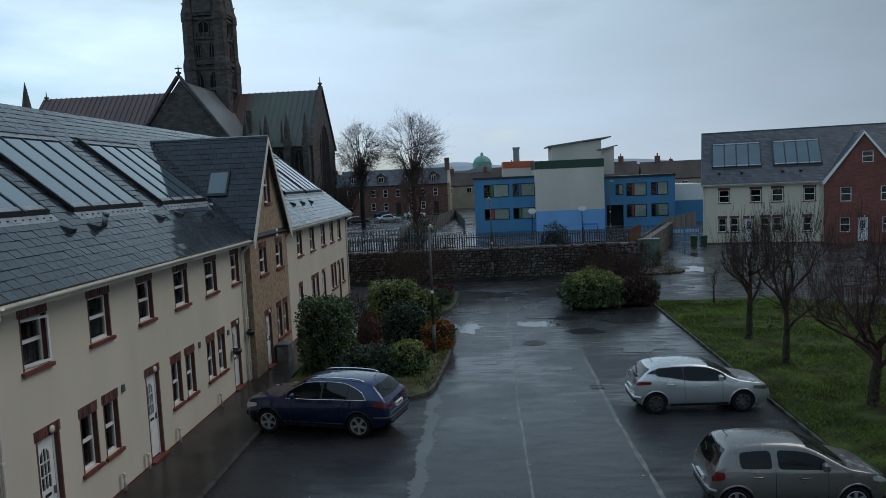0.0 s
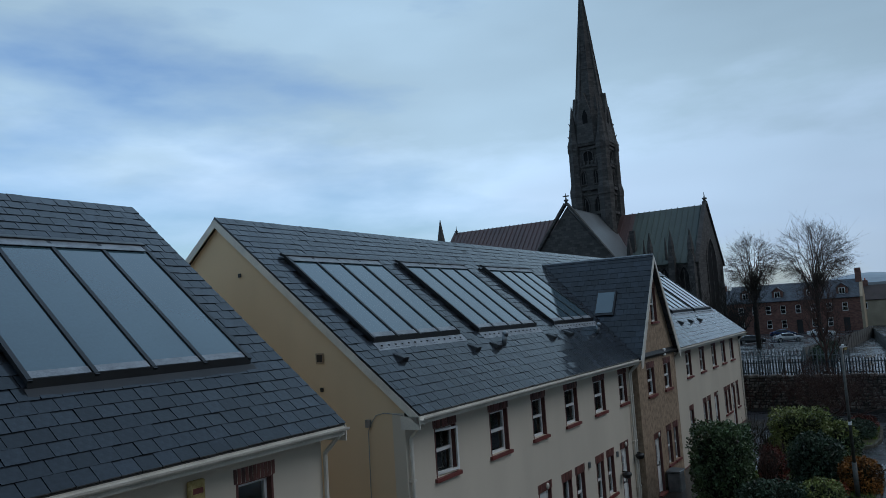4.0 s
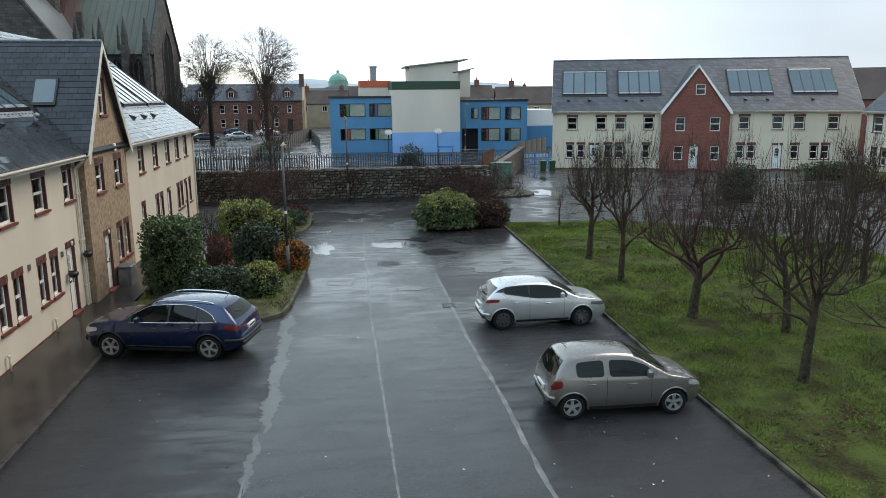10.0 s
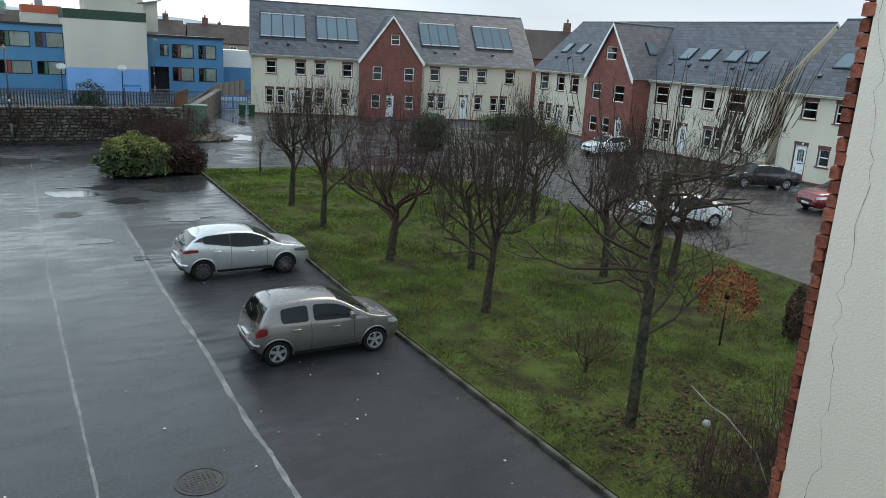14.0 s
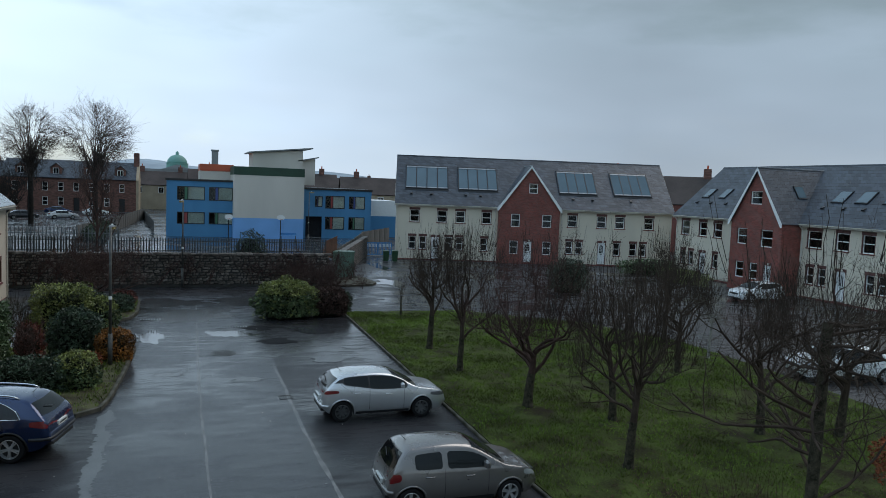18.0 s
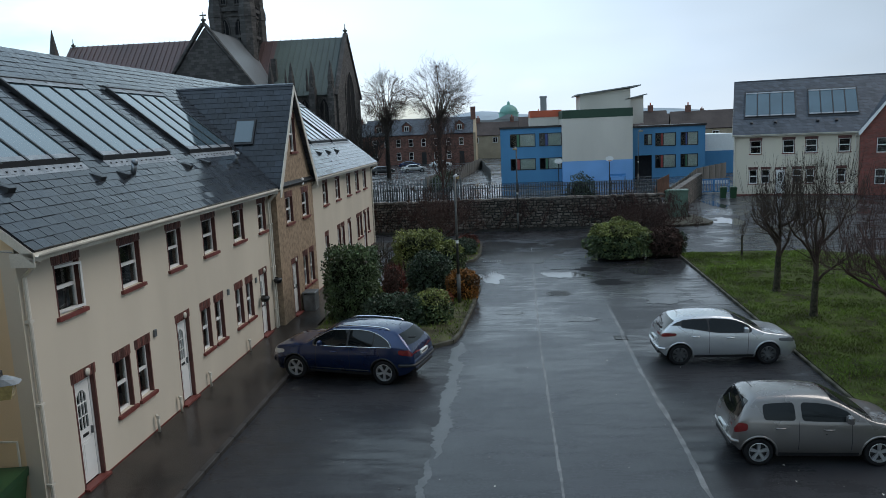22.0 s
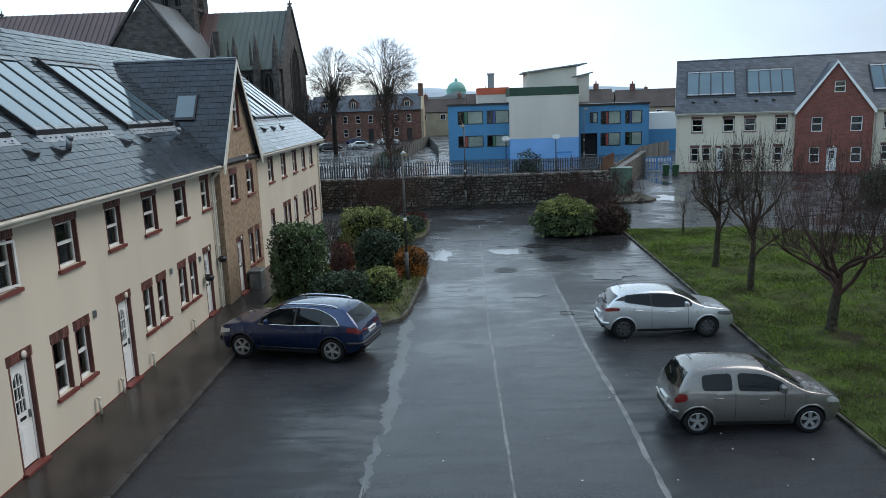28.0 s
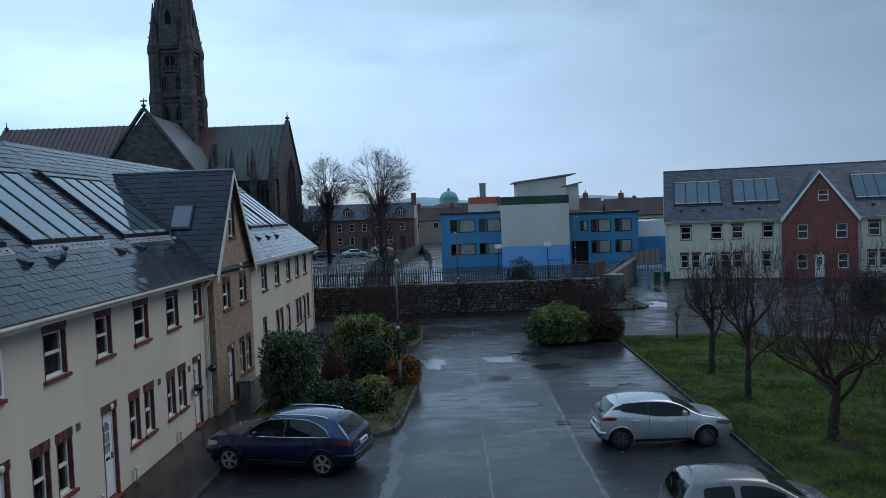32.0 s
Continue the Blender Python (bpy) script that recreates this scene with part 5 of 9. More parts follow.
finial(-23.4, CY, RZ + 0.2)
finial(CX, 95.1, RZ + 0.2, True)
finial(-65.5, CY, RZ + 0.2)
part("turret", MB().lathe([(0.9, 0), (0.9, 19.5), (0.05, 24.5)], 8, Matrix.Translation((-67.5, CY - 2, 0))), M_CHURCH, ch, "slim stone turret")
part("chimney", MB().box(-33.0, CY - 6.3, 14, -32.3, CY - 5.6, 18.2), M_CHURCH, ch)
for x in (-30.6, -27.6):
    part("roof_cross", MB().lathe([(0.22, 13.4), (0.16, 15.2), (0.04, 16.6)], 6, Matrix.Translation((x, CY - HW + 0.3, 0))), M_CHURCH, ch)

# ================= the building the view is from =================
own = MB().box(-14, -1.2, 0, 3.86, -0.5, 8.4)
solid("rear_wall", own, M_RENDER_WHITE, "pale rendered wall of the viewer's own block", "wall", kind="structure")

# ================= cars =================
M_TYRE = pbr("tyre_rubber", (0.014, 0.014, 0.015), 0.7, 0.8, 1.2, 6, 40, 0.2)
M_RIM = pbr("alloy_rim", (0.58, 0.59, 0.60), 0.32, 0.85, 1.05, 6, 30, 0.02, metal=0.7)
M_RIM_DARK = pbr("dark_alloy_rim", (0.16, 0.165, 0.17), 0.35, 0.7, 1.2, 6, 30, 0.02, metal=0.7)
M_HEAD_DARK = pbr("smoked_headlight", (0.10, 0.105, 0.11), 0.08, 0.8, 1.2, 5, 30, 0, spec=0.7)
M_CARGLASS = pbr("car_glass", (0.006, 0.008, 0.009), 0.04, 0.9, 1.1, 2, 20, 0, spec=0.4, rvar=0.01)
M_CARBLACK = pbr("black_plastic", (0.016, 0.016, 0.017), 0.5, 0.8, 1.2, 5, 40, 0.1)
M_TAIL = pbr("tail_light_red", (0.17, 0.008, 0.010), 0.12, 0.8, 1.1, 5, 30, 0, spec=0.6)
M_HEAD = pbr("headlight_clear", (0.55, 0.57, 0.58), 0.08, 0.85, 1.05, 5, 30, 0, spec=0.7, metal=0.3)
M_CHROME = pbr("chrome_trim", (0.7, 0.71, 0.72), 0.12, 0.95, 1.02, 3, 20, 0, metal=1.0, rvar=0.03)
M_PLATE = pbr("number_plate", (0.70, 0.70, 0.66), 0.4, 0.95, 1.02, 3, 20, 0)


def paint(name, col, metal=0.6):
    return pbr(name, col, 0.28, 0.9, 1.06, 1.2, 60, 0.0, metal=metal, coat=1.0, coat_rough=0.02, rvar=0.05)


def smooth_interp(x, xs, ys):
    """Cosine-eased interpolation through control points."""
    i = int(np.clip(np.searchsorted(xs, x) - 1, 0, len(xs) - 2))
    t = (x - xs[i]) / (xs[i + 1] - xs[i])
    n = len(xs)
    d = [0.0 if k in (0, n - 1) else (ys[k + 1] - ys[k - 1]) / (xs[k + 1] - xs[k - 1]) for k in (i, i + 1)]
    h = xs[i + 1] - xs[i]
    return ((2 * t**3 - 3 * t**2 + 1) * ys[i] + (t**3 - 2 * t**2 + t) * h * d[0] + (-2 * t**3 + 3 * t**2) * ys[i + 1] + (t**3 - t**2) * h * d[1])


def wheel(parent, x, y, r, side, spokes=6, rim_mat=None):
    w = new("wheel")
    w.parent = parent
    m = Matrix.Translation((x, y, r)) @ Matrix.Rotation(radians(90 * side), 4, "X")
    prof = [(r * 0.66, -0.10), (r * 0.93, -0.105), (r, -0.075), (r, 0.075), (r * 0.97, 0.098), (r * 0.88, 0.108), (r * 0.70, 0.102), (r * 0.66, 0.09)]
    part("tyre", MB().lathe(prof, 32, m, False), M_TYRE, w, smooth=True)
    rim = MB().lathe([(r * 0.60, -0.05), (r * 0.66, -0.02), (r * 0.665, 0.09), (r * 0.70, 0.104), (r * 0.66, 0.108), (r * 0.60, 0.03)], 32, m, False)
    rim.lathe([(0.005, 0.05), (r * 0.19, 0.05), (r * 0.16, 0.088), (0.005, 0.092)], 14, m)
    for k in range(spokes):
        rm = m @ Matrix.Rotation(2 * math.pi * k / spokes + 0.3, 4, "Z")
        for off in (-0.13, 0.13):
            q = rm @ Matrix.Rotation(off, 4, "Z")
            rim.add([(r * 0.10, -0.020, 0.088), (r * 0.10, 0.020, 0.088), (r * 0.68, 0.012, 0.096), (r * 0.68, -0.012, 0.096),
                     (r * 0.10, -0.026, 0.05), (r * 0.10, 0.026, 0.05), (r * 0.68, 0.017, 0.06), (r * 0.68, -0.017, 0.06)],
                    [(3, 2, 1, 0), (0, 1, 5, 4), (1, 2, 6, 5), (2, 3, 7, 6), (3, 0, 4, 7)], q)
    part("rim", rim, rim_mat or M_RIM, w, "grey alloy rim")
    part("brake_disc", MB().lathe([(r * 0.02, 0.0), (r * 0.63, 0.0), (r * 0.63, 0.02), (r * 0.02, 0.02)], 24, m), M_CARBLACK, w, "dark brake disc")


def car(name, m, p, label, mat, group="", rails=False, chrome=False, floating_roof=False, spokes=6, cladding=False):
    """p holds the side outline: curves along the car, x forward from the rear bumper."""
    L, W, wb, xr, r = p["L"], p["W"], p["wb"], p["rear_axle"], p["r"]
    c = thing(name, m, label, "car", group)
    hw, RA, PW = W / 2, r + 0.055, 2.3

    @functools.lru_cache(maxsize=None)
    def prof(x):
        zf = smooth_interp(x, *p["bottom"])
        zs = smooth_interp(x, *p["belt"])
        zt = max(zs + 0.03, smooth_interp(x, *p["top"]))
        wbk = hw * smooth_interp(x, *p["width"])
        g = zt - zs
        wr = wbk * (0.955 - 0.26 * min(1, max(0, g - 0.03) / 0.5))
        zsh = zs + max(0.004, g - 0.025 - 0.10 * min(1, g / 0.45))
        zb = zf
        for ax in (xr, xr + wb):
            if abs(x - ax) < RA:
                zb = max(zb, r + math.sqrt(RA * RA - (x - ax) ** 2))
        return zf, min(zb, zs - 0.06), zs, zt, wbk, wr, zsh

    def yside(x, z):
        zf, zb, zs, zt, wbk, wr, zsh = prof(x)
        if z <= zs:
            t = min(1, max(0, (z - zf) / (zs - zf)))
            return wbk * (0.90 + 0.10 * math.sin(math.pi / 2 * min(1, t / 0.5)) if t < 0.5 else 1.0 - 0.045 * ((t - 0.5) / 0.5) ** 2)
        if z <= zsh:
            return wbk * 0.955 + (wr - wbk * 0.955) * ((z - zs) / (zsh - zs)) ** 1.2
        a = min(1, (z - zsh) / (zt - zsh))
        return wr * max(0, 1 - a**PW) ** (1 / PW)

    def ztop(x, y):
        zf, zb, zs, zt, wbk, wr, zsh = prof(x)
        return zsh + (zt - zsh) * max(0, 1 - min(1, abs(y) / wr) ** PW) ** (1 / PW)

    xs = [0.5 * L * (1 - math.cos(math.pi * i / 70)) for i in range(71)]
    for ax in (xr, xr + wb):
        xs += [ax + RA * math.sin(math.radians(t)) * 0.9999 for t in range(-90, 91, 9)]
    xs = sorted(set(round(x, 4) for x in xs))
    xs = [x for i, x in enumerate(xs) if i == 0 or x - xs[i - 1] > 0.003]

    def ring(x):
        zf, zb, zs, zt, wbk, wr, zsh = prof(x)
        pts = [(0, zb), (yside(x, zb) * 0.8, zb)]
        pts += [(yside(x, zb + (zs - zb) * k / 11), zb + (zs - zb) * k / 11) for k in range(12)]
        pts += [(yside(x, zs + (zsh - zs) * k / 5), zs + (zsh - zs) * k / 5) for k in range(1, 6)]
        for a in (20, 40, 58, 74, 90):
            q = math.radians(a)
            pts.append((wr * max(0, math.cos(q)) ** (2 / PW), zsh + (zt - zsh) * math.sin(q) ** (2 / PW)))
        return pts

    R = [ring(x) for x in xs]
    n = len(R[0])
    body, under = MB(), MB()
    for i in range(len(xs) - 1):
        for k in range(n - 1):
            tgt = under if k < 2 else body
            for s in (1, -1):
                q = [(xs[i], -s * R[i][k][0], R[i][k][1]), (xs[i + 1], -s * R[i + 1][k][0], R[i + 1][k][1]),
                     (xs[i + 1], -s * R[i + 1][k + 1][0], R[i + 1][k + 1][1]), (xs[i], -s * R[i][k + 1][0], R[i][k + 1][1])]
                tgt.add(q if s == 1 else q[::-1], [(0, 1, 2, 3)])
    for i in (0, len(xs) - 1):
        ringp = [(xs[i], -y, z) for y, z in R[i]] + [(xs[i], y, z) for y, z in R[i][::-1][1:-1]]
        body.add(ringp, [tuple(range(len(ringp)))[:: -1 if i == 0 else 1]])
    for nm, mb, mt in (("body", body, mat), ("underbody", under, M_CARBLACK)):
        ob = part(nm, mb, mt, c, "black underbody and wheel wells" if nm == "underbody" else "")
        bmx = bmesh.new()
        bmx.from_mesh(ob.data)
        bmesh.ops.remove_doubles(bmx, verts=bmx.verts, dist=0.0006)
        bmesh.ops.recalc_face_normals(bmx, faces=bmx.faces)
        bmx.to_mesh(ob.data)
        bmx.free()
        ob.data.polygons.foreach_set("use_smooth", [True] * len(ob.data.polygons))
        ob.data.set_sharp_from_angle(angle=radians(42))

    def side_patch(nm, x0, x1, lo, hi, off, mt, lab="", rnd=0.0, nu=18, nv=5):
        """A panel lying on both flanks between two curves, with rounded ends."""
        for s in (1, -1):
            mb = MB()
            for i in range(nu + 1):
                x = x0 + (x1 - x0) * (0.5 - 0.5 * math.cos(math.pi * i / nu))
                a, b = lo(x), hi(x)
                d = min(x - x0, x1 - x)
                if rnd and d < rnd:
                    cut = rnd - math.sqrt(max(0, rnd * rnd - (rnd - d) ** 2))
                    a, b = a + cut, b - cut
                b = max(a, min(b, prof(x)[3] - 0.004))
                for j in range(nv + 1):
                    z = a + (b - a) * j / nv
                    mb.v.append((x, -s * (yside(x, z) + off), z))
            for i in range(nu):
                for j in range(nv):
                    o = i * (nv + 1) + j
                    f = (o, o + nv + 1, o + nv + 2, o + 1)
                    mb.f.append(f if s == 1 else f[::-1])
            part(nm, mb, mt, c, lab, True)

    def top_patch(nm, x0, x1, wide0, wide1, off, mt, lab="", nu=10, nv=12):
        """A screen lying over the top between x0 and x1, its half width given at both ends."""
        mb = MB()
        for i in range(nu + 1):
            x = x0 + (x1 - x0) * i / nu
            w = wide0 + (wide1 - wide0) * i / nu
            slope = (prof(min(L - 0.01, x + 0.02))[3] - prof(max(0.01, x - 0.02))[3]) / 0.04
            q = off / math.hypot(1, slope)
            for j in range(nv + 1):
                y = -w + 2 * w * j / nv
                bow = 0.05 * (1 - (y / w) ** 2) * (1 if x0 > L / 2 else -1) * (0.4 + 0.6 * i / nu if x0 > L / 2 else 1)
                xx = x + bow
                mb.v.append((xx - slope * q, y, ztop(xx, y) + q))
        for i in range(nu):
            for j in range(nv):
                o = i * (nv + 1) + j
                mb.f.append((o, o + nv + 1, o + nv + 2, o + 1))
        part(nm, mb, mt, c, lab, True)

    wsx0, wsx1 = p["windscreen"]
    rwx0, rwx1 = p["rear_screen"]
    rise = p.get("rise", 0.0)
    wins = p["side_windows"]
    a0, b0 = wins[0][0], wins[-1][1]
    lo = lambda x: prof(x)[2] + 0.025 + rise * max(0, 1 - (x - a0) / 1.0) ** 1.3
    hi = lambda x: prof(x)[6] + (-0.03 if p.get("framed") else 0.012) - p.get("taper", 0.0) * max(0.0, 1 - (x - a0) / 0.95) ** 2
    if not p.get("framed"):
        side_patch("window_surround", a0 - 0.05, b0 + 0.06, lambda x: lo(x) - 0.025, lambda x: hi(x) + 0.02, 0.003, M_CARBLACK, "black window surround", 0.10, 30)
    for a, b in wins:
        side_patch("side_window", a, b, lo, hi, 0.007, M_CARGLASS, "dark glass", 0.07)
    if floating_roof:
        side_patch("rear_pillar", 0.20, a0, lambda x: lo(a0) + 0.03, lambda x: min(hi(x), lo(a0) + 0.10 + 0.35 * (x - 0.20)), 0.004, M_CARBLACK, "black rear pillar")
    top_patch("windscreen", wsx0, wsx1, prof(wsx0)[5] * 0.90, prof(wsx1)[5] * 0.88, 0.006, M_CARGLASS, "dark glass windscreen")
    top_patch("rear_window", rwx0, rwx1, prof(rwx0)[5] * 0.86, prof(rwx1)[5] * 0.84, 0.006, M_CARGLASS, "dark glass tailgate window")
    tx, tz0, tz1 = p["tail"]
    side_patch("tail_light", 0.02, tx, lambda x: tz0 + (tz1 - tz0) * 0.35 * x / tx, lambda x: tz1, 0.010, M_TAIL, "red tail light", 0.05, 14, 4)
    hx, hz0, hz1 = p["head"]
    side_patch("headlight", hx, L - 0.05, lambda x: hz0 + (hz1 - hz0) * 0.5 * (L - x) / (L - hx), lambda x: hz1 - 0.05 * (x - hx), 0.008, M_HEAD_DARK if floating_roof else M_HEAD, "headlight", 0.05, 14, 4)
    for q in p["seams"]:
        side_patch("door_seam", q - 0.006, q + 0.006, lambda x: prof(q)[1] + 0.10, lambda x: prof(q)[2] + 0.01, 0.0025, M_CARBLACK, "", 0, 2, 10)
    sill0, sill1 = xr + RA + 0.04, xr + wb - RA - 0.04
    side_patch("side_sill", sill0, sill1, lambda x: prof(x)[0] + 0.01, lambda x: prof(x)[0] + 0.09, 0.012, M_CARBLACK, "dark lower sill", 0, 8, 2)
    side_patch("side_strip", sill0 + 0.02, sill1 - 0.02, lambda x: prof(x)[0] + 0.13, lambda x: prof(x)[0] + 0.165, 0.016, M_CHROME if chrome else mat, "slim rubbing strip", 0, 8, 2)
    for ax in (xr, xr + wb):
        for s in (1, -1):
            wheel(c, ax, -s * (hw - 0.125), r, s, spokes, M_RIM_DARK if floating_roof else None)
            pr = []
            for t in range(-8, 189, 7):
                x, z = ax + (RA + 0.005) * math.cos(math.radians(t)), r + (RA + 0.005) * math.sin(math.radians(t))
                pr.append((x, -s * (yside(x, z) - 0.004), z))
            part("wheel_arch", MB().pipe([q for q in pr if q[2] > prof(q[0])[0]], 0.024, 6), M_CARBLACK if cladding else mat, c, smooth=True)
    for s in (1, -1):
        mx = wsx1 - 0.52
        mz = prof(mx)[2] + 0.06
        yw = yside(mx, mz)
        part("wing_mirror", MB().rbox(mx - 0.05, -s * (yw + 0.11) - 0.09, mz - 0.02, mx + 0.08, -s * (yw + 0.11) + 0.09, mz + 0.13, 0.035), p.get("mirror_mat") or mat, c)
        for hx_ in p["doors"]:
            hz = prof(hx_)[2] - 0.14
            yh = yside(hx_, hz)
            part("door_handle", MB().pipe([(hx_ - 0.10, -s * yh, hz), (hx_ - 0.08, -s * (yh + 0.03), hz + 0.005), (hx_ + 0.08, -s * (yh + 0.03), hz + 0.005), (hx_ + 0.10, -s * yh, hz)], 0.017, 6), mat, c, smooth=True)
        if chrome:
            top_ = [(x, -s * (yside(x, hi(x)) + 0.006), hi(x) + 0.008) for x in np.linspace(a0 + 0.1, b0 - 0.02, 22)]
            bot = [(x, -s * (yside(x, lo(x)) + 0.008), lo(x) - 0.01) for x in np.linspace(b0 + 0.05, a0 - 0.05, 18)]
            part("window_trim", MB().pipe(bot + top_, 0.014, 5), M_CHROME, c, "bright chrome window line", True)
        if rails:
            x0_, x1_ = a0 + 0.1, wsx0 - 0.05
            pts = [(x, -s * prof(x)[5] * 0.86, ztop(x, prof(x)[5] * 0.86) + 0.05 * min(1, 6 * min(x - x0_ + 0.01, x1_ - x + 0.01))) for x in np.linspace(x0_, x1_, 14)]
            part("roof_rail", MB().pipe(pts, 0.022, 6), M_CHROME, c, "bright metal roof rail", True)
    bz = p["bumper_z"]
    path_ = [(x, -(yside(x, bz) + 0.004), bz) for x in np.linspace(xr - RA - 0.05, 0.02, 8)]
    path_ += [(-0.012, -hw * 0.6, bz), (-0.02, 0, bz), (-0.012, hw * 0.6, bz)] + [(x, -y, z) for x, y, z in path_[::-1]]
    part("bumper", MB().pipe(path_, 0.045, 8), M_CARBLACK if cladding else mat, c, "rear bumper ledge", True)
    part("bumper_valance", MB().rbox(-0.01, -hw * 0.72, p["bottom"][1][0] - 0.09, 0.2, hw * 0.72, p["bottom"][1][0] + 0.02, 0.03), M_CARBLACK, c, "black lower bumper")
    xp = next(x for x in np.linspace(0, 0.6, 61) if prof(x)[3] > p["plate"] + 0.09)
    part("rear_plate", MB().box(xp - 0.06, -0.26, p["plate"], xp + 0.05, 0.26, p["plate"] + 0.11), M_PLATE, c, "pale number plate")
    part("plate_bar", MB().box(xp - 0.064, -0.2, p["plate"] + 0.035, xp - 0.058, 0.2, p["plate"] + 0.075), M_CARBLACK, c, "dark bar")
    part("front_plate", MB().box(L - 0.05, -0.26, 0.42, L + 0.02, 0.26, 0.53), M_PLATE, c, "pale number plate")
    part("grille", MB().rbox(L - 0.06, -hw * 0.5, 0.56, L + 0.012, hw * 0.5, 0.68, 0.02), M_CARBLACK, c, "black grille")
    xa = rwx1 + 0.22
    part("aerial", MB().tube((xa, 0, prof(xa)[3] - 0.01), (xa - 0.16, 0, prof(xa)[3] + 0.16), 0.008, 0.004, 5), M_CARBLACK, c)
    xa, xb = rwx0 + 0.03, rwx0 + (rwx1 - rwx0) * 0.35
    part("rear_wiper", MB().pipe([(xa - 0.03, 0.02, ztop(xa, 0) + 0.02), (xb - 0.02, 0.34, ztop(xb, 0.34) + 0.03)], 0.01, 5), M_CARBLACK, c)
    for s in (0.12, -0.42):
        xw = wsx1 - 0.05
        part("wiper", MB().pipe([(xw, s, ztop(xw, s) + 0.03), (xw - 0.26, s + 0.40, ztop(xw - 0.26, s + 0.4) + 0.025)], 0.009, 5), M_CARBLACK, c)
    return c


SUV = dict(L=4.66, W=1.89, H=1.64, wb=2.87, rear_axle=0.93, r=0.36,
           bottom=((0, 0.25, 0.6, 4.2, 4.45, 4.66), (0.50, 0.34, 0.26, 0.26, 0.28, 0.42)),
           belt=((0, 0.08, 0.25, 1.0, 2.4, 3.3, 4.1, 4.5, 4.62, 4.66), (0.70, 0.94, 1.07, 1.08, 1.05, 1.05, 1.00, 0.92, 0.78, 0.62)),
           top=((0, 0.08, 0.20, 0.56, 0.9, 1.6, 2.3, 2.75, 3.42, 3.9, 4.4, 4.6, 4.66), (0.72, 0.98, 1.15, 1.50, 1.59, 1.635, 1.62, 1.55, 1.14, 1.09, 1.00, 0.86, 0.66)),
           width=((0, 0.15, 0.7, 2.3, 3.9, 4.4, 4.66), (0.84, 0.93, 1.0, 1.0, 0.98, 0.90, 0.72)),
           windscreen=(2.62, 3.42), rear_screen=(0.23, 0.53), side_windows=[(0.72, 1.22), (1.27, 2.04), (2.10, 3.16)], taper=0.24,
           tail=(0.46, 0.86, 1.05), head=(4.16, 0.70, 0.90), bumper_z=0.60, doors=(1.5, 2.5), seams=(1.1, 2.0, 3.1), plate=0.78)
HATCH = dict(L=4.0, W=1.74, H=1.455, wb=2.525, rear_axle=0.61, r=0.32,
             bottom=((0, 0.2, 0.5, 3.6, 3.85, 4.0), (0.42, 0.28, 0.22, 0.22, 0.24, 0.36)),
             belt=((0, 0.07, 0.22, 1.0, 1.9, 2.7, 3.4, 3.8, 3.96, 4.0), (0.62, 0.86, 1.00, 1.02, 0.96, 0.95, 0.86, 0.77, 0.62, 0.50)),
             top=((0, 0.07, 0.18, 0.50, 0.8, 1.4, 1.95, 2.3, 2.98, 3.4, 3.8, 3.95, 4.0), (0.64, 0.90, 1.06, 1.34, 1.42, 1.455, 1.43, 1.36, 1.00, 0.91, 0.82, 0.66, 0.52)),
             width=((0, 0.15, 0.6, 2.0, 3.3, 3.75, 4.0), (0.82, 0.93, 1.0, 1.0, 0.98, 0.88, 0.68)),
             windscreen=(2.2, 2.98), rear_screen=(0.18, 0.48), side_windows=[(0.66, 1.42), (1.47, 2.62)], rise=0.10,
             tail=(0.50, 0.86, 0.98), head=(3.42, 0.62, 0.79), bumper_z=0.50, doors=(1.05, 2.05), seams=(1.45, 2.55), plate=0.62)
SMALL = dict(L=3.64, W=1.66, H=1.5, wb=2.37, rear_axle=0.53, r=0.295,
             bottom=((0, 0.2, 0.5, 3.3, 3.5, 3.64), (0.42, 0.28, 0.21, 0.21, 0.24, 0.36)),
             belt=((0, 0.06, 0.18, 1.0, 1.9, 2.6, 3.2, 3.45, 3.6, 3.64), (0.58, 0.80, 0.94, 0.96, 0.93, 0.92, 0.84, 0.76, 0.62, 0.50)),
             top=((0, 0.06, 0.14, 0.38, 0.7, 1.3, 1.8, 2.1, 2.78, 3.1, 3.45, 3.6, 3.64), (0.60, 0.84, 1.0, 1.37, 1.44, 1.465, 1.44, 1.37, 0.98, 0.90, 0.79, 0.64, 0.52)),
             width=((0, 0.12, 0.5, 1.8, 3.0, 3.4, 3.64), (0.86, 0.94, 1.0, 1.0, 0.98, 0.88, 0.70)),
             windscreen=(2.0, 2.78), rear_screen=(0.155, 0.37), side_windows=[(0.62, 1.25), (1.38, 2.36)], framed=True,
             tail=(0.30, 0.70, 0.92), head=(3.24, 0.60, 0.80), bumper_z=0.52, doors=(0.95, 1.9), seams=(1.31, 2.35), plate=0.55)
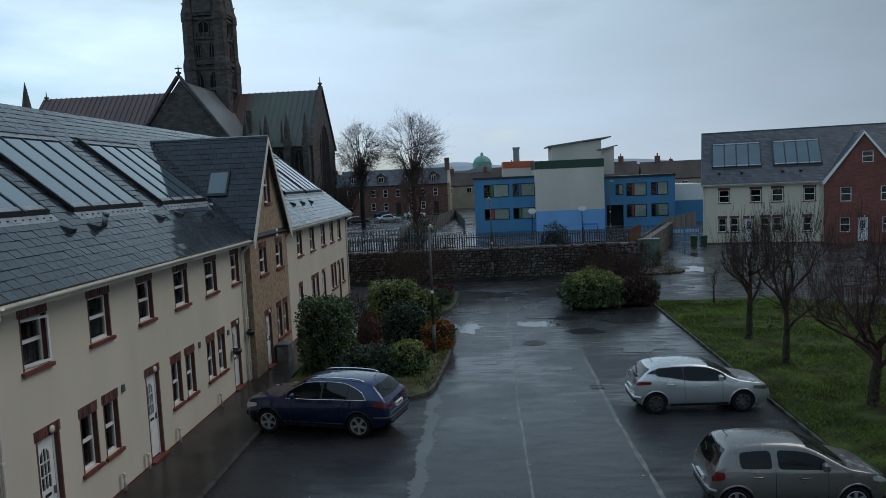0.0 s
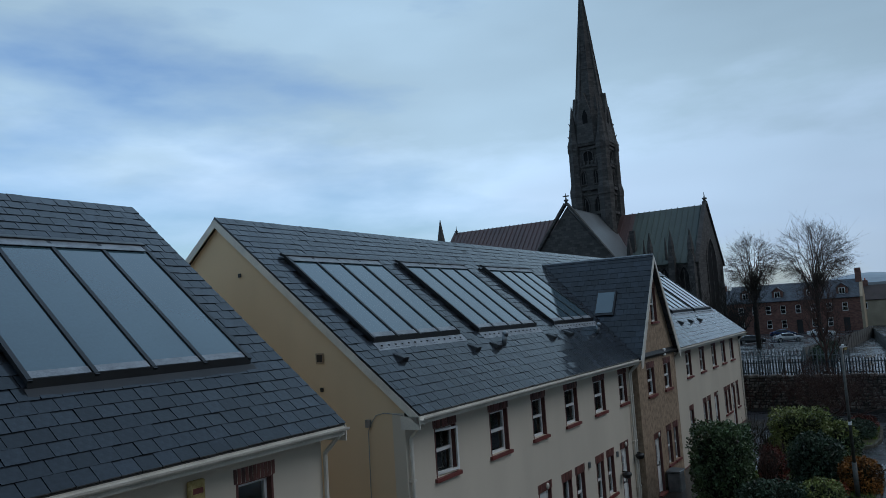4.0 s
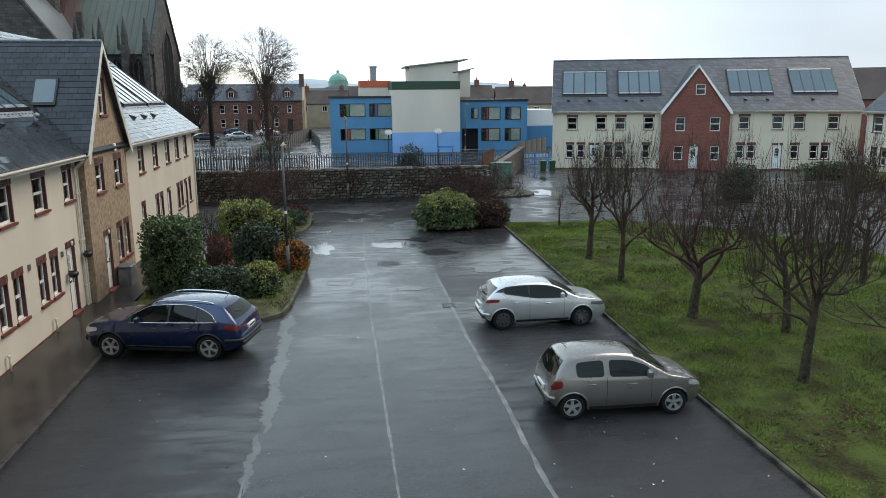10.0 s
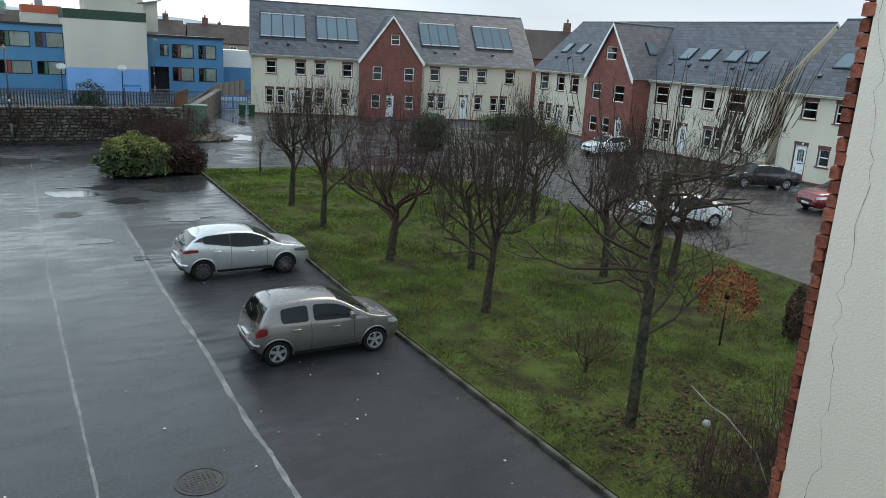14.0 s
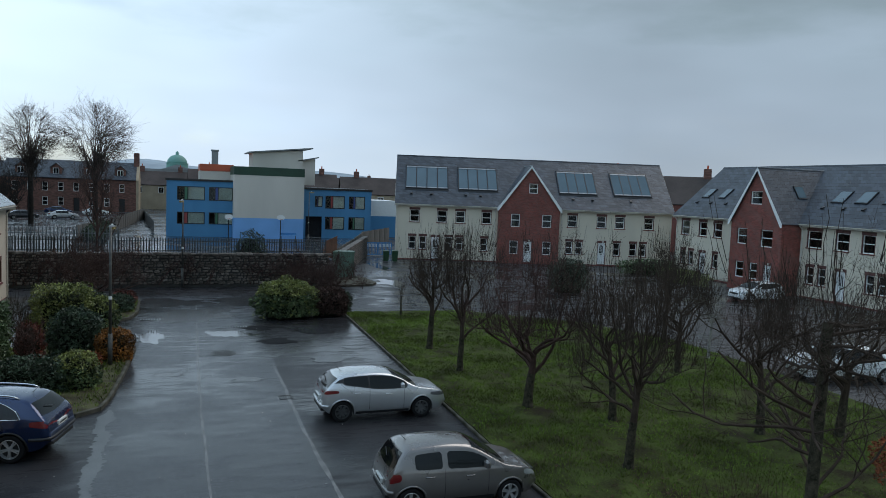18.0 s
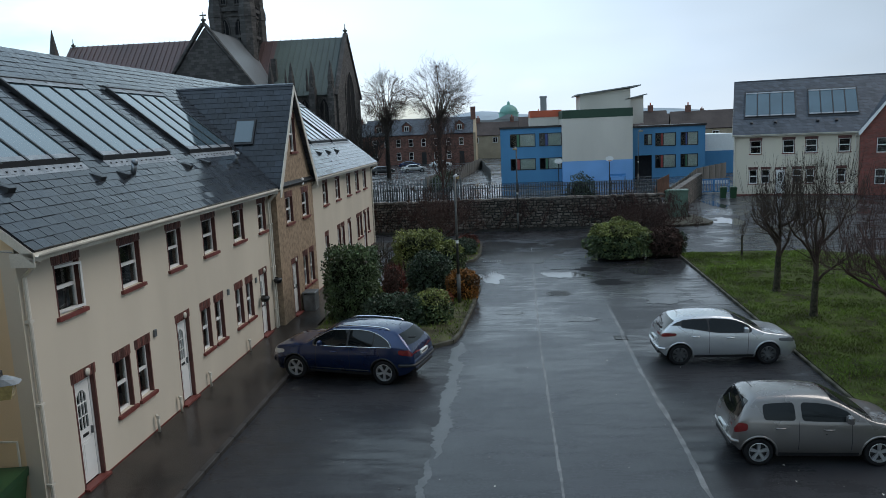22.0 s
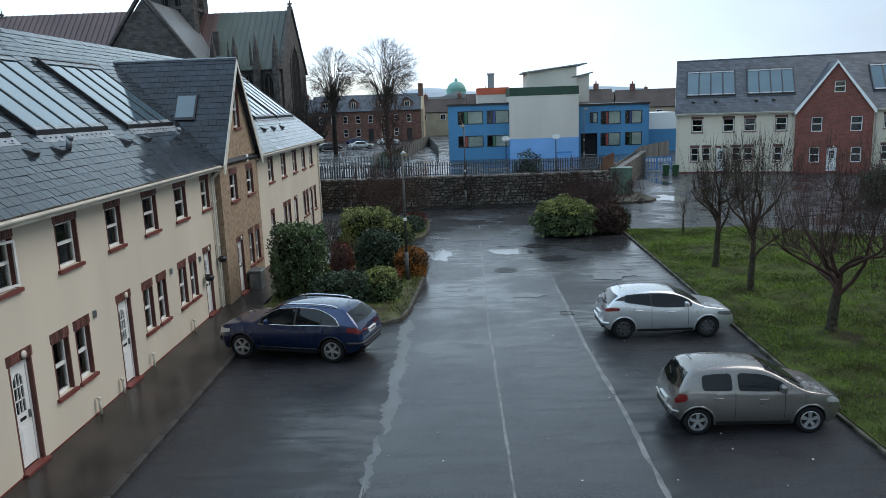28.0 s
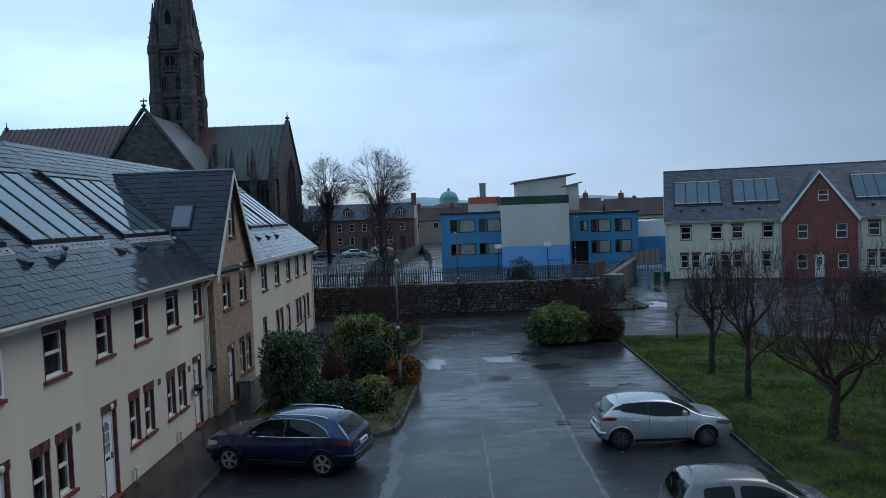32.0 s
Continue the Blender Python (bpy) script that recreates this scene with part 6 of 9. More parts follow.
SALOON = dict(L=4.55, W=1.8, H=1.45, wb=2.65, rear_axle=0.95, r=0.32,
              bottom=((0, 0.2, 0.5, 4.1, 4.35, 4.55), (0.42, 0.28, 0.22, 0.22, 0.24, 0.36)),
              belt=((0, 0.2, 1.0, 2.4, 3.2, 4.0, 4.4, 4.55), (0.90, 0.98, 0.98, 0.94, 0.93, 0.86, 0.74, 0.58)),
              top=((0, 0.12, 0.55, 1.35, 2.0, 2.5, 2.8, 3.5, 3.95, 4.35, 4.55), (0.94, 1.01, 1.06, 1.38, 1.44, 1.43, 1.37, 0.99, 0.91, 0.80, 0.62)),
              width=((0, 0.15, 0.6, 2.2, 3.8, 4.25, 4.55), (0.84, 0.93, 1.0, 1.0, 0.98, 0.88, 0.70)),
              windscreen=(2.72, 3.5), rear_screen=(0.62, 1.32), side_windows=[(1.15, 1.9), (2.0, 3.05)],
              tail=(0.32, 0.76, 0.93), head=(4.10, 0.62, 0.79), bumper_z=0.52, doors=(1.5, 2.5), seams=(1.95, 3.05), plate=0.6)


def parked(x, y, heading, p, side):
    """The pose of a car whose near rear wheel touches the ground at x, y; side: +1 when that is its right side."""
    h = radians(heading)
    fx, fy = math.cos(h), math.sin(h)
    rx, ry = fy, -fx
    ox = x - fx * p["rear_axle"] - rx * side * (p["W"] / 2 - 0.06)
    oy = y - fy * p["rear_axle"] - ry * side * (p["W"] / 2 - 0.06)
    return pose(ox, oy, 0, 0, 0, heading)


car("car", parked(-3.74, 20.45, 166.5, SUV, -1), SUV, "dark metallic blue estate car with chrome roof rails", paint("blue_paint", (0.001, 0.017, 0.076)), "parked cars", rails=True, chrome=True, cladding=True, spokes=5)
car("car", parked(4.9, 21.86, 0, HATCH, 1), HATCH, "silver hatchback with black pillars parked at the lawn", paint("silver_paint", (0.60, 0.61, 0.62)), "parked cars", floating_roof=True, spokes=8)
car("car", parked(5.01, 15.17, -1.4, SMALL, 1), SMALL, "grey-beige small hatchback parked at the lawn", paint("grey_beige_paint", (0.215, 0.200, 0.190)), "parked cars", spokes=5)
car("car", pose(-7.1, 8.85, 0, 0, 0, 3), SUV, "white car parked below the window", paint("white_paint", (0.72, 0.72, 0.71), 0.0), "parked cars", rails=True)
car("car", pose(28.4, 22.5, 0, 0, 0, 167), SALOON, "white saloon parked on the far lane", paint("white_paint", (0.72, 0.72, 0.71), 0.0), "parked cars")
car("car", pose(41.9, 28.2, 0, 0, 0, 154), SALOON, "dark grey saloon parked by the terrace", paint("dark_grey_paint", (0.03, 0.033, 0.037)), "parked cars")
car("car", pose(40.2, 22.0, 0, 0, 0, 165), SUV, "dark red car parked by the terrace", paint("red_paint", (0.20, 0.012, 0.018)), "parked cars")
car("car", pose(41.6, 42.6, 0, 0, 0, 180), HATCH, "white hatchback in front of the brick gable", paint("white_paint", (0.72, 0.72, 0.71), 0.0), "parked cars")
for i, (x, y, hd, mt) in enumerate(((-24.5, 131, 20, "dark_grey_paint"), (-19.2, 134, 15, "silver_paint"), (-15.5, 148, 0, "white_paint"), (-22, 150, 5, "blue_paint"))):
    car("car", pose(x, y, 0, 0, 0, hd), SALOON, "car parked in the yard beyond the boundary wall", MATS[mt], "cars beyond the wall")

# ================= trees and shrubs =================
M_BARK = pbr("bare_bark", (0.058, 0.049, 0.034), 0.85, 0.35, 1.5, 7, 40, 1.0, hue=(0.036, 0.040, 0.019))
M_BARK_RED = pbr("reddish_twigs", (0.068, 0.041, 0.034), 0.85, 0.6, 1.3, 4, 40, 0.4)
M_BARK_DARK = pbr("dark_bark", (0.030, 0.027, 0.024), 0.9, 0.6, 1.3, 4, 40, 0.5)
M_BIRCH = pbr("pale_birch_bark", (0.30, 0.28, 0.25), 0.8, 0.5, 1.2, 5, 30, 0.4)


M_TWIG = pbr("brown_twigs", (0.056, 0.040, 0.030), 0.9, 0.6, 1.3, 3, 30, 0)


def thin_tube(V, F, p, q, r0, r1, n=3):
    d = q - p
    L = d.length
    if L < 1e-5:
        return
    d /= L
    u = d.orthogonal().normalized()
    w = d.cross(u)
    o = len(V)
    for c, r in ((p, r0), (q, r1)):
        for k in range(n):
            a = 2 * math.pi * k / n
            V.append(c + u * (math.cos(a) * r) + w * (math.sin(a) * r))
    for i in range(n):
        F.append((o + i, o + (i + 1) % n, o + (i + 1) % n + n, o + i + n))


def grow(V, F, p, d, length, r, depth, rng, up=0.12, kids=(3, 5), wander=0.22, shrink=0.62, shoots=0.0, rmin=0.0035):
    """One limb: bends as it goes, bears side limbs and upright shoots."""
    segs = 5 if depth > 1 else 3
    n = 6 if depth > 2 else 4 if depth > 1 else 3
    pts = [p.copy()]
    q, dd = p.copy(), d.normalized()
    for i in range(segs):
        dd = (dd + Vector((rng.uniform(-1, 1), rng.uniform(-1, 1), rng.uniform(-1, 1))) * wander + Vector((0, 0, up))).normalized()
        q = q + dd * (length / segs)
        r0, r1 = r * (1 - 0.6 * i / segs), r * (1 - 0.6 * (i + 1) / segs)
        thin_tube(V, F, pts[-1], q, r0, r1, n)
        pts.append(q.copy())
    if depth == 0:
        return
    for k in range(rng.randint(*kids)):
        t = rng.uniform(0.3, 1.0)
        i = min(segs - 1, int(t * segs))
        at = pts[i].lerp(pts[i + 1], t * segs - i if i < segs else 1)
        ax = Vector((rng.uniform(-1, 1), rng.uniform(-1, 1), rng.uniform(-0.3, 1))).normalized()
        nd = (dd * rng.uniform(0.35, 0.9) + ax * 0.95).normalized()
        grow(V, F, at, nd, length * shrink * rng.uniform(0.7, 1.15), max(rmin, r * 0.48 * (1 - 0.4 * t)), depth - 1, rng, up, kids, wander, shrink, shoots, rmin)
    if shoots and depth <= 2:
        for k in range(int(shoots)):
            i = rng.randrange(segs)
            at = pts[i].lerp(pts[i + 1], rng.random())
            nd = Vector((rng.uniform(-0.35, 0.35), rng.uniform(-0.35, 0.35), 1))
            grow(V, F, at, nd, rng.uniform(0.4, 1.0), max(0.0042, rmin), 0, rng, 0.1, kids, 0.1)


def bare_tree(x, y, height, spread, seed, label, mat=None, trunk=1.1, r=0.13, limbs=5, depth=3, shoots=4, z=0.09, group="bare trees on the lawn", up=0.10, kids=(3, 5), lean=0.0, leader=False, rmin=0.0035, core=0.0, spray=0):
    rng = random.Random(seed)
    t = thing("tree", pose(x, y, z), label, "tree", group)
    V, F = [], []
    p = Vector((0, 0, -0.05))
    d = Vector((lean, rng.uniform(-0.01, 0.01), 1)).normalized()
    thin_tube(V, F, p, p + d * 0.18, r * 1.5, r * 1.1, 9)
    a = p + d * 0.18
    for i in range(4):
        d = (d + Vector((rng.uniform(-1, 1), rng.uniform(-1, 1), 0)) * (0.008 if leader else 0.05)).normalized()
        b = a + d * ((trunk - 0.13) / 4)
        thin_tube(V, F, a, b, r * (1.1 - 0.06 * i), r * (1.04 - 0.06 * i), 9)
        a = b
    mb = MB()
    mb.v, mb.f = [tuple(q) for q in V], F
    part("trunk", mb, mat if mat in (M_BIRCH, M_BARK_DARK) else M_BARK, t, smooth=True)
    V, F = [], []
    tip = a + d * core + Vector((rng.uniform(-.1, .1), rng.uniform(-.1, .1), 0))
    if core:
        thin_tube(V, F, a, a.lerp(tip, 0.5), r * 0.82, r * 0.62, 8)
        thin_tube(V, F, a.lerp(tip, 0.5), tip, r * 0.62, r * 0.42, 8)
    for k in range(limbs):
        ang = 2 * math.pi * (k + rng.uniform(-0.3, 0.3)) / limbs
        out = spread * rng.uniform(0.9, 1.5)
        rise = (height - trunk) * rng.uniform(0.20, 0.72)
        nd = Vector((math.cos(ang) * out, math.sin(ang) * out, rise))
        root = a - d * rng.uniform(0, 0.25) if not leader else Vector((0, 0, 0)).lerp(a, 0.38 + 0.62 * k / (limbs - 1))
        if core:
            root = (a - d * 0.1).lerp(tip, k / (limbs - 1))
            nd = nd * (1.05 - 0.35 * k / limbs)
        if leader:
            nd = nd * (0.55 + 0.45 * math.sin(math.pi * min(1, (k + 4) / limbs)))
        grow(V, F, root, nd, nd.length * 0.78, r * (0.36 if leader else 0.44), depth, rng, up, kids, 0.34, 0.60, shoots, rmin)
    if spray:
        seats = [q for q in V if q.z > trunk + 0.3 * (height - trunk)]
        for q in rng.sample(seats, min(spray, len(seats))):
            p, lean_out = q.copy(), Vector((q.x, q.y, 0)) * 0.16
            tall = rng.uniform(0.5, 1.5) * min(1.0, max(0.25, (height + 0.5 - q.z) / 1.6))
            for i in range(3):
                e = p + (Vector((rng.uniform(-.13, .13), rng.uniform(-.13, .13), 1.0)) + lean_out).normalized() * tall / 3
                thin_tube(V, F, p, e, 0.0085 - 0.0018 * i, 0.0067 - 0.0018 * i, 3)
                p = e
    mb = MB()
    mb.v, mb.f = [tuple(q) for q in V], F
    part("crown", mb, mat or M_TWIG, t, "leafless branches and upright twigs")
    return t


for i, (x, y, h, s, tk, r) in enumerate(((10.79, 30.97, 5.4, 1.4, 1.5, 0.14), (10.69, 26.92, 5.7, 1.5, 1.3, 0.13), (13.22, 19.97, 6.0, 1.7, 1.3, 0.13),
                                         (11.33, 16.22, 6.0, 1.65, 1.25, 0.13), (17.03, 17.71, 5.6, 1.9, 1.3, 0.14), (19.39, 16.92, 5.8, 2.3, 1.2, 0.15), (23.24, 30.97, 5.2, 1.6, 1.4, 0.13), (19.5, 25.0, 4.8, 1.5, 1.3, 0.12))):
    bare_tree(x, y, h, s, 40 + i, "leafless fruit tree with upright twigs on the lawn", trunk=tk, r=r * 0.92, limbs=9, kids=(3, 4), depth=4, shoots=1, up=0.04, core=1.2, rmin=0.0045, spray=150)
bare_tree(11.17, 21.88, 5.7, 2.2, 71, "dark reddish leafless tree with wide crown on the lawn", M_BARK_RED, trunk=1.15, r=0.15, limbs=9, kids=(3, 5), depth=4, shoots=1, up=0.03, core=0.8, rmin=0.0045, spray=170)
bare_tree(10.41, 9.55, 7.0, 2.4, 83, "tall leafless tree close to the lawn's kerb", trunk=5.1, r=0.105, limbs=16, kids=(3, 4), depth=4, shoots=0, up=0.03, leader=True, spray=120)
bare_tree(11.98, 39.54, 2.6, 0.5, 12, "slender sapling at the lawn's far edge", trunk=1.0, r=0.05, limbs=5, depth=2, shoots=2)
bare_tree(22.66, 26.96, 4.5, 0.8, 13, "slender pale birch on the lawn", M_BIRCH, trunk=1.8, r=0.06, limbs=5, depth=2, shoots=2)
bare_tree(11.27, 11.92, 2.0, 0.9, 14, "low leafless shrub on the lawn", M_BARK_RED, trunk=0.35, r=0.035, limbs=7, depth=2, shoots=1)
bare_tree(-4.9, 54.4, 9.5, 1.5, 21, "reddish leafless tree behind the boundary wall", M_BARK_RED, trunk=2.4, r=0.12, limbs=10, depth=3, shoots=3, kids=(3, 4), z=0, group="bare trees beyond the wall", rmin=0.009, up=0.16, core=2.4)
bare_tree(-22.5, 92, 12.0, 4.0, 31, "dark leafless tree before the church", M_BARK_DARK, trunk=3.0, r=0.22, limbs=11, depth=3, shoots=3, kids=(4, 6), z=0, group="bare trees beyond the wall", rmin=0.016, up=0.12)
bare_tree(-17.8, 95, 11.0, 3.4, 32, "dark leafless tree before the church", M_BARK_DARK, trunk=2.5, r=0.20, limbs=11, depth=3, shoots=3, kids=(4, 6), z=0, group="bare trees beyond the wall", rmin=0.016, up=0.12)
bare_tree(-3.9, 44.6, 3.3, 2.3, 22, "spreading reddish leafless tree in the far bed", M_BARK_RED, trunk=0.9, r=0.09, limbs=11, depth=3, shoots=1, kids=(4, 6), z=0.1, group="bare shrubs", up=0.0, rmin=0.010)
bare_tree(8.6, 50.6, 2.7, 2.2, 23, "low spreading reddish bare shrub at the boundary wall", M_BARK_RED, trunk=0.4, r=0.07, limbs=11, depth=3, shoots=1, kids=(4, 6), z=0, group="bare shrubs", up=0.0, rmin=0.011)
bare_tree(10.9, 51.6, 1.9, 1.6, 27, "low tangled reddish bare shrub beside the cabinet", M_BARK_RED, trunk=0.3, r=0.05, limbs=10, depth=3, shoots=1, kids=(4, 6), z=0, group="bare shrubs", up=0.0, rmin=0.011)
bare_tree(-4.95, 29.4, 2.7, 0.8, 24, "bare many-stemmed shrub in the planted bed", M_BARK_RED, trunk=0.3, r=0.075, limbs=10, depth=2, kids=(3, 4), shoots=1, z=0.1, group="bare shrubs", up=0.14, rmin=0.009)
bare_tree(-6.3, 36.5, 1.9, 0.9, 25, "bare many-stemmed shrub by the terrace", M_BARK, trunk=0.3, r=0.05, limbs=9, depth=2, shoots=2, z=0, group="bare shrubs", up=0.16, rmin=0.009)
bare_tree(10.9, 5.7, 1.5, 1.7, 26, "tangled bare shrub below the window", M_BARK_RED, trunk=0.3, r=0.05, limbs=12, depth=4, shoots=1, kids=(3, 5), group="bare shrubs", up=-0.09, rmin=0.006)
bare_tree(9.4, 6.4, 1.1, 1.1, 28, "tangled bare shrub at the lawn's kerb", M_BARK_DARK, trunk=0.3, r=0.04, limbs=11, depth=3, shoots=0, group="bare shrubs", up=-0.08, rmin=0.006)
bare_tree(-8.1, 8.5, 4.0, 0.7, 29, "thin young bare tree beside the terrace", M_BARK_DARK, trunk=1.0, r=0.03, limbs=5, depth=2, shoots=2, z=0.1, group="bare shrubs", up=0.15)


# grey twigs of the far pollards, lightened with distance haze in the colour
M_TWIG_GREY = pbr("haze_grey_twigs", (0.070, 0.058, 0.050), 0.9, 0.7, 1.2, 4, 40, 0)


def pollard(x, y, top, spread, seed, low=5.5):
    rng = random.Random(seed)
    t = thing("tree", pose(x, y, 0), "large pollarded bare tree with dense upright twigs", "tree", "pollarded trees")
    V, F = [], []
    for i in range(4):
        thin_tube(V, F, Vector((0, 0, low * i / 4)), Vector((0, 0, low * (i + 1) / 4)), 0.38 - 0.03 * i, 0.35 - 0.03 * i, 9)
    mb = MB()
    mb.v, mb.f = [tuple(q) for q in V], F
    part("trunk", mb, M_BARK_DARK, t, smooth=True)
    V, F = [], []
    hz = (top - low) / 2
    c = Vector((0, 0, low + hz))
    for k in range(70):
        ang, el = rng.uniform(0, 2 * math.pi), math.asin(rng.uniform(-0.5, 1.0))
        d = Vector((math.cos(ang) * math.cos(el) * spread, math.sin(ang) * math.cos(el) * spread, math.sin(el) * hz))
        root, goal = Vector((0, 0, low - rng.uniform(-0.4, 3.0))), c + d * 0.66
        p = root
        for i in range(4):
            q = root.lerp(goal, (i + 1) / 4) + Vector((rng.uniform(-.3, .3), rng.uniform(-.3, .3), rng.uniform(-.2, .3)))
            thin_tube(V, F, p, q, 0.075 - 0.015 * i, 0.060 - 0.015 * i, 5)
            p = q
            for j in range(4 if i > 1 else 1):
                away = Vector(((p.x - c.x) / spread, (p.y - c.y) / spread, (p.z - c.z) / hz))
                nd = (away.normalized() + Vector((rng.uniform(-.6, .6), rng.uniform(-.6, .6), rng.uniform(-.45, .6)))).normalized()
                left = max(0.35, 1.02 - away.length)
                grow(V, F, p, nd, left * spread * rng.uniform(0.7, 1.25), 0.018, 1, rng, 0.03, (4, 6), 0.12, 0.62, 0.0, 0.011)
    mb = MB()
    mb.v, mb.f = [tuple(q) for q in V], F
    part("crown", mb, M_TWIG_GREY, t, "dense leafless twigs")


pollard(-19.3, 120, 16.7, 3.8, 5, 8.4)
pollard(-10.9, 120, 17.5, 5.2, 6, 8.2)


def leaf_mat(name, col, col2, gloss=0.4):
    return pbr(name, col, gloss, 0.55, 1.4, 2.0, 20, 0.1, island=True, hue=col2, spec=0.25)


M_LEAF = leaf_mat("hedge_leaf", (0.088, 0.125, 0.056), (0.050, 0.074, 0.034))
M_LEAF_DARK = leaf_mat("dark_leaf", (0.052, 0.076, 0.046), (0.034, 0.050, 0.032))
M_LEAF_YG = leaf_mat("yellow_green_leaf", (0.20, 0.215, 0.065), (0.10, 0.125, 0.04))
M_LEAF_RED = leaf_mat("red_leaf", (0.165, 0.050, 0.034), (0.09, 0.028, 0.022))
M_LEAF_ORANGE = leaf_mat("orange_leaf", (0.22, 0.085, 0.015), (0.10, 0.05, 0.015), 0.6)
M_LEAF_COPPER = leaf_mat("copper_leaf", (0.25, 0.075, 0.035), (0.13, 0.04, 0.025), 0.7)
# fill for shrub cores, inner shade painted as near-black
M_SHADEFILL = pbr("shrub_inner_shade", (0.012, 0.015, 0.008), 0.95, 0.6, 1.3, 3, 20, 0.3)


def shrub(x, y, rx, ry, h, mat, label, n=3500, leaf=0.055, seed=1, boxy=0.0, base=0.08, category="shrub", z0=0.0, group="shrubs in the beds", core=0.72, mat2=None):
    """A crown of many small leaves over an uneven core; boxy turns the dome into a clipped block."""
    rng = np.random.default_rng(seed)
    t = thing("shrub", pose(x, y, base), label, category, group)
    u = rng.uniform(0, 2 * math.pi, n)
    v = np.arccos(rng.uniform(-0.96 if z0 == 0 else -0.55, 1, n))
    dirs = np.stack([np.cos(u) * np.sin(v), np.sin(u) * np.sin(v), np.cos(v)], 1)
    if boxy:
        k = np.max(np.abs(dirs), axis=1, keepdims=True)
        dirs = dirs * (1 - boxy) + dirs / k * boxy
    flat = np.maximum(0.02, np.hypot(dirs[:, 0], dirs[:, 1]))
    skirt = np.where((dirs[:, 2] < 0) & (flat < 1) & (z0 == 0), (0.84 + 0.16 * flat) / flat, 1.0)
    dirs[:, 0] *= skirt
    dirs[:, 1] *= skirt
    lump = np.array([noise.noise(Vector(d * 2.2) + Vector((seed * 3.1, 0, 0))) for d in dirs])
    lump2 = np.array([noise.noise(Vector(d * 5.5) + Vector((0, seed * 1.7, 0))) for d in dirs])
    rad = (1.0 + 0.20 * lump + 0.14 * lump2) * (1 - 0.30 * rng.random(n) ** 2.2)
    hz = h / 2
    c = np.stack([dirs[:, 0] * rx * rad, dirs[:, 1] * ry * rad, z0 + hz + dirs[:, 2] * hz * rad], 1)
    c[:, 2] = np.maximum(c[:, 2], 0.0)
    a = rng.normal(size=(n, 3)) + dirs * 0.6
    a /= np.linalg.norm(a, axis=1, keepdims=True)
    b = np.cross(a, rng.normal(size=(n, 3)))
    b /= np.linalg.norm(b, axis=1, keepdims=True)
    s = leaf * rng.uniform(0.6, 1.4, (n, 1))
    V = np.stack([c - a * s, c + b * s * 0.5 - a * s * 0.1, c + a * s, c - b * s * 0.5 - a * s * 0.1], 1).reshape(-1, 3)
    F = [(4 * i, 4 * i + 1, 4 * i + 2, 4 * i + 3) for i in range(n)]
    me = bpy.data.meshes.new("foliage")
    me.from_pydata(V.tolist(), [], F)
    me.materials.append(mat)
    if mat2:
        me.materials.append(mat2)
        mi = ((c[:, 2] > z0 + h * 0.62) | (rng.random(n) < 0.15)).astype(int)
        me.polygons.foreach_set("material_index", mi.tolist())
    ob = new("foliage", me)
    ob.parent = t
    # near-black core: the shade among the inner twigs is put into its colour
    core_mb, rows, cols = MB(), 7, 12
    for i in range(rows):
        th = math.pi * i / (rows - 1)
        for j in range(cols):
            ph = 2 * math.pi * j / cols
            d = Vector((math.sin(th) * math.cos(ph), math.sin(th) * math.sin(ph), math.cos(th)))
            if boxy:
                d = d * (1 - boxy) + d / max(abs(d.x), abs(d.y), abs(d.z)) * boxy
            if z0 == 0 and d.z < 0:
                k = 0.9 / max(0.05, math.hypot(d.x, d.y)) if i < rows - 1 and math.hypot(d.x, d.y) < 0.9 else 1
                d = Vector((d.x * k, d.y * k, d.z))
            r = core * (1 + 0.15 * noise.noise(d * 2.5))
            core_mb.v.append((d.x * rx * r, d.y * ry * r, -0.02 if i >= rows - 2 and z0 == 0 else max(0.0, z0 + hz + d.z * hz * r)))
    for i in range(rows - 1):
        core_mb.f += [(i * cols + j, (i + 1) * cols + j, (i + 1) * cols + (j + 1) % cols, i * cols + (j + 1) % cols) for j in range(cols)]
    part("twig_core", core_mb, M_SHADEFILL, t)
    return t


shrub(-6.2, 28.1, 0.98, 0.95, 2.75, M_LEAF, "tall clipped dense green hedge block", 11000, 0.06, 2, 0.8)
shrub(-5.0, 31.0, 0.5, 0.45, 1.6, M_LEAF_RED, "dark red leafy shrub beside the hedge", 1800, 0.05, 3)
shrub(-4.35, 27.0, 1.25, 0.75, 1.15, M_LEAF_DARK, "low dark green spreading hedge", 5000, 0.05, 4, 0.2)
shrub(-3.0, 27.2, 0.75, 0.7, 1.25, M_LEAF, "yellow-green rounded shrub behind the kerb", 3600, 0.05, 5, 0.1, mat2=M_LEAF_YG)
shrub(-3.6, 32.0, 0.95, 0.85, 2.0, M_LEAF_DARK, "dark green rounded evergreen shrub", 5000, 0.06, 6)
shrub(-2.1, 31.2, 0.72, 0.72, 1.25, M_LEAF_ORANGE, "orange-brown rounded shrub at the kerb", 3200, 0.05, 7)
shrub(-2.95, 30.0, 0.5, 0.45, 0.6, M_LEAF_COPPER, "low rusty brown shrub in the bed", 900, 0.05, 8)
shrub(-4.6, 36.6, 1.15, 0.9, 2.2, M_LEAF_YG, "flat-topped clipped hedge with yellow top", 7500, 0.06, 9, 0.85, mat2=M_LEAF_YG)
shrub(-3.1, 36.9, 0.8, 0.75, 1.7, M_LEAF, "loose yellow-green shrub beside the hedge", 2600, 0.06, 10, mat2=M_LEAF_YG)
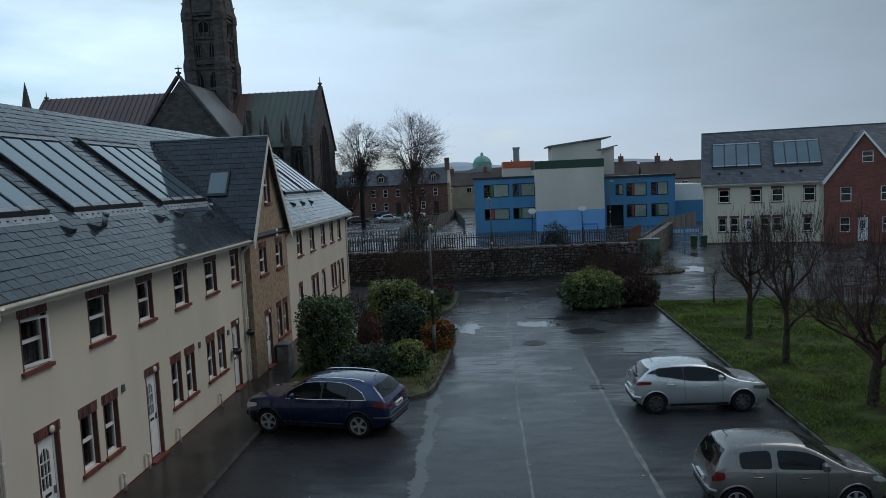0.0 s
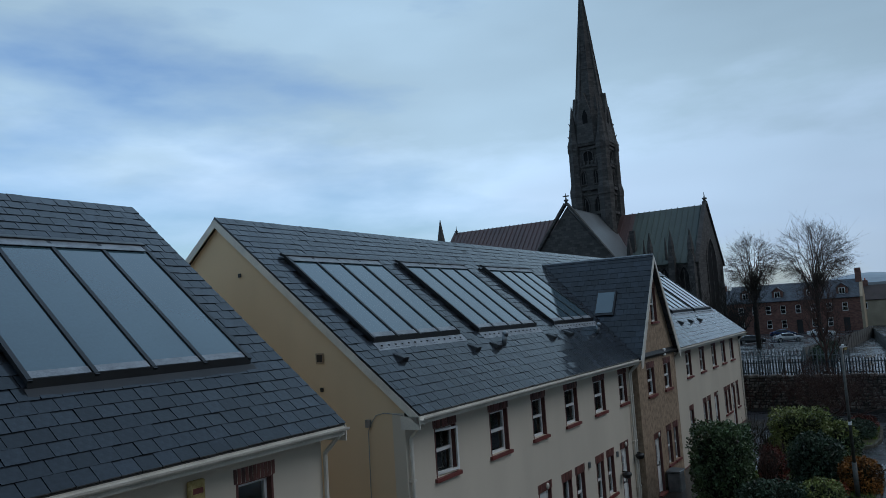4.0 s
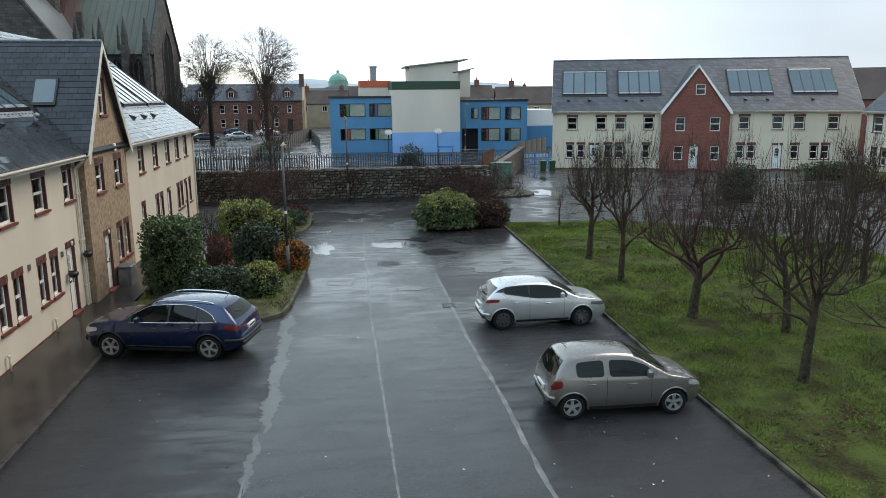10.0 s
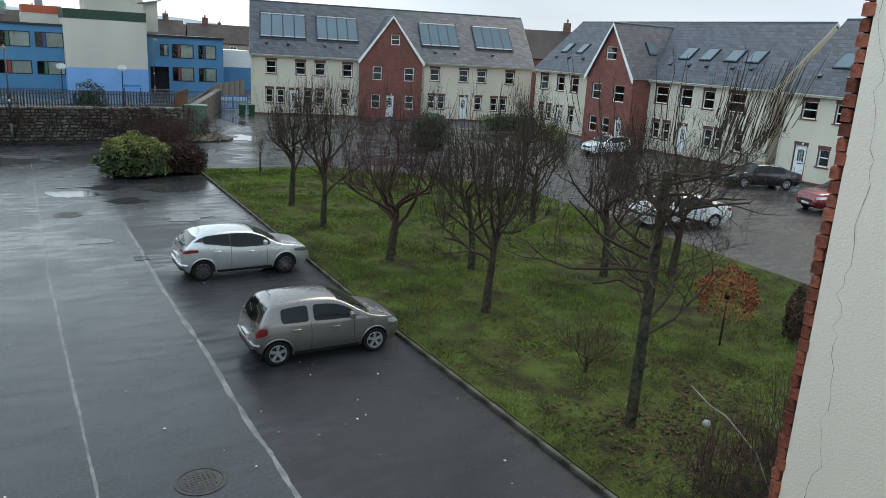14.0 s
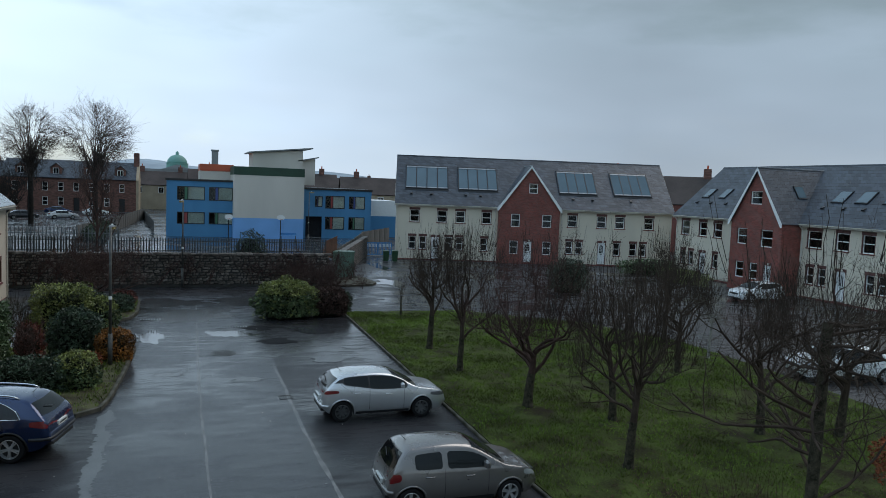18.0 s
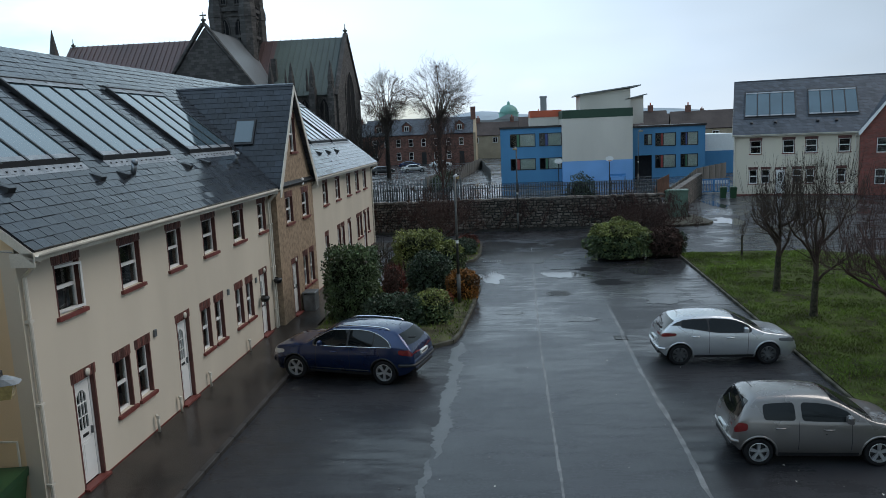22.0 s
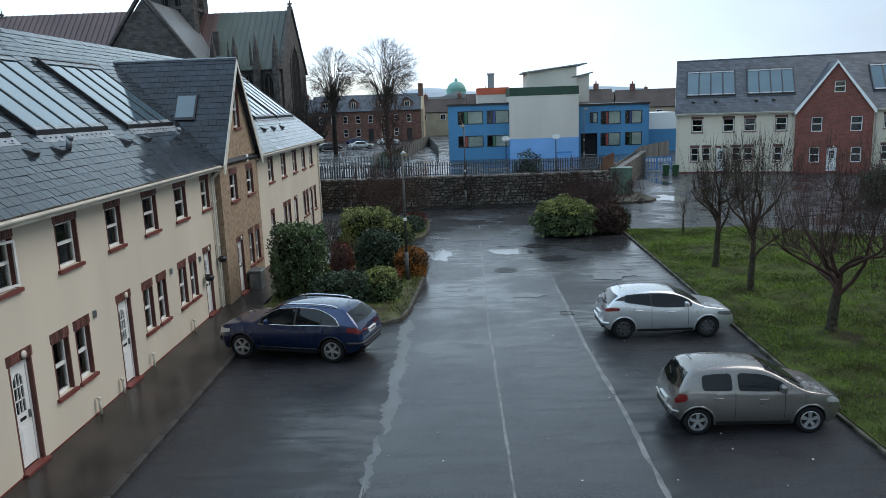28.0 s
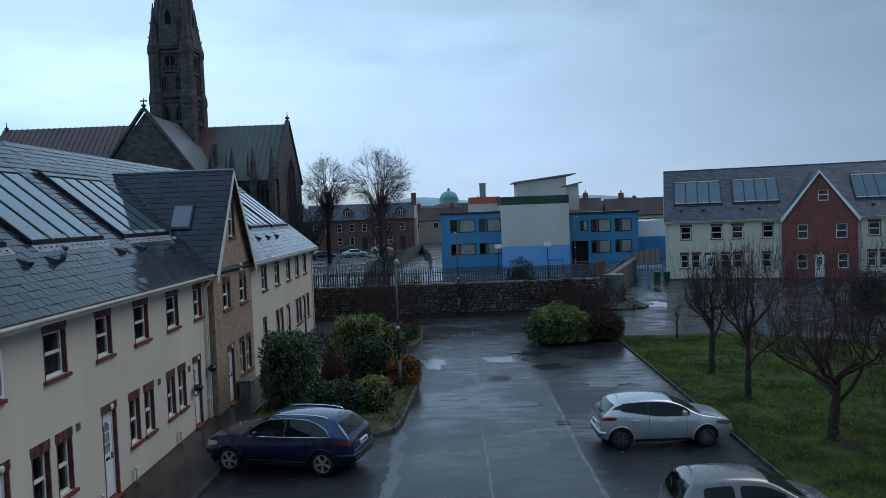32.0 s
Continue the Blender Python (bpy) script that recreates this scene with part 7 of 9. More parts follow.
shrub(-2.7, 42.6, 0.8, 0.9, 0.9, M_LEAF_DARK, "low dark shrub in the far bed", 1800, 0.06, 11)
shrub(-4.3, 43.0, 1.0, 0.9, 1.1, M_LEAF_DARK, "low dark shrub in the far bed", 2000, 0.06, 12)
shrub(-2.6, 45.0, 0.7, 0.7, 0.8, M_LEAF_RED, "low purple-red shrub in the far bed", 1300, 0.06, 13)
shrub(5.75, 40.2, 1.7, 1.3, 2.0, M_LEAF, "large rounded variegated evergreen bush", 9000, 0.065, 14, mat2=M_LEAF_YG, group="bushes at the court's end")
shrub(8.05, 40.6, 1.15, 0.9, 1.5, M_BARK_RED, "brown twiggy bush beside the evergreen", 5000, 0.07, 15, group="bushes at the court's end")
shrub(9.0, 41.0, 0.5, 0.5, 1.2, M_LEAF_DARK, "small dark bush at the lawn's corner", 1200, 0.06, 16, group="bushes at the court's end")
shrub(5.1, 53.55, 1.15, 0.8, 3.75, M_LEAF_DARK, "dark evergreen bush growing over the boundary wall", 3500, 0.07, 17, z0=0.0, base=0.0, group="bushes at the court's end")
shrub(15.7, 11.8, 0.82, 0.75, 1.5, M_LEAF_COPPER, "young beech with withered copper leaves", 2600, 0.040, 18, z0=0.6, base=0.09, group="small trees on the lawn", core=0.12)
M_CONIFER = leaf_mat("brown_conifer", (0.110, 0.070, 0.045), (0.060, 0.050, 0.032), 0.8)
shrub(18.2, 11.3, 0.38, 0.38, 1.5, M_CONIFER, "small dark conifer on the lawn", 6500, 0.04, 19, core=0.3, group="small trees on the lawn")
shrub(27.2, 47.9, 1.6, 1.2, 2.4, M_LEAF_DARK, "dark evergreen bush across the lane", 3000, 0.08, 20, group="bushes across the lane")
shrub(41.5, 58.5, 3.0, 1.2, 1.3, M_LEAF, "clipped green front-garden hedge by the terrace", 2500, 0.09, 21, 0.5, group="bushes across the lane")
shrub(40.5, 52.0, 0.8, 3.0, 1.1, M_LEAF_YG, "low yellow-green hedge before the brick gable", 2500, 0.09, 22, 0.5, group="bushes across the lane")
shrub(-8.6, 98, 1.0, 9.0, 1.7, M_LEAF_DARK, "clipped brown hedge in the school yard", 3500, 0.14, 23, 0.6, base=0, group="hedges beyond the wall")
st = MB().tube((15.7, 11.8, 0.05), (15.72, 11.8, 1.3), 0.03, 0.02, 6)
solid("tree_stem", st, M_BARK_DARK, "thin stem of the young beech", "tree", m=Matrix(), smooth=True)
for o in list(scene.collection.objects):
    if o.name.startswith("shrub") and "beech" in str(o.get("label", "")):
        stem = bpy.data.objects["tree_stem"]
        stem.parent = o
        stem.matrix_basis = o.matrix_basis.inverted()
        stem.name = "stem"
        del stem["category"]

# grass blades and fallen leaves
rng = np.random.default_rng(5)


def inside_lawn(x, y):
    c = False
    for (ax, ay), (bx, by) in zip(LAWN, LAWN[1:] + LAWN[:1]):
        if (ay > y) != (by > y) and x < (bx - ax) * (y - ay) / (by - ay) + ax:
            c = not c
    return c


def in_poly(poly, x, y):
    c = False
    for (ax, ay), (bx, by) in zip(poly, poly[1:] + poly[:1]):
        if (ay > y) != (by > y) and x < (bx - ax) * (y - ay) / (by - ay) + ax:
            c = not c
    return c


def blades(poly, count, x0, x1, y0, y1, z, tall=1.0, ease=1.25):
    V, F = [], []
    for k in range(count):
        x, y = rng.uniform(x0, x1), y0 + (y1 - y0) * rng.random() ** ease
        lush = noise.noise(Vector((x * 0.45, y * 0.45, 7))) * 0.6 + noise.noise(Vector((x * 2.6, y * 2.6, 3))) * 0.5
        if not in_poly(poly, x, y) or lush < -0.12 + 0.5 * (rng.random() - 0.5):
            continue
        h = rng.uniform(0.025, 0.075) * (1 + 1.1 * lush) * tall
        a, w = rng.uniform(0, 6.28), 0.0045 + 0.0004 * y
        dx, dy = math.cos(a), math.sin(a)
        lx, ly = rng.normal(0, 0.035, 2)
        o = len(V)
        V += [(x - dx * w, y - dy * w, z - 0.005), (x + dx * w, y + dy * w, z - 0.005), (x + lx, y + ly, z + h)]
        F.append((o, o + 1, o + 2))
    return V, F


V, F = blades(LAWN, 300000, 8.5, 23.8, 1.0, 41.0, 0.09)
mb = MB()
mb.v, mb.f = V, F
M_BLADE = pbr("grass_blade", (0.114, 0.170, 0.027), 0.6, 0.5, 1.4, 0.5, 9, 0, island=True, hue=(0.100, 0.122, 0.026), spec=0.12)
solid("grass", mb, M_BLADE, "short wet grass blades over the lawn", "grass", kind="stuff")
for bed, box in ((BED1, (-7.2, -1.6, 24.2, 33.8)), (BED2, (-6.7, -1.9, 38.9, 46.2))):
    mb = MB()
    mb.v, mb.f = blades(bed, 9000, *box, 0.11, 1.8, 1.0)
    solid("grass", mb, M_BLADE, "rough grass in the planted bed", "grass", kind="stuff")
M_LITTER = pbr("fallen_leaf", (0.065, 0.040, 0.022), 0.7, 0.5, 1.4, 3, 20, 0.1, island=True)
mb = MB()
for k in range(7000):
    x, y = (rng.uniform(8.8, 20), rng.uniform(3, 24)) if k % 2 else (rng.normal(11.6, 1.6), rng.normal(10.2, 2.4))
    if not inside_lawn(x, y) or noise.noise(Vector((x * 0.3, y * 0.3, 4))) < (-0.02 if k % 2 else -0.3):
        continue
    s = rng.uniform(0.018, 0.045) if k % 2 else rng.uniform(0.03, 0.065)
    m = Matrix.Translation((x, y, 0.12)) @ Euler((rng.uniform(-.5, .5), rng.uniform(-.5, .5), rng.uniform(0, 6))).to_matrix().to_4x4()
    mb.add([(-s, 0, 0), (0, -s * .6, .01), (s, 0, 0), (0, s * .6, .01)], [(0, 1, 2, 3)], m)
solid("leaf_litter", mb, M_LITTER, "brown fallen leaves on the grass", "leaves", kind="stuff")
M_SCRAP = pbr("pale_scrap", (0.55, 0.53, 0.48), 0.7, 0.6, 1.2, 3, 20, 0.1, island=True)
mb = MB()
for k in range(240):
    x, y = rng.uniform(-6.5, 8.2), 6 + 34 * rng.random() ** 1.7
    s = rng.uniform(0.01, 0.04)
    m = Matrix.Translation((x, y, 0.015)) @ Euler((rng.uniform(-.3, .3), rng.uniform(-.3, .3), rng.uniform(0, 6))).to_matrix().to_4x4()
    mb.add([(-s, 0, 0), (0, -s * .6, .008), (s, 0, 0), (0, s * .6, .008)], [(0, 1, 2, 3)], m)
solid("litter", mb, M_SCRAP, "small pale scraps and petals on the tarmac", "litter", kind="stuff")
mb = MB()
for k in range(1500):
    y = rng.uniform(3, 36)
    x = 8.28 + 0.35 * max(0, (y - 16) / 13) * 0.9 - abs(rng.normal(0, 0.16)) if k % 3 else -6.7 + abs(rng.normal(0, 0.12))
    s = rng.uniform(0.012, 0.03)
    m = Matrix.Translation((x, y, 0.012)) @ Euler((rng.uniform(-.3, .3), rng.uniform(-.3, .3), rng.uniform(0, 6))).to_matrix().to_4x4()
    mb.add([(-s, 0, 0), (0, -s * .6, .006), (s, 0, 0), (0, s * .6, .006)], [(0, 1, 2, 3)], m)
solid("leaf_litter", mb, M_LITTER, "brown leaf bits and grit along the kerbs", "leaves", kind="stuff")
fd = thing("bird_feeder", pose(10.15, 7.6, 0), "small pale round bird feeder hanging in the bare shrub", "bird feeder")
part("ball", MB().lathe([(0.005, 1.08), (0.05, 1.09), (0.075, 1.14), (0.05, 1.20), (0.005, 1.215)], 14), M_SCRAP, fd, smooth=True)
part("string", MB().tube((0, 0, 1.21), (0, 0, 1.5), 0.004, 0.004, 5), M_BARK_DARK, fd)
part("branch", MB().pipe([(0.5, -1.2, 0.1), (0.35, -0.8, 0.9), (0.1, -0.3, 1.4), (0, 0, 1.5), (-0.15, 0.3, 1.75)], 0.012, 6), M_BIRCH, fd, "pale bare branch")
# evergreen sprigs rising below the window
sp_ = thing("shrub", pose(-4.55, 7.0, 0), "tall loose evergreen shrub below the window", "shrub", "shrubs in the beds")
r_ = random.Random(77)
lv = MB()
for k in range(9):
    V, F = [], []
    p, q0 = Vector((r_.uniform(-.25, .25), r_.uniform(-.2, .2), 0)), None
    d = Vector((r_.uniform(-.22, .22), r_.uniform(-.15, .15), 1)).normalized()
    top_ = r_.uniform(2.3, 2.85)
    while p.z < top_:
        q0 = p + d * 0.12 + Vector((r_.uniform(-.015, .015), r_.uniform(-.015, .015), 0))
        thin_tube(V, F, p, q0, 0.008, 0.007, 5)
        if p.z > 0.5:
            for j in range(3):
                m = Matrix.Translation(q0) @ Euler((r_.uniform(-.9, .9), r_.uniform(-.9, .9), r_.uniform(0, 6.3))).to_matrix().to_4x4()
                lv.add([(0, 0, 0), (.04, -.022, .01), (.10, 0, 0), (.04, .022, .01)], [(0, 1, 2, 3)], m)
        p = q0
    mb = MB()
    mb.v, mb.f = [tuple(q) for q in V], F
    part("stem", mb, M_BARK, sp_)
part("foliage", lv, M_LEAF, sp_, "glossy green leaves")

# ================= driveway, seams, puddles =================
M_LANE = asphalt("worn_wet_tarmac", (0.007, 0.008, 0.010), (0.052, 0.056, 0.063), 1.0, (0.05, 0.30), 0.62)
M_SEAM = pbr("tarmac_seam", (0.165, 0.165, 0.162), 0.4, 0.35, 1.35, 2.5, 30, 0.3)
M_WATER = pbr("standing_water", (0.04, 0.042, 0.045), 0.04, 0.9, 1.1, 1, 5, 0.05, spec=0.45, rvar=0.02, coat=0.15, coat_rough=0.05)
M_FILM = pbr("thin_water_film", (0.04, 0.041, 0.043), 0.17, 0.7, 1.2, 2, 20, 0.3, spec=0.5, rvar=0.12)
solid("driveway", MB().slab([(-1.95, -0.5), (3.7, -0.5), (3.75, 24), (3.95, 34), (4.2, 48), (-1.3, 48), (-1.35, 34), (-1.6, 27), (-1.9, 24)], 0.0, 0.005), M_LANE, "smooth wet tarmac driveway between parking bays", "road", kind="structure")

M_YARD = asphalt("flooded_yard", (0.012, 0.013, 0.015), (0.06, 0.062, 0.066), 1.0, (0.06, 0.22), 0.7)
solid("school_yard", MB().slab([(-40, 54), (9.5, 54), (12.0, 60), (25, 95), (26, 150), (-40, 150)], 0.0, 0.006), M_YARD, "flooded tarmac yard before the school", "ground", kind="structure")


def strip(name, pts, w, mat, label, z=0.009, ragged=0.5, seed=5):
    """One continuous ribbon whose width wanders, on fine steps."""
    r = random.Random(seed)
    fine = []
    for (ax, ay), (bx, by) in zip(pts, pts[1:]):
        fine += [(ax + (bx - ax) * k / 5, ay + (by - ay) * k / 5) for k in range(5)]
    fine.append(pts[-1])
    left, right = [], []
    for i, (x, y) in enumerate(fine):
        end = min(1, 8 * i / len(fine), 8 * (len(fine) - 1 - i) / len(fine))
        a, b = [w / 2 * (0.15 + 0.85 * end) * max(0.15, 1 + ragged * 2.2 * noise.noise(Vector((x, y * 0.9, seed + q))) + ragged * 0.5 * r.uniform(-1, 1)) for q in (0, 9)]
        left.append((x - a, y))
        right.append((x + b, y))
    mb, n = MB(), len(fine)
    mb.v = [(x, y, z) for x, y in left] + [(x, y, z) for x, y in right]
    mb.f = [(i, i + n, i + n + 1, i + 1) for i in range(n - 1)]
    solid(name, mb, mat, label, "road marking", kind="structure")


def wobble(x, y0, y1, n, amp, seed):
    r = random.Random(seed)
    return [(x + r.uniform(-amp, amp) + 0.35 * max(0, (y0 + (y1 - y0) * i / n - 24) / 20), y0 + (y1 - y0) * i / n) for i in range(n + 1)]


strip("centre_seam", wobble(0.88, 1, 46, 40, 0.012, 1), 0.06, M_SEAM, "pale seam along the driveway's middle")
strip("bay_seam", wobble(3.70, 3, 30, 30, 0.03, 2), 0.10, M_SEAM, "pale wet seam between driveway and bays")
strip("bay_seam", wobble(-2.0, 6, 14, 10, 0.03, 3), 0.04, M_SEAM, "thin seam between driveway and bays")


def blob(name, cx, cy, rx, ry, seed, mat, label, z=0.011, n=72, category="puddle", rough=0.75):
    """A patch with a ragged outline."""
    pts = []
    for i in range(n):
        a = 2 * math.pi * i / n
        c, q = math.cos(a), math.sin(a)
        k = 1 + rough * noise.noise(Vector((c * 1.3, q * 1.3, seed))) + 0.45 * rough * noise.noise(Vector((c * 4, q * 4, seed + 5))) + 0.2 * rough * noise.noise(Vector((c * 10, q * 10, seed + 9)))
        k = max(0.25, k)
        pts.append((cx + rx * k * c, cy + ry * k * q))
    mb = MB()
    mb.v = [(cx, cy, z)] + [(x, y, z) for x, y in pts]
    mb.f = [(0, i + 1, (i + 1) % n + 1) for i in range(n)]
    solid(name, mb, mat, label, category, kind="structure")


for i, (cx, cy, rx, ry) in enumerate(((-1.05, 35.9, 0.75, 1.25), (2.3, 35.9, 1.25, 0.75), (0.9, 41.5, 2.4, 1.6), (-0.2, 45.6, 2.2, 1.4), (4.6, 45.8, 2.4, 1.2), (6.4, 36.5, 0.9, 0.8), (14.4, 45.6, 2.2, 1.4), (15.4, 54.0, 0.9, 1.6), (17.4, 65.0, 0.7, 3.0),
                                      (-4.4, 35.2, 1.3, 0.5), (-0.1, 28.6, 0.6, 0.3), (2.6, 27.4, 0.7, 0.25), (6.2, 30.2, 0.8, 0.6))):
    blob("puddle", cx, cy, rx, ry, 3 + i * 1.7, M_FILM if i in (2, 3, 4, 6) or i > 9 else M_WATER, "shallow rain puddle on the tarmac", 0.011 + 0.0004 * (i % 3))
M_GULLY = pbr("wet_gully", (0.055, 0.056, 0.058), 0.5, 0.4, 1.3, 2.2, 30, 0.6, coat=0.7, coat_rough=0.30)
strip("gully", wobble(-1.78, 15.5, 24.6, 26, 0.06, 8), 0.40, M_GULLY, "pale wet gully beside the driveway", 0.008, 0.6, 6)
strip("gully", wobble(-1.95, 12.8, 15.5, 8, 0.05, 9), 0.18, M_GULLY, "pale wet gully beside the driveway", 0.008, 0.9, 7)
M_PATCH = pbr("dark_tar_patch", (0.006, 0.006, 0.007), 0.65, 0.8, 1.2, 2, 40, 0.4, spec=0.1)
blob("tar_patch", 4.45, 34.0, 0.8, 0.65, 40, M_PATCH, "dark patched tarmac", 0.014, category="road patch", rough=0.5)
blob("tar_patch", 4.0, 37.2, 0.7, 0.5, 41, M_PATCH, "dark patched tarmac", 0.014, category="road patch")
M_IRON = pbr("cast_iron", (0.05, 0.047, 0.044), 0.4, 0.6, 1.3, 5, 60, 0.4, metal=0.5)


def manhole(x, y, r=0.36):
    t = thing("manhole_cover", pose(x, y, 0.004), "round cast-iron manhole cover in the tarmac", "manhole", "manhole covers")
    part("ring", MB().lathe([(r + 0.07, 0.0), (r + 0.07, 0.012), (r, 0.014), (r, 0.0)], 28), M_IRON, t)
    lid = MB().lathe([(0.01, 0.004), (r - 0.01, 0.004), (r - 0.01, 0.011), (0.01, 0.011)], 28)
    for i in range(-4, 5):
        for j in range(-4, 5):
            if math.hypot(i, j) * 0.075 < r - 0.06:
                lid.box(i * 0.075 - 0.02, j * 0.075 - 0.02, 0.011, i * 0.075 + 0.02, j * 0.075 + 0.02, 0.017)
    part("lid", lid, M_IRON, t)


manhole(2.42, 11.25)
manhole(2.0, 31.87, 0.45)
dr = thing("road_drain", pose(3.62, 24.85, 0.005), "square iron road drain", "drain")
part("frame", MB().box(-0.22, -0.22, 0, 0.22, -0.19, 0.014).box(-0.22, 0.19, 0, 0.22, 0.22, 0.014).box(-0.22, -0.19, 0, -0.19, 0.19, 0.014).box(0.19, -0.19, 0, 0.22, 0.19, 0.014), M_IRON, dr)
for i in range(6):
    part("bar", MB().box(-0.18 + 0.065 * i, -0.19, 0, -0.155 + 0.065 * i, 0.19, 0.011), M_IRON, dr)

for gx, gy, gw in ((-1.0, 40.2, 1.15), (2.75, 37.6, 1.6)):
    gr = thing("channel_drain", pose(gx, gy, 0.005), "pale iron channel drain across the tarmac", "drain", "channel drains")
    part("frame", MB().box(-gw / 2, -0.2, 0, gw / 2, -0.17, 0.016).box(-gw / 2, 0.17, 0, gw / 2, 0.2, 0.016), M_IRON, gr)
    for i in range(int(gw / 0.13)):
        part("bar", MB().box(-gw / 2 + 0.13 * i + 0.03, -0.17, 0, -gw / 2 + 0.13 * i + 0.085, 0.17, 0.02), M_LEAD, gr)

# ================= railing on the wall =================
M_RAIL = pbr("dark_steel_railing", (0.035, 0.042, 0.045), 0.45, 0.7, 1.3, 4, 30, 0.1, metal=0.4)
rl = thing("palisade_railing", pose(WX0, WY + 0.62, 0), "dark steel palisade railing above the stone wall", "fence")
part("rail", MB().box(0, 0, 2.36, WX1 - WX0, 0.04, 2.41), M_RAIL, rl)
part("rail", MB().box(0, 0, 3.0, WX1 - WX0, 0.04, 3.05), M_RAIL, rl)
pale = MB()
pale.prism([(-0.035, 2.15), (0.035, 2.15), (0.035, 3.18), (0, 3.28), (-0.035, 3.18)], -0.022, -0.002)
pale = pale.mesh("pale", M_RAIL)
for i in range(int((WX1 - WX0) / 0.17)):
    o = new("pale", pale)
    o.parent = rl
    o.matrix_basis = pose(0.08 + 0.17 * i, 0, 0)
for i in range(9):
    part("post", MB().box(0.05 + i * 2.85, 0.045, 0, 0.13 + i * 2.85, 0.12, 3.1), M_RAIL, rl)

yf_ = thing("palisade_fence", pose(-13.0, 60.0, 0, 0, 0, 4), "pale galvanised palisade fence in the yard", "fence")
part("rail", MB().box(0, 0.02, 0.6, 9.2, 0.06, 0.66), M_GREY_METAL, yf_)
part("rail", MB().box(0, 0.02, 2.9, 9.2, 0.06, 2.96), M_GREY_METAL, yf_)
pale2 = MB().prism([(-0.035, 0.05), (0.035, 0.05), (0.035, 3.3), (0, 3.42), (-0.035, 3.3)], -0.022, 0.018).mesh("pale", M_GREY_METAL)
for i in range(37):
    o = new("pale", pale2)
    o.parent = yf_
    o.matrix_basis = pose(0.08 + 0.25 * i, 0, 0)
for i in range(4):
    part("post", MB().box(0.1 + i * 3.0, 0.062, 0, 0.18 + i * 3.0, 0.14, 3.2), M_GREY_METAL, yf_)

# ================= lamps and poles =================
M_POLE = pbr("weathered_steel_pole", (0.085, 0.085, 0.078), 0.55, 0.6, 1.3, 6, 40, 0.3, metal=0.4)
M_LAMPSHELL = pbr("lamp_shell", (0.20, 0.205, 0.205), 0.4, 0.7, 1.1, 5, 30, 0.1)
M_LAMPBOWL = pbr("amber_lamp_bowl", (0.42, 0.33, 0.14), 0.25, 0.7, 1.2, 6, 30, 0.05)


def lantern(parent, m, k=1.0):
    """A side-entry lantern pointing along local x."""
    sh = MB().add([(0, -.06, 0), (0, .06, 0), (.08, .12, .02), (.72, .12, .02), (.76, .07, .02), (.76, -.07, .02), (.72, -.12, .02), (.08, -.12, .02),
                   (.04, -.04, .06), (.04, .04, .06), (.16, .08, .085), (.62, .08, .08), (.70, .05, .06), (.70, -.05, .06), (.62, -.08, .08), (.16, -.08, .085)],
                  [(0, 7, 6, 5, 4, 3, 2, 1), (8, 9, 10, 11, 12, 13, 14, 15), (0, 1, 9, 8), (1, 2, 10, 9), (2, 3, 11, 10), (3, 4, 12, 11), (4, 5, 13, 12), (5, 6, 14, 13), (6, 7, 15, 14), (7, 0, 8, 15)], m)
    part("lamp_shell", sh, M_LAMPSHELL, parent, "grey lantern housing")
    bowl = MB().add([(.10, -.11, .018), (.71, -.11, .018), (.71, .11, .018), (.10, .11, .018), (.13, -.08, -.12), (.67, -.08, -.13), (.67, .08, -.13), (.13, .08, -.12)],
                    [(4, 7, 6, 5), (0, 1, 5, 4), (1, 2, 6, 5), (2, 3, 7, 6), (3, 0, 4, 7)], m)
    part("lamp_bowl", bowl, M_LAMPBOWL, parent, "yellowed plastic bowl")
    part("photocell", MB().lathe([(0.05, 0.08), (0.065, 0.09), (0.065, 0.13), (0.03, 0.16), (0.005, 0.17)], 12, m @ Matrix.Translation((0.30, 0, 0))), M_WHITE, parent, "white photocell cap", True)
    part("clip", MB().box(.56, -.125, -.04, .58, .125, .125, m), M_BLACK, parent)


sl = thing("street_lamp", pose(-7.0, 6.88, 0.1), "weathered steel street lamp with yellowed lantern", "street lamp", "street lamps")
part("pole", MB().tube((0, 0, 0), (0, 0, 1.4), 0.085, 0.085, 12).tube((0, 0, 1.4), (0, 0, 4.25), 0.062, 0.058, 12), M_POLE, sl, smooth=True)
part("collar", MB().tube((0, 0, 4.2), (0, 0, 4.69), 0.078, 0.075, 12).tube((0, 0, 4.69), (0, 0, 4.71), 0.085, 0.085, 12).tube((0.05, 0, 4.3), (0.11, 0, 4.3), 0.02, 0.02, 6).tube((0.05, 0, 4.5), (0.11, 0, 4.5), 0.02, 0.02, 6), M_POLE, sl)
ang = math.atan2(0.56, 1.3)
am = Matrix.Rotation(ang, 4, "Z")
part("arm", MB().tube((0.05, 0, 4.58), (0.80, 0, 4.58), 0.024, 0.022, 8, True, am).tube((0.05, 0, 4.50), (0.22, 0, 4.57), 0.014, 0.012, 6, True, am), M_POLE, sl, smooth=True)
lantern(sl, am @ Matrix.Translation((0.80, 0, 4.50)) @ Matrix.Scale(1.12, 4))
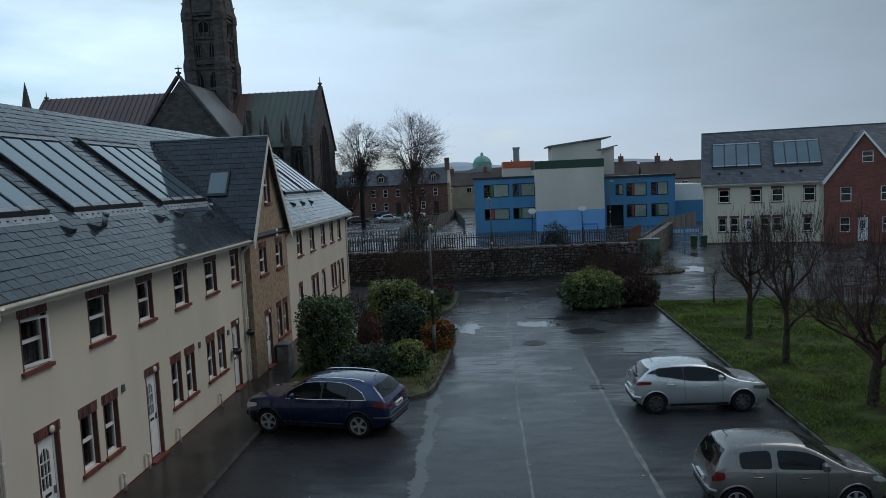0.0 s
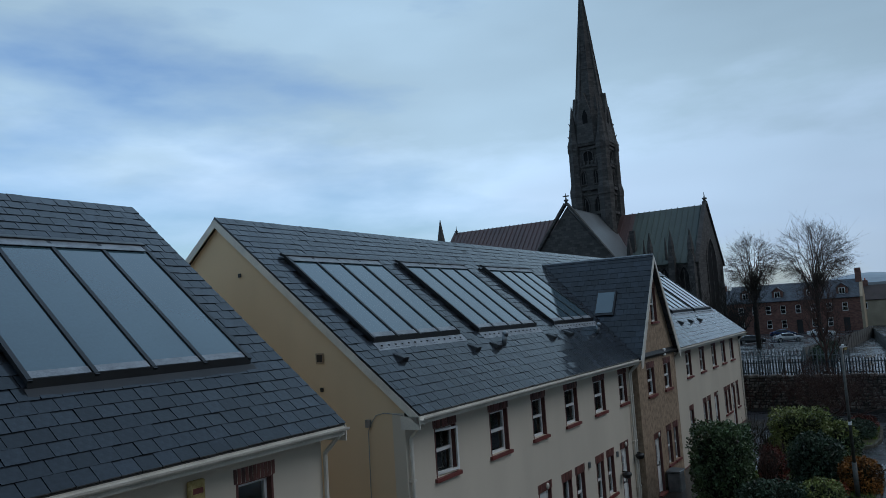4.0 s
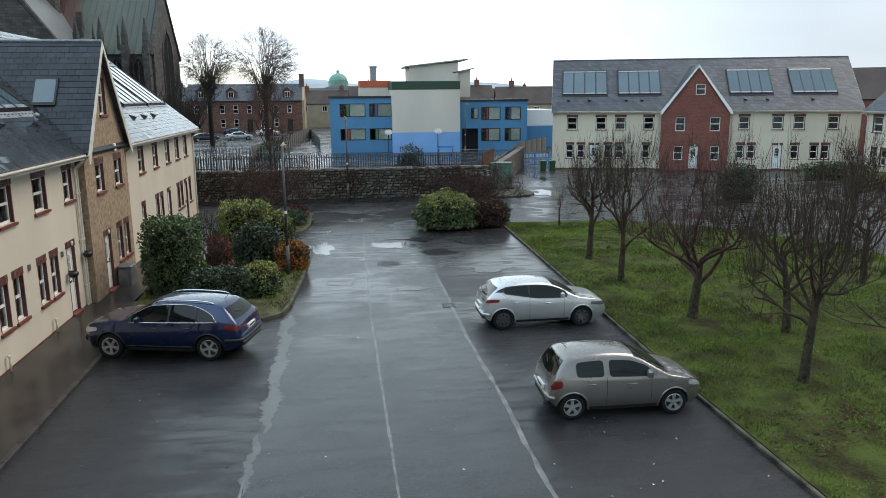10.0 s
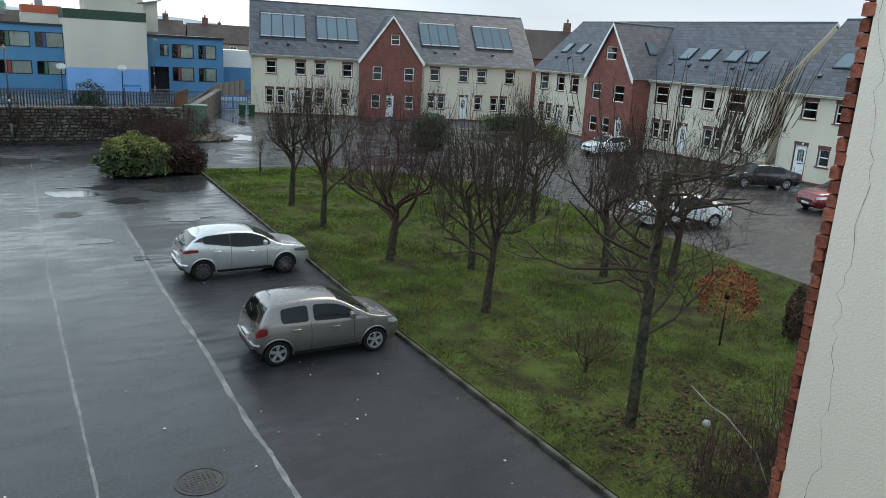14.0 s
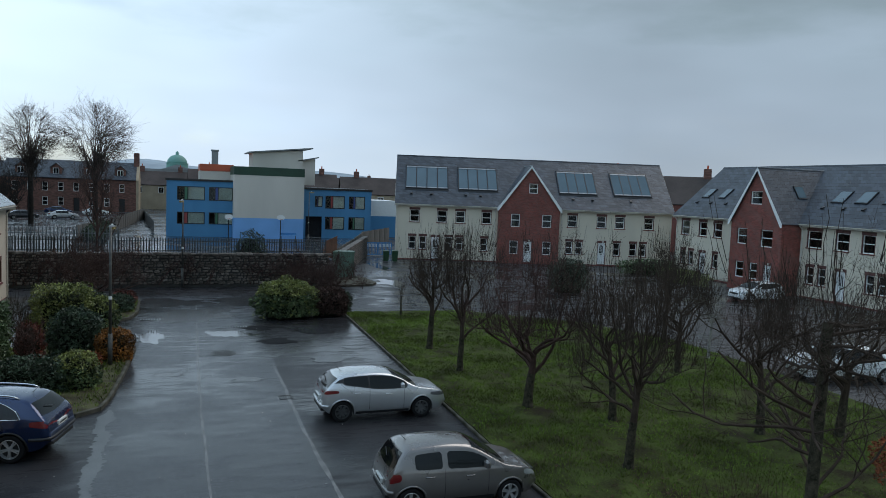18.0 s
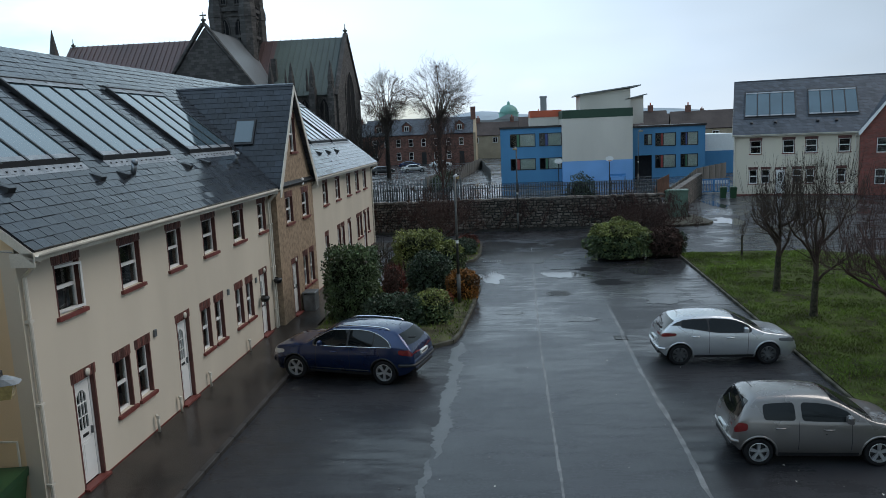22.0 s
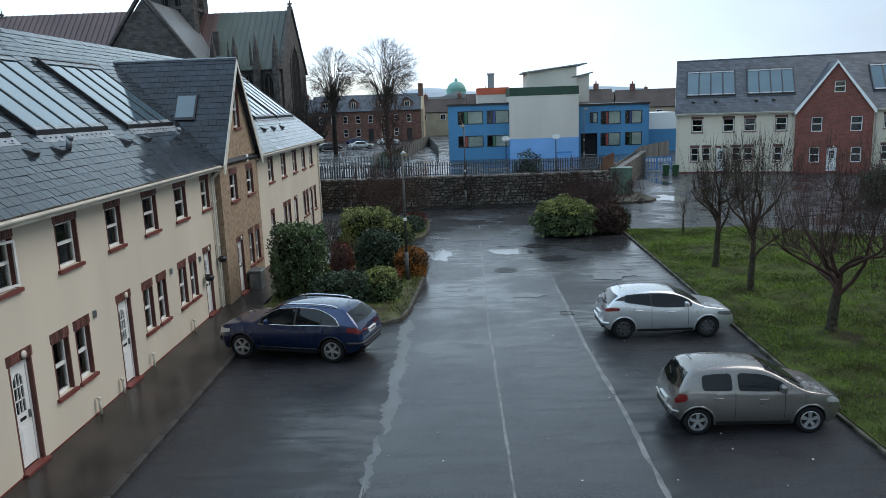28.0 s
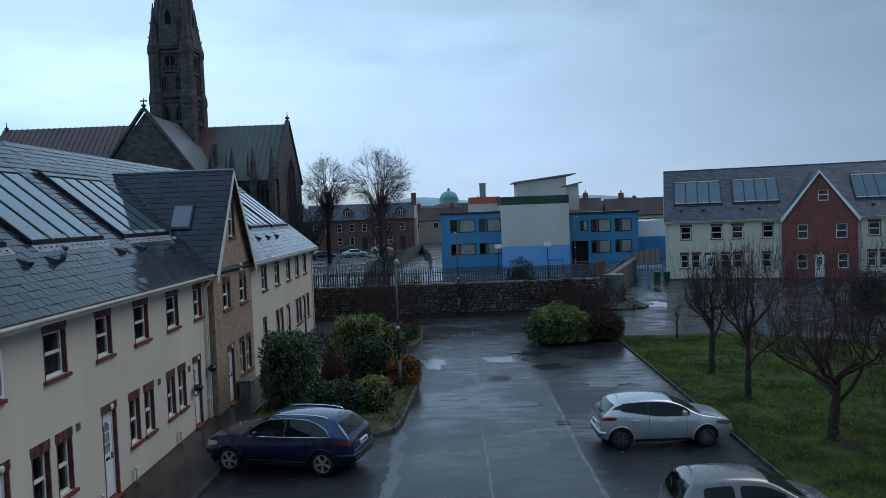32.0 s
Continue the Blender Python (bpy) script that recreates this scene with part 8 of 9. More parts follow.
for x, y, top, aim in ((-2.19, 30.16, 5.3, 80), (0.56, 52.0, 5.75, 250), (14.9, 88.0, 6.2, 0)):
    s2 = thing("street_lamp", pose(x, y, 0), "slim grey street lamp pole with small lantern", "street lamp", "street lamps")
    part("pole", MB().tube((0, 0, 0), (0, 0, 1.3), 0.085, 0.085, 10).tube((0, 0, 1.3), (0, 0, top), 0.058, 0.045, 10), M_POLE, s2, smooth=True)
    part("band", MB().tube((0, 0, 2.6), (0, 0, 2.72), 0.062, 0.062, 10), M_WHITE, s2, "pale number band")
    lantern(s2, Matrix.Translation((0, 0, top)) @ Matrix.Rotation(radians(aim), 4, "Z") @ (Matrix.Scale(0.75, 4)))

# ================= things by the houses =================
M_BINGREEN = pbr("green_bin_plastic", (0.016, 0.060, 0.022), 0.4, 0.75, 1.2, 3, 40, 0.1)
bn = thing("wheelie_bin", pose(-9.62, 11.80, 0, 0, 0, 100), "large green four-wheeled rubbish bin with closed lid", "bin")
body = MB().add([(-.55, -.38, .18), (.55, -.38, .18), (.55, .38, .18), (-.55, .38, .18), (-.66, -.5, 1.08), (.66, -.5, 1.08), (.66, .5, 1.08), (-.66, .5, 1.08)],
                [(3, 2, 1, 0), (0, 1, 5, 4), (1, 2, 6, 5), (2, 3, 7, 6), (3, 0, 4, 7), (4, 5, 6, 7)])
part("body", body, M_BINGREEN, bn)
part("rim", MB().rbox(-.69, -.53, 1.08, .69, .53, 1.15, .02), M_BINGREEN, bn)
lid = MB().prism([(-.70, 1.15), (.70, 1.15), (.66, 1.25), (-.66, 1.25)], -.54, .40).prism([(-.68, 1.15), (.68, 1.15), (.64, 1.32), (-.64, 1.32)], .40, .56)
part("lid", lid, M_BINGREEN, bn, "closed green lid")
for i in (-.45, .45):
    part("lid_hinge", MB().rbox(i - .12, .5, 1.2, i + .12, .62, 1.36, .03), M_BLACK, bn)
    for j in (-.3, .3):
        part("castor", MB().tube((i - .03, j, .09), (i + .03, j, .09), .09, .09, 14).box(i - .03, j - .03, .1, i + .03, j + .03, .2), M_TYRE, bn)
for s in (-.72, .66):
    part("handle", MB().box(s, -.2, .98, s + .06, .2, 1.03), M_BINGREEN, bn)
M_LABEL = pbr("paper_label", (0.62, 0.62, 0.58), 0.6, 0.9, 1.05, 3, 20, 0.02)
M_YLABEL = pbr("yellow_label", (0.62, 0.52, 0.06), 0.5, 0.9, 1.05, 3, 20, 0.02)
fm = Matrix.Translation((0, -0.445, 0.62)) @ Matrix.Rotation(radians(-7.6), 4, "X")
lb = part("label", MB().box(-.2, -.012, -.02, .2, -.004, .16, fm), M_YLABEL, bn, "yellow sticker")
part("text_bar", MB().box(-.16, -.015, .05, .16, -.011, .10, fm), M_BLACK, lb, "dark unreadable line")
sm = Matrix.Translation((-0.607, 0, 0.62)) @ Matrix.Rotation(radians(-90), 4, "Z") @ Matrix.Rotation(radians(-7), 4, "X")
lb = part("label", MB().box(-.10, -.012, -.12, .12, -.004, .16, sm), M_LABEL, bn, "white paper label")
for i in range(4):
    part("text_bar", MB().box(-.08, -.015, .10 - .06 * i, .09 - .03 * (i % 2), -.011, .125 - .06 * i, sm), M_BLACK, lb, "dark unreadable line")
# meter cupboards and cable on the gable wall
for x in (-9.6, -10.35):
    mc = thing("meter_box", pose(x, 12.545, 1.0), "cream flush meter box on the gable wall", "meter box", "meter boxes")
    part("frame", MB().box(-.26, -.03, 0, -.23, 0, .75).box(.23, -.03, 0, .26, 0, .75).box(-.23, -.03, .72, .23, 0, .75).box(-.23, -.03, 0, .23, 0, .03), M_GUTTER, mc)
    part("door", MB().box(-.225, -.018, .035, .225, -.004, .715), M_RENDER_SIDE, mc)
cb = MB().path([(-8.95, 12.525, 5.34), (-9.40, 12.525, 5.38), (-9.62, 12.52, 5.33), (-9.74, 12.52, 5.18), (-9.84, 12.525, 5.0), (-9.88, 12.525, 1.78)], 0.008, 6).box(-9.89, 12.49, 5.08, -9.77, 12.545, 5.24)
solid("cable", cb, M_LEAD, "thin cable and junction box on the gable wall", "cable")
for x, z in ((-11.08, 6.54), (-11.06, 5.86), (-13.45, 8.56)):
    v = thing("wall_vent", pose(x, 12.54, z), "small dark vent in the gable wall", "vent", "gable vents")
    k = 0.11 if z == 6.54 else 0.045
    part("grille", MB().box(-k, -.015, -k, k, 0, k), M_PEBBLE if k > 0.1 else M_BLACK, v)
    part("slot", MB().box(-k * .7, -.02, -k * .7, k * .7, -.015, k * .7), M_BLACK, v)
# small pipes and boxes along the near terrace
for y in (16.9, 18.2, 20.2, 23.6, 28.4):
    d = thing("drain_pipe", pose(-8.88, y, 0.1), "short white waste pipe at the wall's foot", "pipe", "waste pipes")
    part("pipe", MB().path([(0.0, 0, .42), (.06, 0, .40), (.06, 0, .0)], .035, 8), M_GUTTER, d, smooth=True)
    part("collar", MB().tube((.06, 0, 0.34), (.06, 0, .42), .048, .048, 8), M_GUTTER, d)
for y, z in ((17.35, 2.5), (22.3, 2.45), (24.9, 2.3)):
    b = thing("alarm_box", pose(-8.925, y, z), "small grey outdoor box on the wall", "box", "wall boxes")
    part("case", MB().rbox(0, -.06, -.09, .05, .06, .09, .01), M_GREY_METAL, b)
sd = thing("wall_basket", pose(-8.9, 26.75, 1.9), "round black hanging basket on the wall", "basket", "wall baskets")
part("basket", MB().lathe([(0.02, -.12), (.12, -.08), (.17, .02), (.15, .08), (.02, .1)], 14, Matrix.Translation((.17, 0, 0))), M_BLACK, sd, smooth=True)
part("bracket", MB().box(0, -.01, .1, .2, .01, .13), M_BLACK, sd)
sd = thing("wall_basket", pose(-8.9, 25.2, 1.55), "round black hanging basket on the wall", "basket", "wall baskets")
part("basket", MB().lathe([(0.02, -.12), (.12, -.08), (.17, .02), (.15, .08), (.02, .1)], 14, Matrix.Translation((.17, 0, 0))), M_BLACK, sd, smooth=True)
part("bracket", MB().box(0, -.01, .1, .2, .01, .13), M_BLACK, sd)
hp = thing("garden_box", pose(-8.3, 29.6, 0.1), "grey plastic storage box beside the door", "box")
part("case", MB().rbox(-.25, -.35, 0, .25, .35, .72, .04), M_GREY_METAL, hp)
part("lid", MB().rbox(-.28, -.38, .725, .28, .38, .78, .02), M_GREY_METAL, hp)
ab = thing("alarm_box", pose(-8.61, 30.5, 5.35), "pale alarm box on the pebble-dashed gable", "box", "wall boxes")
part("case", MB().rbox(0, -.12, -.14, .08, .12, .14, .02), M_WHITE, ab)
vt = thing("wall_plaque", pose(-8.995, 9.15, 2.0), "small black oval plaque on the wall", "plaque")
part("plate", MB().lathe([(.01, 0), (.17, 0), (.17, .02), (.01, .03)], 20, Matrix.Rotation(radians(90), 4, "Y")), M_BLACK, vt)
part("bar", MB().box(.03, -.08, -.02, .034, .08, .02), M_GREY_METAL, vt, "pale unreadable line")
sg = thing("alarm_box", pose(-8.995, 7.35, 5.0), "yellowed alarm box with dark lettering bars", "box", "wall boxes")
part("case", MB().rbox(0, -.16, -.16, .08, .13, .16, .02), M_LAMPBOWL, sg)
part("bar", MB().box(.081, -.1, -.03, .084, .08, .05), M_SILL, sg)

# bare creepers over the boundary wall
M_CREEPER = pbr("creeper_stems", (0.060, 0.030, 0.026), 0.9, 0.6, 1.4, 3, 30, 0)
rng_c = random.Random(77)
for x0, x1, count in ((-9.5, -3.2, 34), (-1.8, 2.6, 12), (4.9, 10.0, 30)):
    V, F = [], []
    for k in range(count):
        x = rng_c.uniform(x0, x1)
        grow(V, F, Vector((x, WY - 0.06, 0.0)), Vector((rng_c.uniform(-0.7, 0.7), -0.02, 1.0)), rng_c.uniform(1.2, 2.5), 0.022, 2, rng_c, 0.05, (3, 5), 0.26, 0.55, 0.0, 0.008)
    V = [Vector((q.x, min(WY - 0.012, WY - 0.05 - abs(q.y - WY) * 0.35), max(0.0, q.z))) for q in V]
    mb = MB()
    mb.v, mb.f = [tuple(q) for q in V], F
    solid("creeper", mb, M_CREEPER, "leafless reddish creeper clinging to the stone wall", "creeper")

# ================= cabinet, gate, far fences =================
M_CABGREEN = pbr("cabinet_green", (0.10, 0.17, 0.125), 0.45, 0.75, 1.15, 2, 30, 0.08)
cab = thing("utility_cabinet", pose(12.45, 56.9, 0, 0, 0, -6), "large grey-green steel utility cabinet on a kerbed base", "cabinet")
part("plinth", MB().box(-1.3, -.9, 0, 1.0, .7, .12), M_CONCRETE, cab)
part("body", MB().box(-.85, -.5, .12, .75, .5, 2.0), M_CABGREEN, cab)
part("cap", MB().prism([(-.92, 2.0), (.82, 2.0), (.78, 2.10), (-.88, 2.10)], -.57, .57), M_CABGREEN, cab)
for i in range(3):
    part("door", MB().box(-.82 + i * .52, -.515, .2, -.33 + i * .52, -.503, 1.95), M_CABGREEN, cab)
    part("handle", MB().box(-.40 + i * .52, -.54, 1.0, -.37 + i * .52, -.515, 1.2), M_BLACK, cab)
isl = MB().slab([(9.2, 52.2), (11.5, 51.7), (13.6, 52.3), (14.2, 53.4), (13.9, 56.5), (13.0, 57.9), (11, 57.9), (10.3, 53.2)], 0, 0.12)
solid("kerb_island", isl, M_CONCRETE, "kerbed concrete island at the wall's end", "kerb", kind="structure")
M_GATEBLUE = pbr("blue_gate_paint", (0.05, 0.22, 0.50), 0.45, 0.8, 1.15, 3, 30, 0.05)
gt = thing("gate", pose(18.5, 75.2, 0), "blue and white steel barred gate across the lane", "gate")
part("gate_frame", MB().box(0, 0, .1, 3.0, .05, .18).box(0, 0, 1.3, 3.0, .05, 1.4).box(0, 0, .1, .08, .05, 1.4).box(2.92, 0, .1, 3.0, .05, 1.4).box(1.46, 0, .1, 1.54, .05, 1.4), M_GATEBLUE, gt)
for i in range(18):
    part("bar", MB().box(.2 + i * .15, .01, .18, .25 + i * .15, .04, 1.3), M_GATEBLUE, gt)
part("sheet", MB().box(.1, .05, .9, 2.9, .06, 1.25), M_WHITE, gt, "pale panel on the gate")
for x, y in ((19.3, 69.4), (20.1, 69.1)):
    b = thing("wheelie_bin", pose(x, y, 0, 0, 0, -10), "dark green wheelie bin beside the terrace", "bin", "wheelie bins")
    part("body", MB().add([(-.22, -.25, .06), (.22, -.25, .06), (.22, .25, .06), (-.22, .25, .06), (-.29, -.35, .98), (.29, -.35, .98), (.29, .35, .98), (-.29, .35, .98)],
         [(3, 2, 1, 0), (0, 1, 5, 4), (1, 2, 6, 5), (2, 3, 7, 6), (3, 0, 4, 7), (4, 5, 6, 7)]), M_BINGREEN, b)
    part("lid", MB().prism([(-.31, .985), (.31, .985), (.27, 1.08), (-.27, 1.08)], -.38, .4), M_BINGREEN, b)
    for s in (-.24, .24):
        part("wheel", MB().tube((s - .03, .3, .1), (s + .03, .3, .1), .1, .1, 12), M_TYRE, b)
M_FENCECON = pbr("concrete_panel", (0.15, 0.147, 0.138), 0.85, 0.65, 1.15, 0.8, 30, 0.3, streak=True)


def panel_fence(pts, h, label, mat=None):
    f = thing("panel_fence", Matrix(), label, "fence", "fences beyond the wall")
    for (ax, ay), (bx, by) in zip(pts, pts[1:]):
        d = Vector((bx - ax, by - ay, 0))
        n = max(1, round(d.length / 2.4))
        an = math.atan2(d.y, d.x)
        for i in range(n):
            c = Vector((ax, ay, 0)) + d * (i / n)
            mm = Matrix.Translation(c) @ Matrix.Rotation(an, 4, "Z")
            part("post", MB().box(-.06, -.07, 0, .06, .07, h + .05), mat or M_FENCECON, f, m=mm)
            part("panel", MB().box(.065, -.03, 0, d.length / n - .065, .03, h), mat or M_FENCECON, f, m=mm)


M_RUBBLE = courses("rubble_courses", (0.12, 0.105, 0.095), (0.04, 0.037, 0.034), 0.42, 0.17, 0.85, 0.7, 0.02, 0.5)
lw = thing("lane_wall", pose(12.7, 58.0, 0, 0, 0, 70.3), "dark rubble stone wall along the lane", "wall", kind="structure")
part("wall", MB().box(0, 0, 0, 18.7, 0.45, 1.9), M_RUBBLE, lw)
part("coping", MB().rbox(-0.03, -0.04, 1.9, 18.73, 0.49, 2.0, 0.03), M_RUBBLE, lw, "rough stone coping")
panel_fence([(12.2, 60.0), (17.6, 75.5), (21, 86), (27, 96)], 1.8, "weathered concrete panel fence beside the lane")
panel_fence([(-9.8, 88), (-7.2, 110), (-5.0, 140)], 1.8, "pale concrete panel fence in the yard")
panel_fence([(-5.0, 140), (-2.5, 105)], 1.5, "pale concrete panel fence in the yard")
sb = thing("sheet_barrier", pose(10.2, 54.2, 0, 0, 0, 62), "rusty brown sheet barrier leaning beside the railing", "barrier")
M_RUST = pbr("rusty_sheet", (0.10, 0.055, 0.04), 0.8, 0.6, 1.3, 1.5, 30, 0.3)
part("sheet", MB().prism([(0, 1.9), (4.0, 1.4), (4.0, 3.2), (1.2, 3.0)], 0, 0.05), M_RUST, sb)
for i in (0.4, 2.0, 3.6):
    part("post", MB().box(i, 0.055, 0, i + .08, .13, 2.6), M_RUST, sb)
# playground hoops, bench
for x, y, z in ((8.0, 92, 0), (12.4, 93.5, 0)):
    hpz = thing("basketball_hoop", pose(x - (1.9 if x < 9 else 0), y, z), "white basketball backboard on a dark post", "basketball hoop", "basketball hoops")
    part("post", MB().tube((0, .3, 0), (0, .3, 2.9), .06, .05, 8), M_BLACK, hpz)
    part("backboard", MB().lathe([(.01, 0), (.45, 0), (.45, .03), (.01, .03)], 20, Matrix.Translation((0, .1, 2.9)) @ Matrix.Rotation(radians(90), 4, "X") @ Matrix.Diagonal((1.1, .72, 1, 1))), M_WHITE, hpz)
    part("ring", MB().path([(.22 * math.cos(t), -.2 + .22 * math.sin(t), 2.7) for t in [i * math.pi / 6 for i in range(13)]], .014, 5), M_ORANGE, hpz)
be = thing("bench", pose(13.4, 93.8, 0), "dark steel bench in the school yard", "bench")
part("seat", MB().box(-1, -.2, .62, 1, .2, .68), M_GATEBLUE, be)
part("back", MB().box(-1, .2, .75, 1, .25, 1.0), M_GATEBLUE, be)
for i in (-.9, .86):
    part("leg", MB().box(i, -.18, 0, i + .05, .2, .62), M_BLACK, be)

# ================= distance =================
M_BROWNBRICK = courses("brown_brick", (0.17, 0.075, 0.055), (0.12, 0.08, 0.065), 0.45, 0.15, 0.8, 0.3)
tr_ = thing("brick_terrace", pose(-31.5, 166, 0), "old brown brick two-storey terrace with dormers", "house")
L_, D_ = 24.0, 9.0
hs = [(x, x + 1.0, 3.9, 5.6) for x in (1.5, 4.2, 6.8, 9.6, 12.4, 15.2, 18.0, 20.8)] + [(x, x + 1.0, 1.0, 2.7) for x in (1.5, 6.8, 9.6, 15.2, 18.0)] + [(x, x + 1.1, 0.0, 2.6) for x in (4.2, 12.4, 20.8)]
w_ = MB()
wall_grid(w_, 0, L_, 0, 6.6, 0, .35, hs)
part("wall", w_, M_BROWNBRICK, tr_, "brown brick front")
# sheet behind the windows with the rooms' shade in its colour
part("room", MB().box(.2, 1.2, 0, L_ - .2, 1.3, 6.4), M_DARK, tr_, "dark slabs inside, the rooms' shade in their colour")
part("roof", MB().sheet((-.2, -.4, 6.5), (L_, -.4, 6.5), (L_, D_ / 2, 10.1), (-.2, D_ / 2, 10.1), .15).sheet((L_, D_ + .4, 6.5), (-.2, D_ + .4, 6.5), (-.2, D_ / 2, 10.1), (L_, D_ / 2, 10.1), .15), M_SLATE_FAR, tr_, "slate roof")
M_CREAM = pbr("cream_gable", (0.42, 0.34, 0.24), 0.85, 0.8, 1.1, 0.4, 20, 0.1)
part("gable", MB().prism([(0, 0), (D_, 0), (D_, 6.5), (D_ / 2, 10.2), (0, 6.5)], -L_ - .5, -L_, turn90), M_CREAM, tr_, "cream rendered gable end")
part("chimney", MB().box(L_ - .6, D_ / 2 - 1, 9.0, L_ + .45, D_ / 2 + .6, 12.2), M_BROWNBRICK, tr_)
for q in hs:
    if q[2] > 0.5:
        w = new("window")
        w.parent = tr_
        zm = (q[2] + q[3]) / 2
        part("frame", MB().box(q[0], .1, q[2], q[0] + .1, .16, q[3]).box(q[1] - .1, .1, q[2], q[1], .16, q[3]).box(q[0] + .1, .1, q[2], q[1] - .1, .16, q[2] + .1).box(q[0] + .1, .1, q[3] - .1, q[1] - .1, .16, q[3]).box(q[0] + .1, .1, zm - .05, q[1] - .1, .16, zm + .05), M_WHITE, w)
        part("pane", MB().box(q[0] + .1, .12, q[2] + .1, q[1] - .1, .13, zm - .05).box(q[0] + .1, .12, zm + .05, q[1] - .1, .13, q[3] - .1), M_GLASS, w)
    else:
        part("door", MB().box(q[0] + .05, .12, 0, q[1] - .05, .18, q[3]), M_CARBLACK, tr_)
for x in (3.0, 9.2, 15.2, 21.0):
    dm = new("dormer")
    dm.parent = tr_
    part("wall", MB().prism([(x - 1, 6.9), (x + 1, 6.9), (x + 1, 8.5), (x, 9.3), (x - 1, 8.5)], .7, 3.2), M_BROWNBRICK, dm)
    part("roof", MB().sheet((x, .5, 9.45), (x, 3.8, 9.45), (x - 1.2, 3.0, 8.45), (x - 1.2, .5, 8.45), .1).sheet((x, 3.8, 9.45), (x, .5, 9.45), (x + 1.2, .5, 8.45), (x + 1.2, 3.0, 8.45), .1), M_SLATE_FAR, dm)
    part("frame", MB().box(x - .55, .62, 7.2, x + .55, .69, 8.45), M_WHITE, dm)
    part("pane", MB().box(x - .45, .60, 7.3, x - .05, .625, 8.35).box(x + .05, .60, 7.3, x + .45, .625, 8.35), M_CARGLASS, dm)
# domed hall
M_VERDIGRIS = pbr("verdigris_copper", (0.16, 0.34, 0.29), 0.6, 0.8, 1.15, 0.3, 10, 0.1)
M_PALESTONE = pbr("pale_stone", (0.30, 0.31, 0.31), 0.8, 0.85, 1.1, 0.2, 10, 0.1)
dh = thing("domed_hall", pose(0.6, 250, 0), "distant stone hall with green copper dome", "building")
part("hall", MB().box(-12, -4, 0, 9, 12, 10.0), M_PALESTONE, dh)
part("pediment", MB().prism([(-4.6, 10), (4.6, 10), (0, 11.6)], -4.3, 8), M_PALESTONE, dh)
part("drum", MB().lathe([(3.2, 9), (3.2, 11.8), (3.4, 11.8), (3.4, 12.1)], 20), M_VERDIGRIS, dh)
part("dome", MB().lathe([(3.0 * math.cos(t), 12.1 + 2.6 * math.sin(t)) for t in [i * math.pi / 18 for i in range(9)]] + [(.5, 14.7), (.5, 15.3), (.1, 15.8)], 20), M_VERDIGRIS, dh, "green copper dome", True)
# houses behind
M_BROWNROOF = pbr("brown_tiles", (0.075, 0.060, 0.055), 0.7, 0.7, 1.2, 0.3, 8, 0.2)


def far_house(x, y, w, d, eave, ridge, rz, wall, roof, chim=True, label="distant house with tiled roof and chimney", cols=3):
    h = thing("house", pose(x, y, 0, 0, 0, rz), label, "house", "distant houses")
    part("wall", MB().box(-w / 2, 0, 0, w / 2, d, eave), wall, h)
    part("roof", MB().sheet((-w / 2 - .3, -.3, eave), (w / 2 + .3, -.3, eave), (w / 2 + .3, d / 2, ridge), (-w / 2 - .3, d / 2, ridge), .15).sheet((w / 2 + .3, d + .3, eave), (-w / 2 - .3, d + .3, eave), (-w / 2 - .3, d / 2, ridge), (w / 2 + .3, d / 2, ridge), .15), roof, h)
    part("gable", MB().prism([(0, eave), (d, eave), (d / 2, ridge - .2)], -w / 2, w / 2, turn90), wall, h)
    if chim:
        for c in (-w * .3, w * .3):
            ck = part("chimney", MB().box(c - .5, d / 2 - .35, ridge - .6, c + .5, d / 2 + .35, ridge + 1.1), M_BROWNBRICK, h)
            part("pot", MB().tube((c, d / 2, ridge + 1.1), (c, d / 2, ridge + 1.6), .14, .12, 8), M_ORANGE, ck, "clay chimney pot")
    for k in range(cols):
        cx = -w / 2 + w * (k + .5) / cols
        wn_ = new("window")
        wn_.parent = h
        part("frame", MB().box(cx - .6, -.05, eave - 1.9, cx + .6, -.01, eave - .5), M_WHITE, wn_)
        part("pane", MB().box(cx - .5, -.07, eave - 1.8, cx - .04, -.05, eave - .6).box(cx + .04, -.07, eave - 1.8, cx + .5, -.05, eave - .6), M_CARGLASS, wn_)


far_house(24.0, 150, 14, 9, 6.0, 9.3, -4, M_PALESTONE, M_BROWNROOF)
far_house(38.0, 142, 15, 9, 5.6, 8.9, -8, M_CREAM, M_BROWNROOF)
far_house(55.0, 150, 16, 9, 6.2, 9.6, -12, M_CREAM, M_BROWNROOF)
far_house(61.0, 84, 20, 9, 6.4, 10.2, -35, M_BRICK, M_BROWNROOF)
far_house(74, 66, 18, 9, 6.4, 10.2, -70, M_BRICK, M_BROWNROOF)
far_house(14, 175, 22, 9, 6.2, 9.6, 0, M_PALESTONE, M_BROWNROOF, cols=5)
far_house(-3, 185, 14, 9, 5.6, 8.8, 0, M_CREAM, M_BROWNROOF)
far_house(-45, 190, 24, 9, 6.2, 9.8, 0, M_BROWNBRICK, M_SLATE_FAR, cols=5)
far_house(85, 175, 40, 9, 6.0, 9.4, -20, M_CREAM, M_BROWNROOF, cols=8)
far_house(40, 230, 60, 9, 6.0, 9.4, -4, M_PALESTONE, M_BROWNROOF, cols=10)
far_house(-30, 260, 50, 9, 6.0, 9.4, 4, M_PALESTONE, M_BROWNROOF, cols=10)
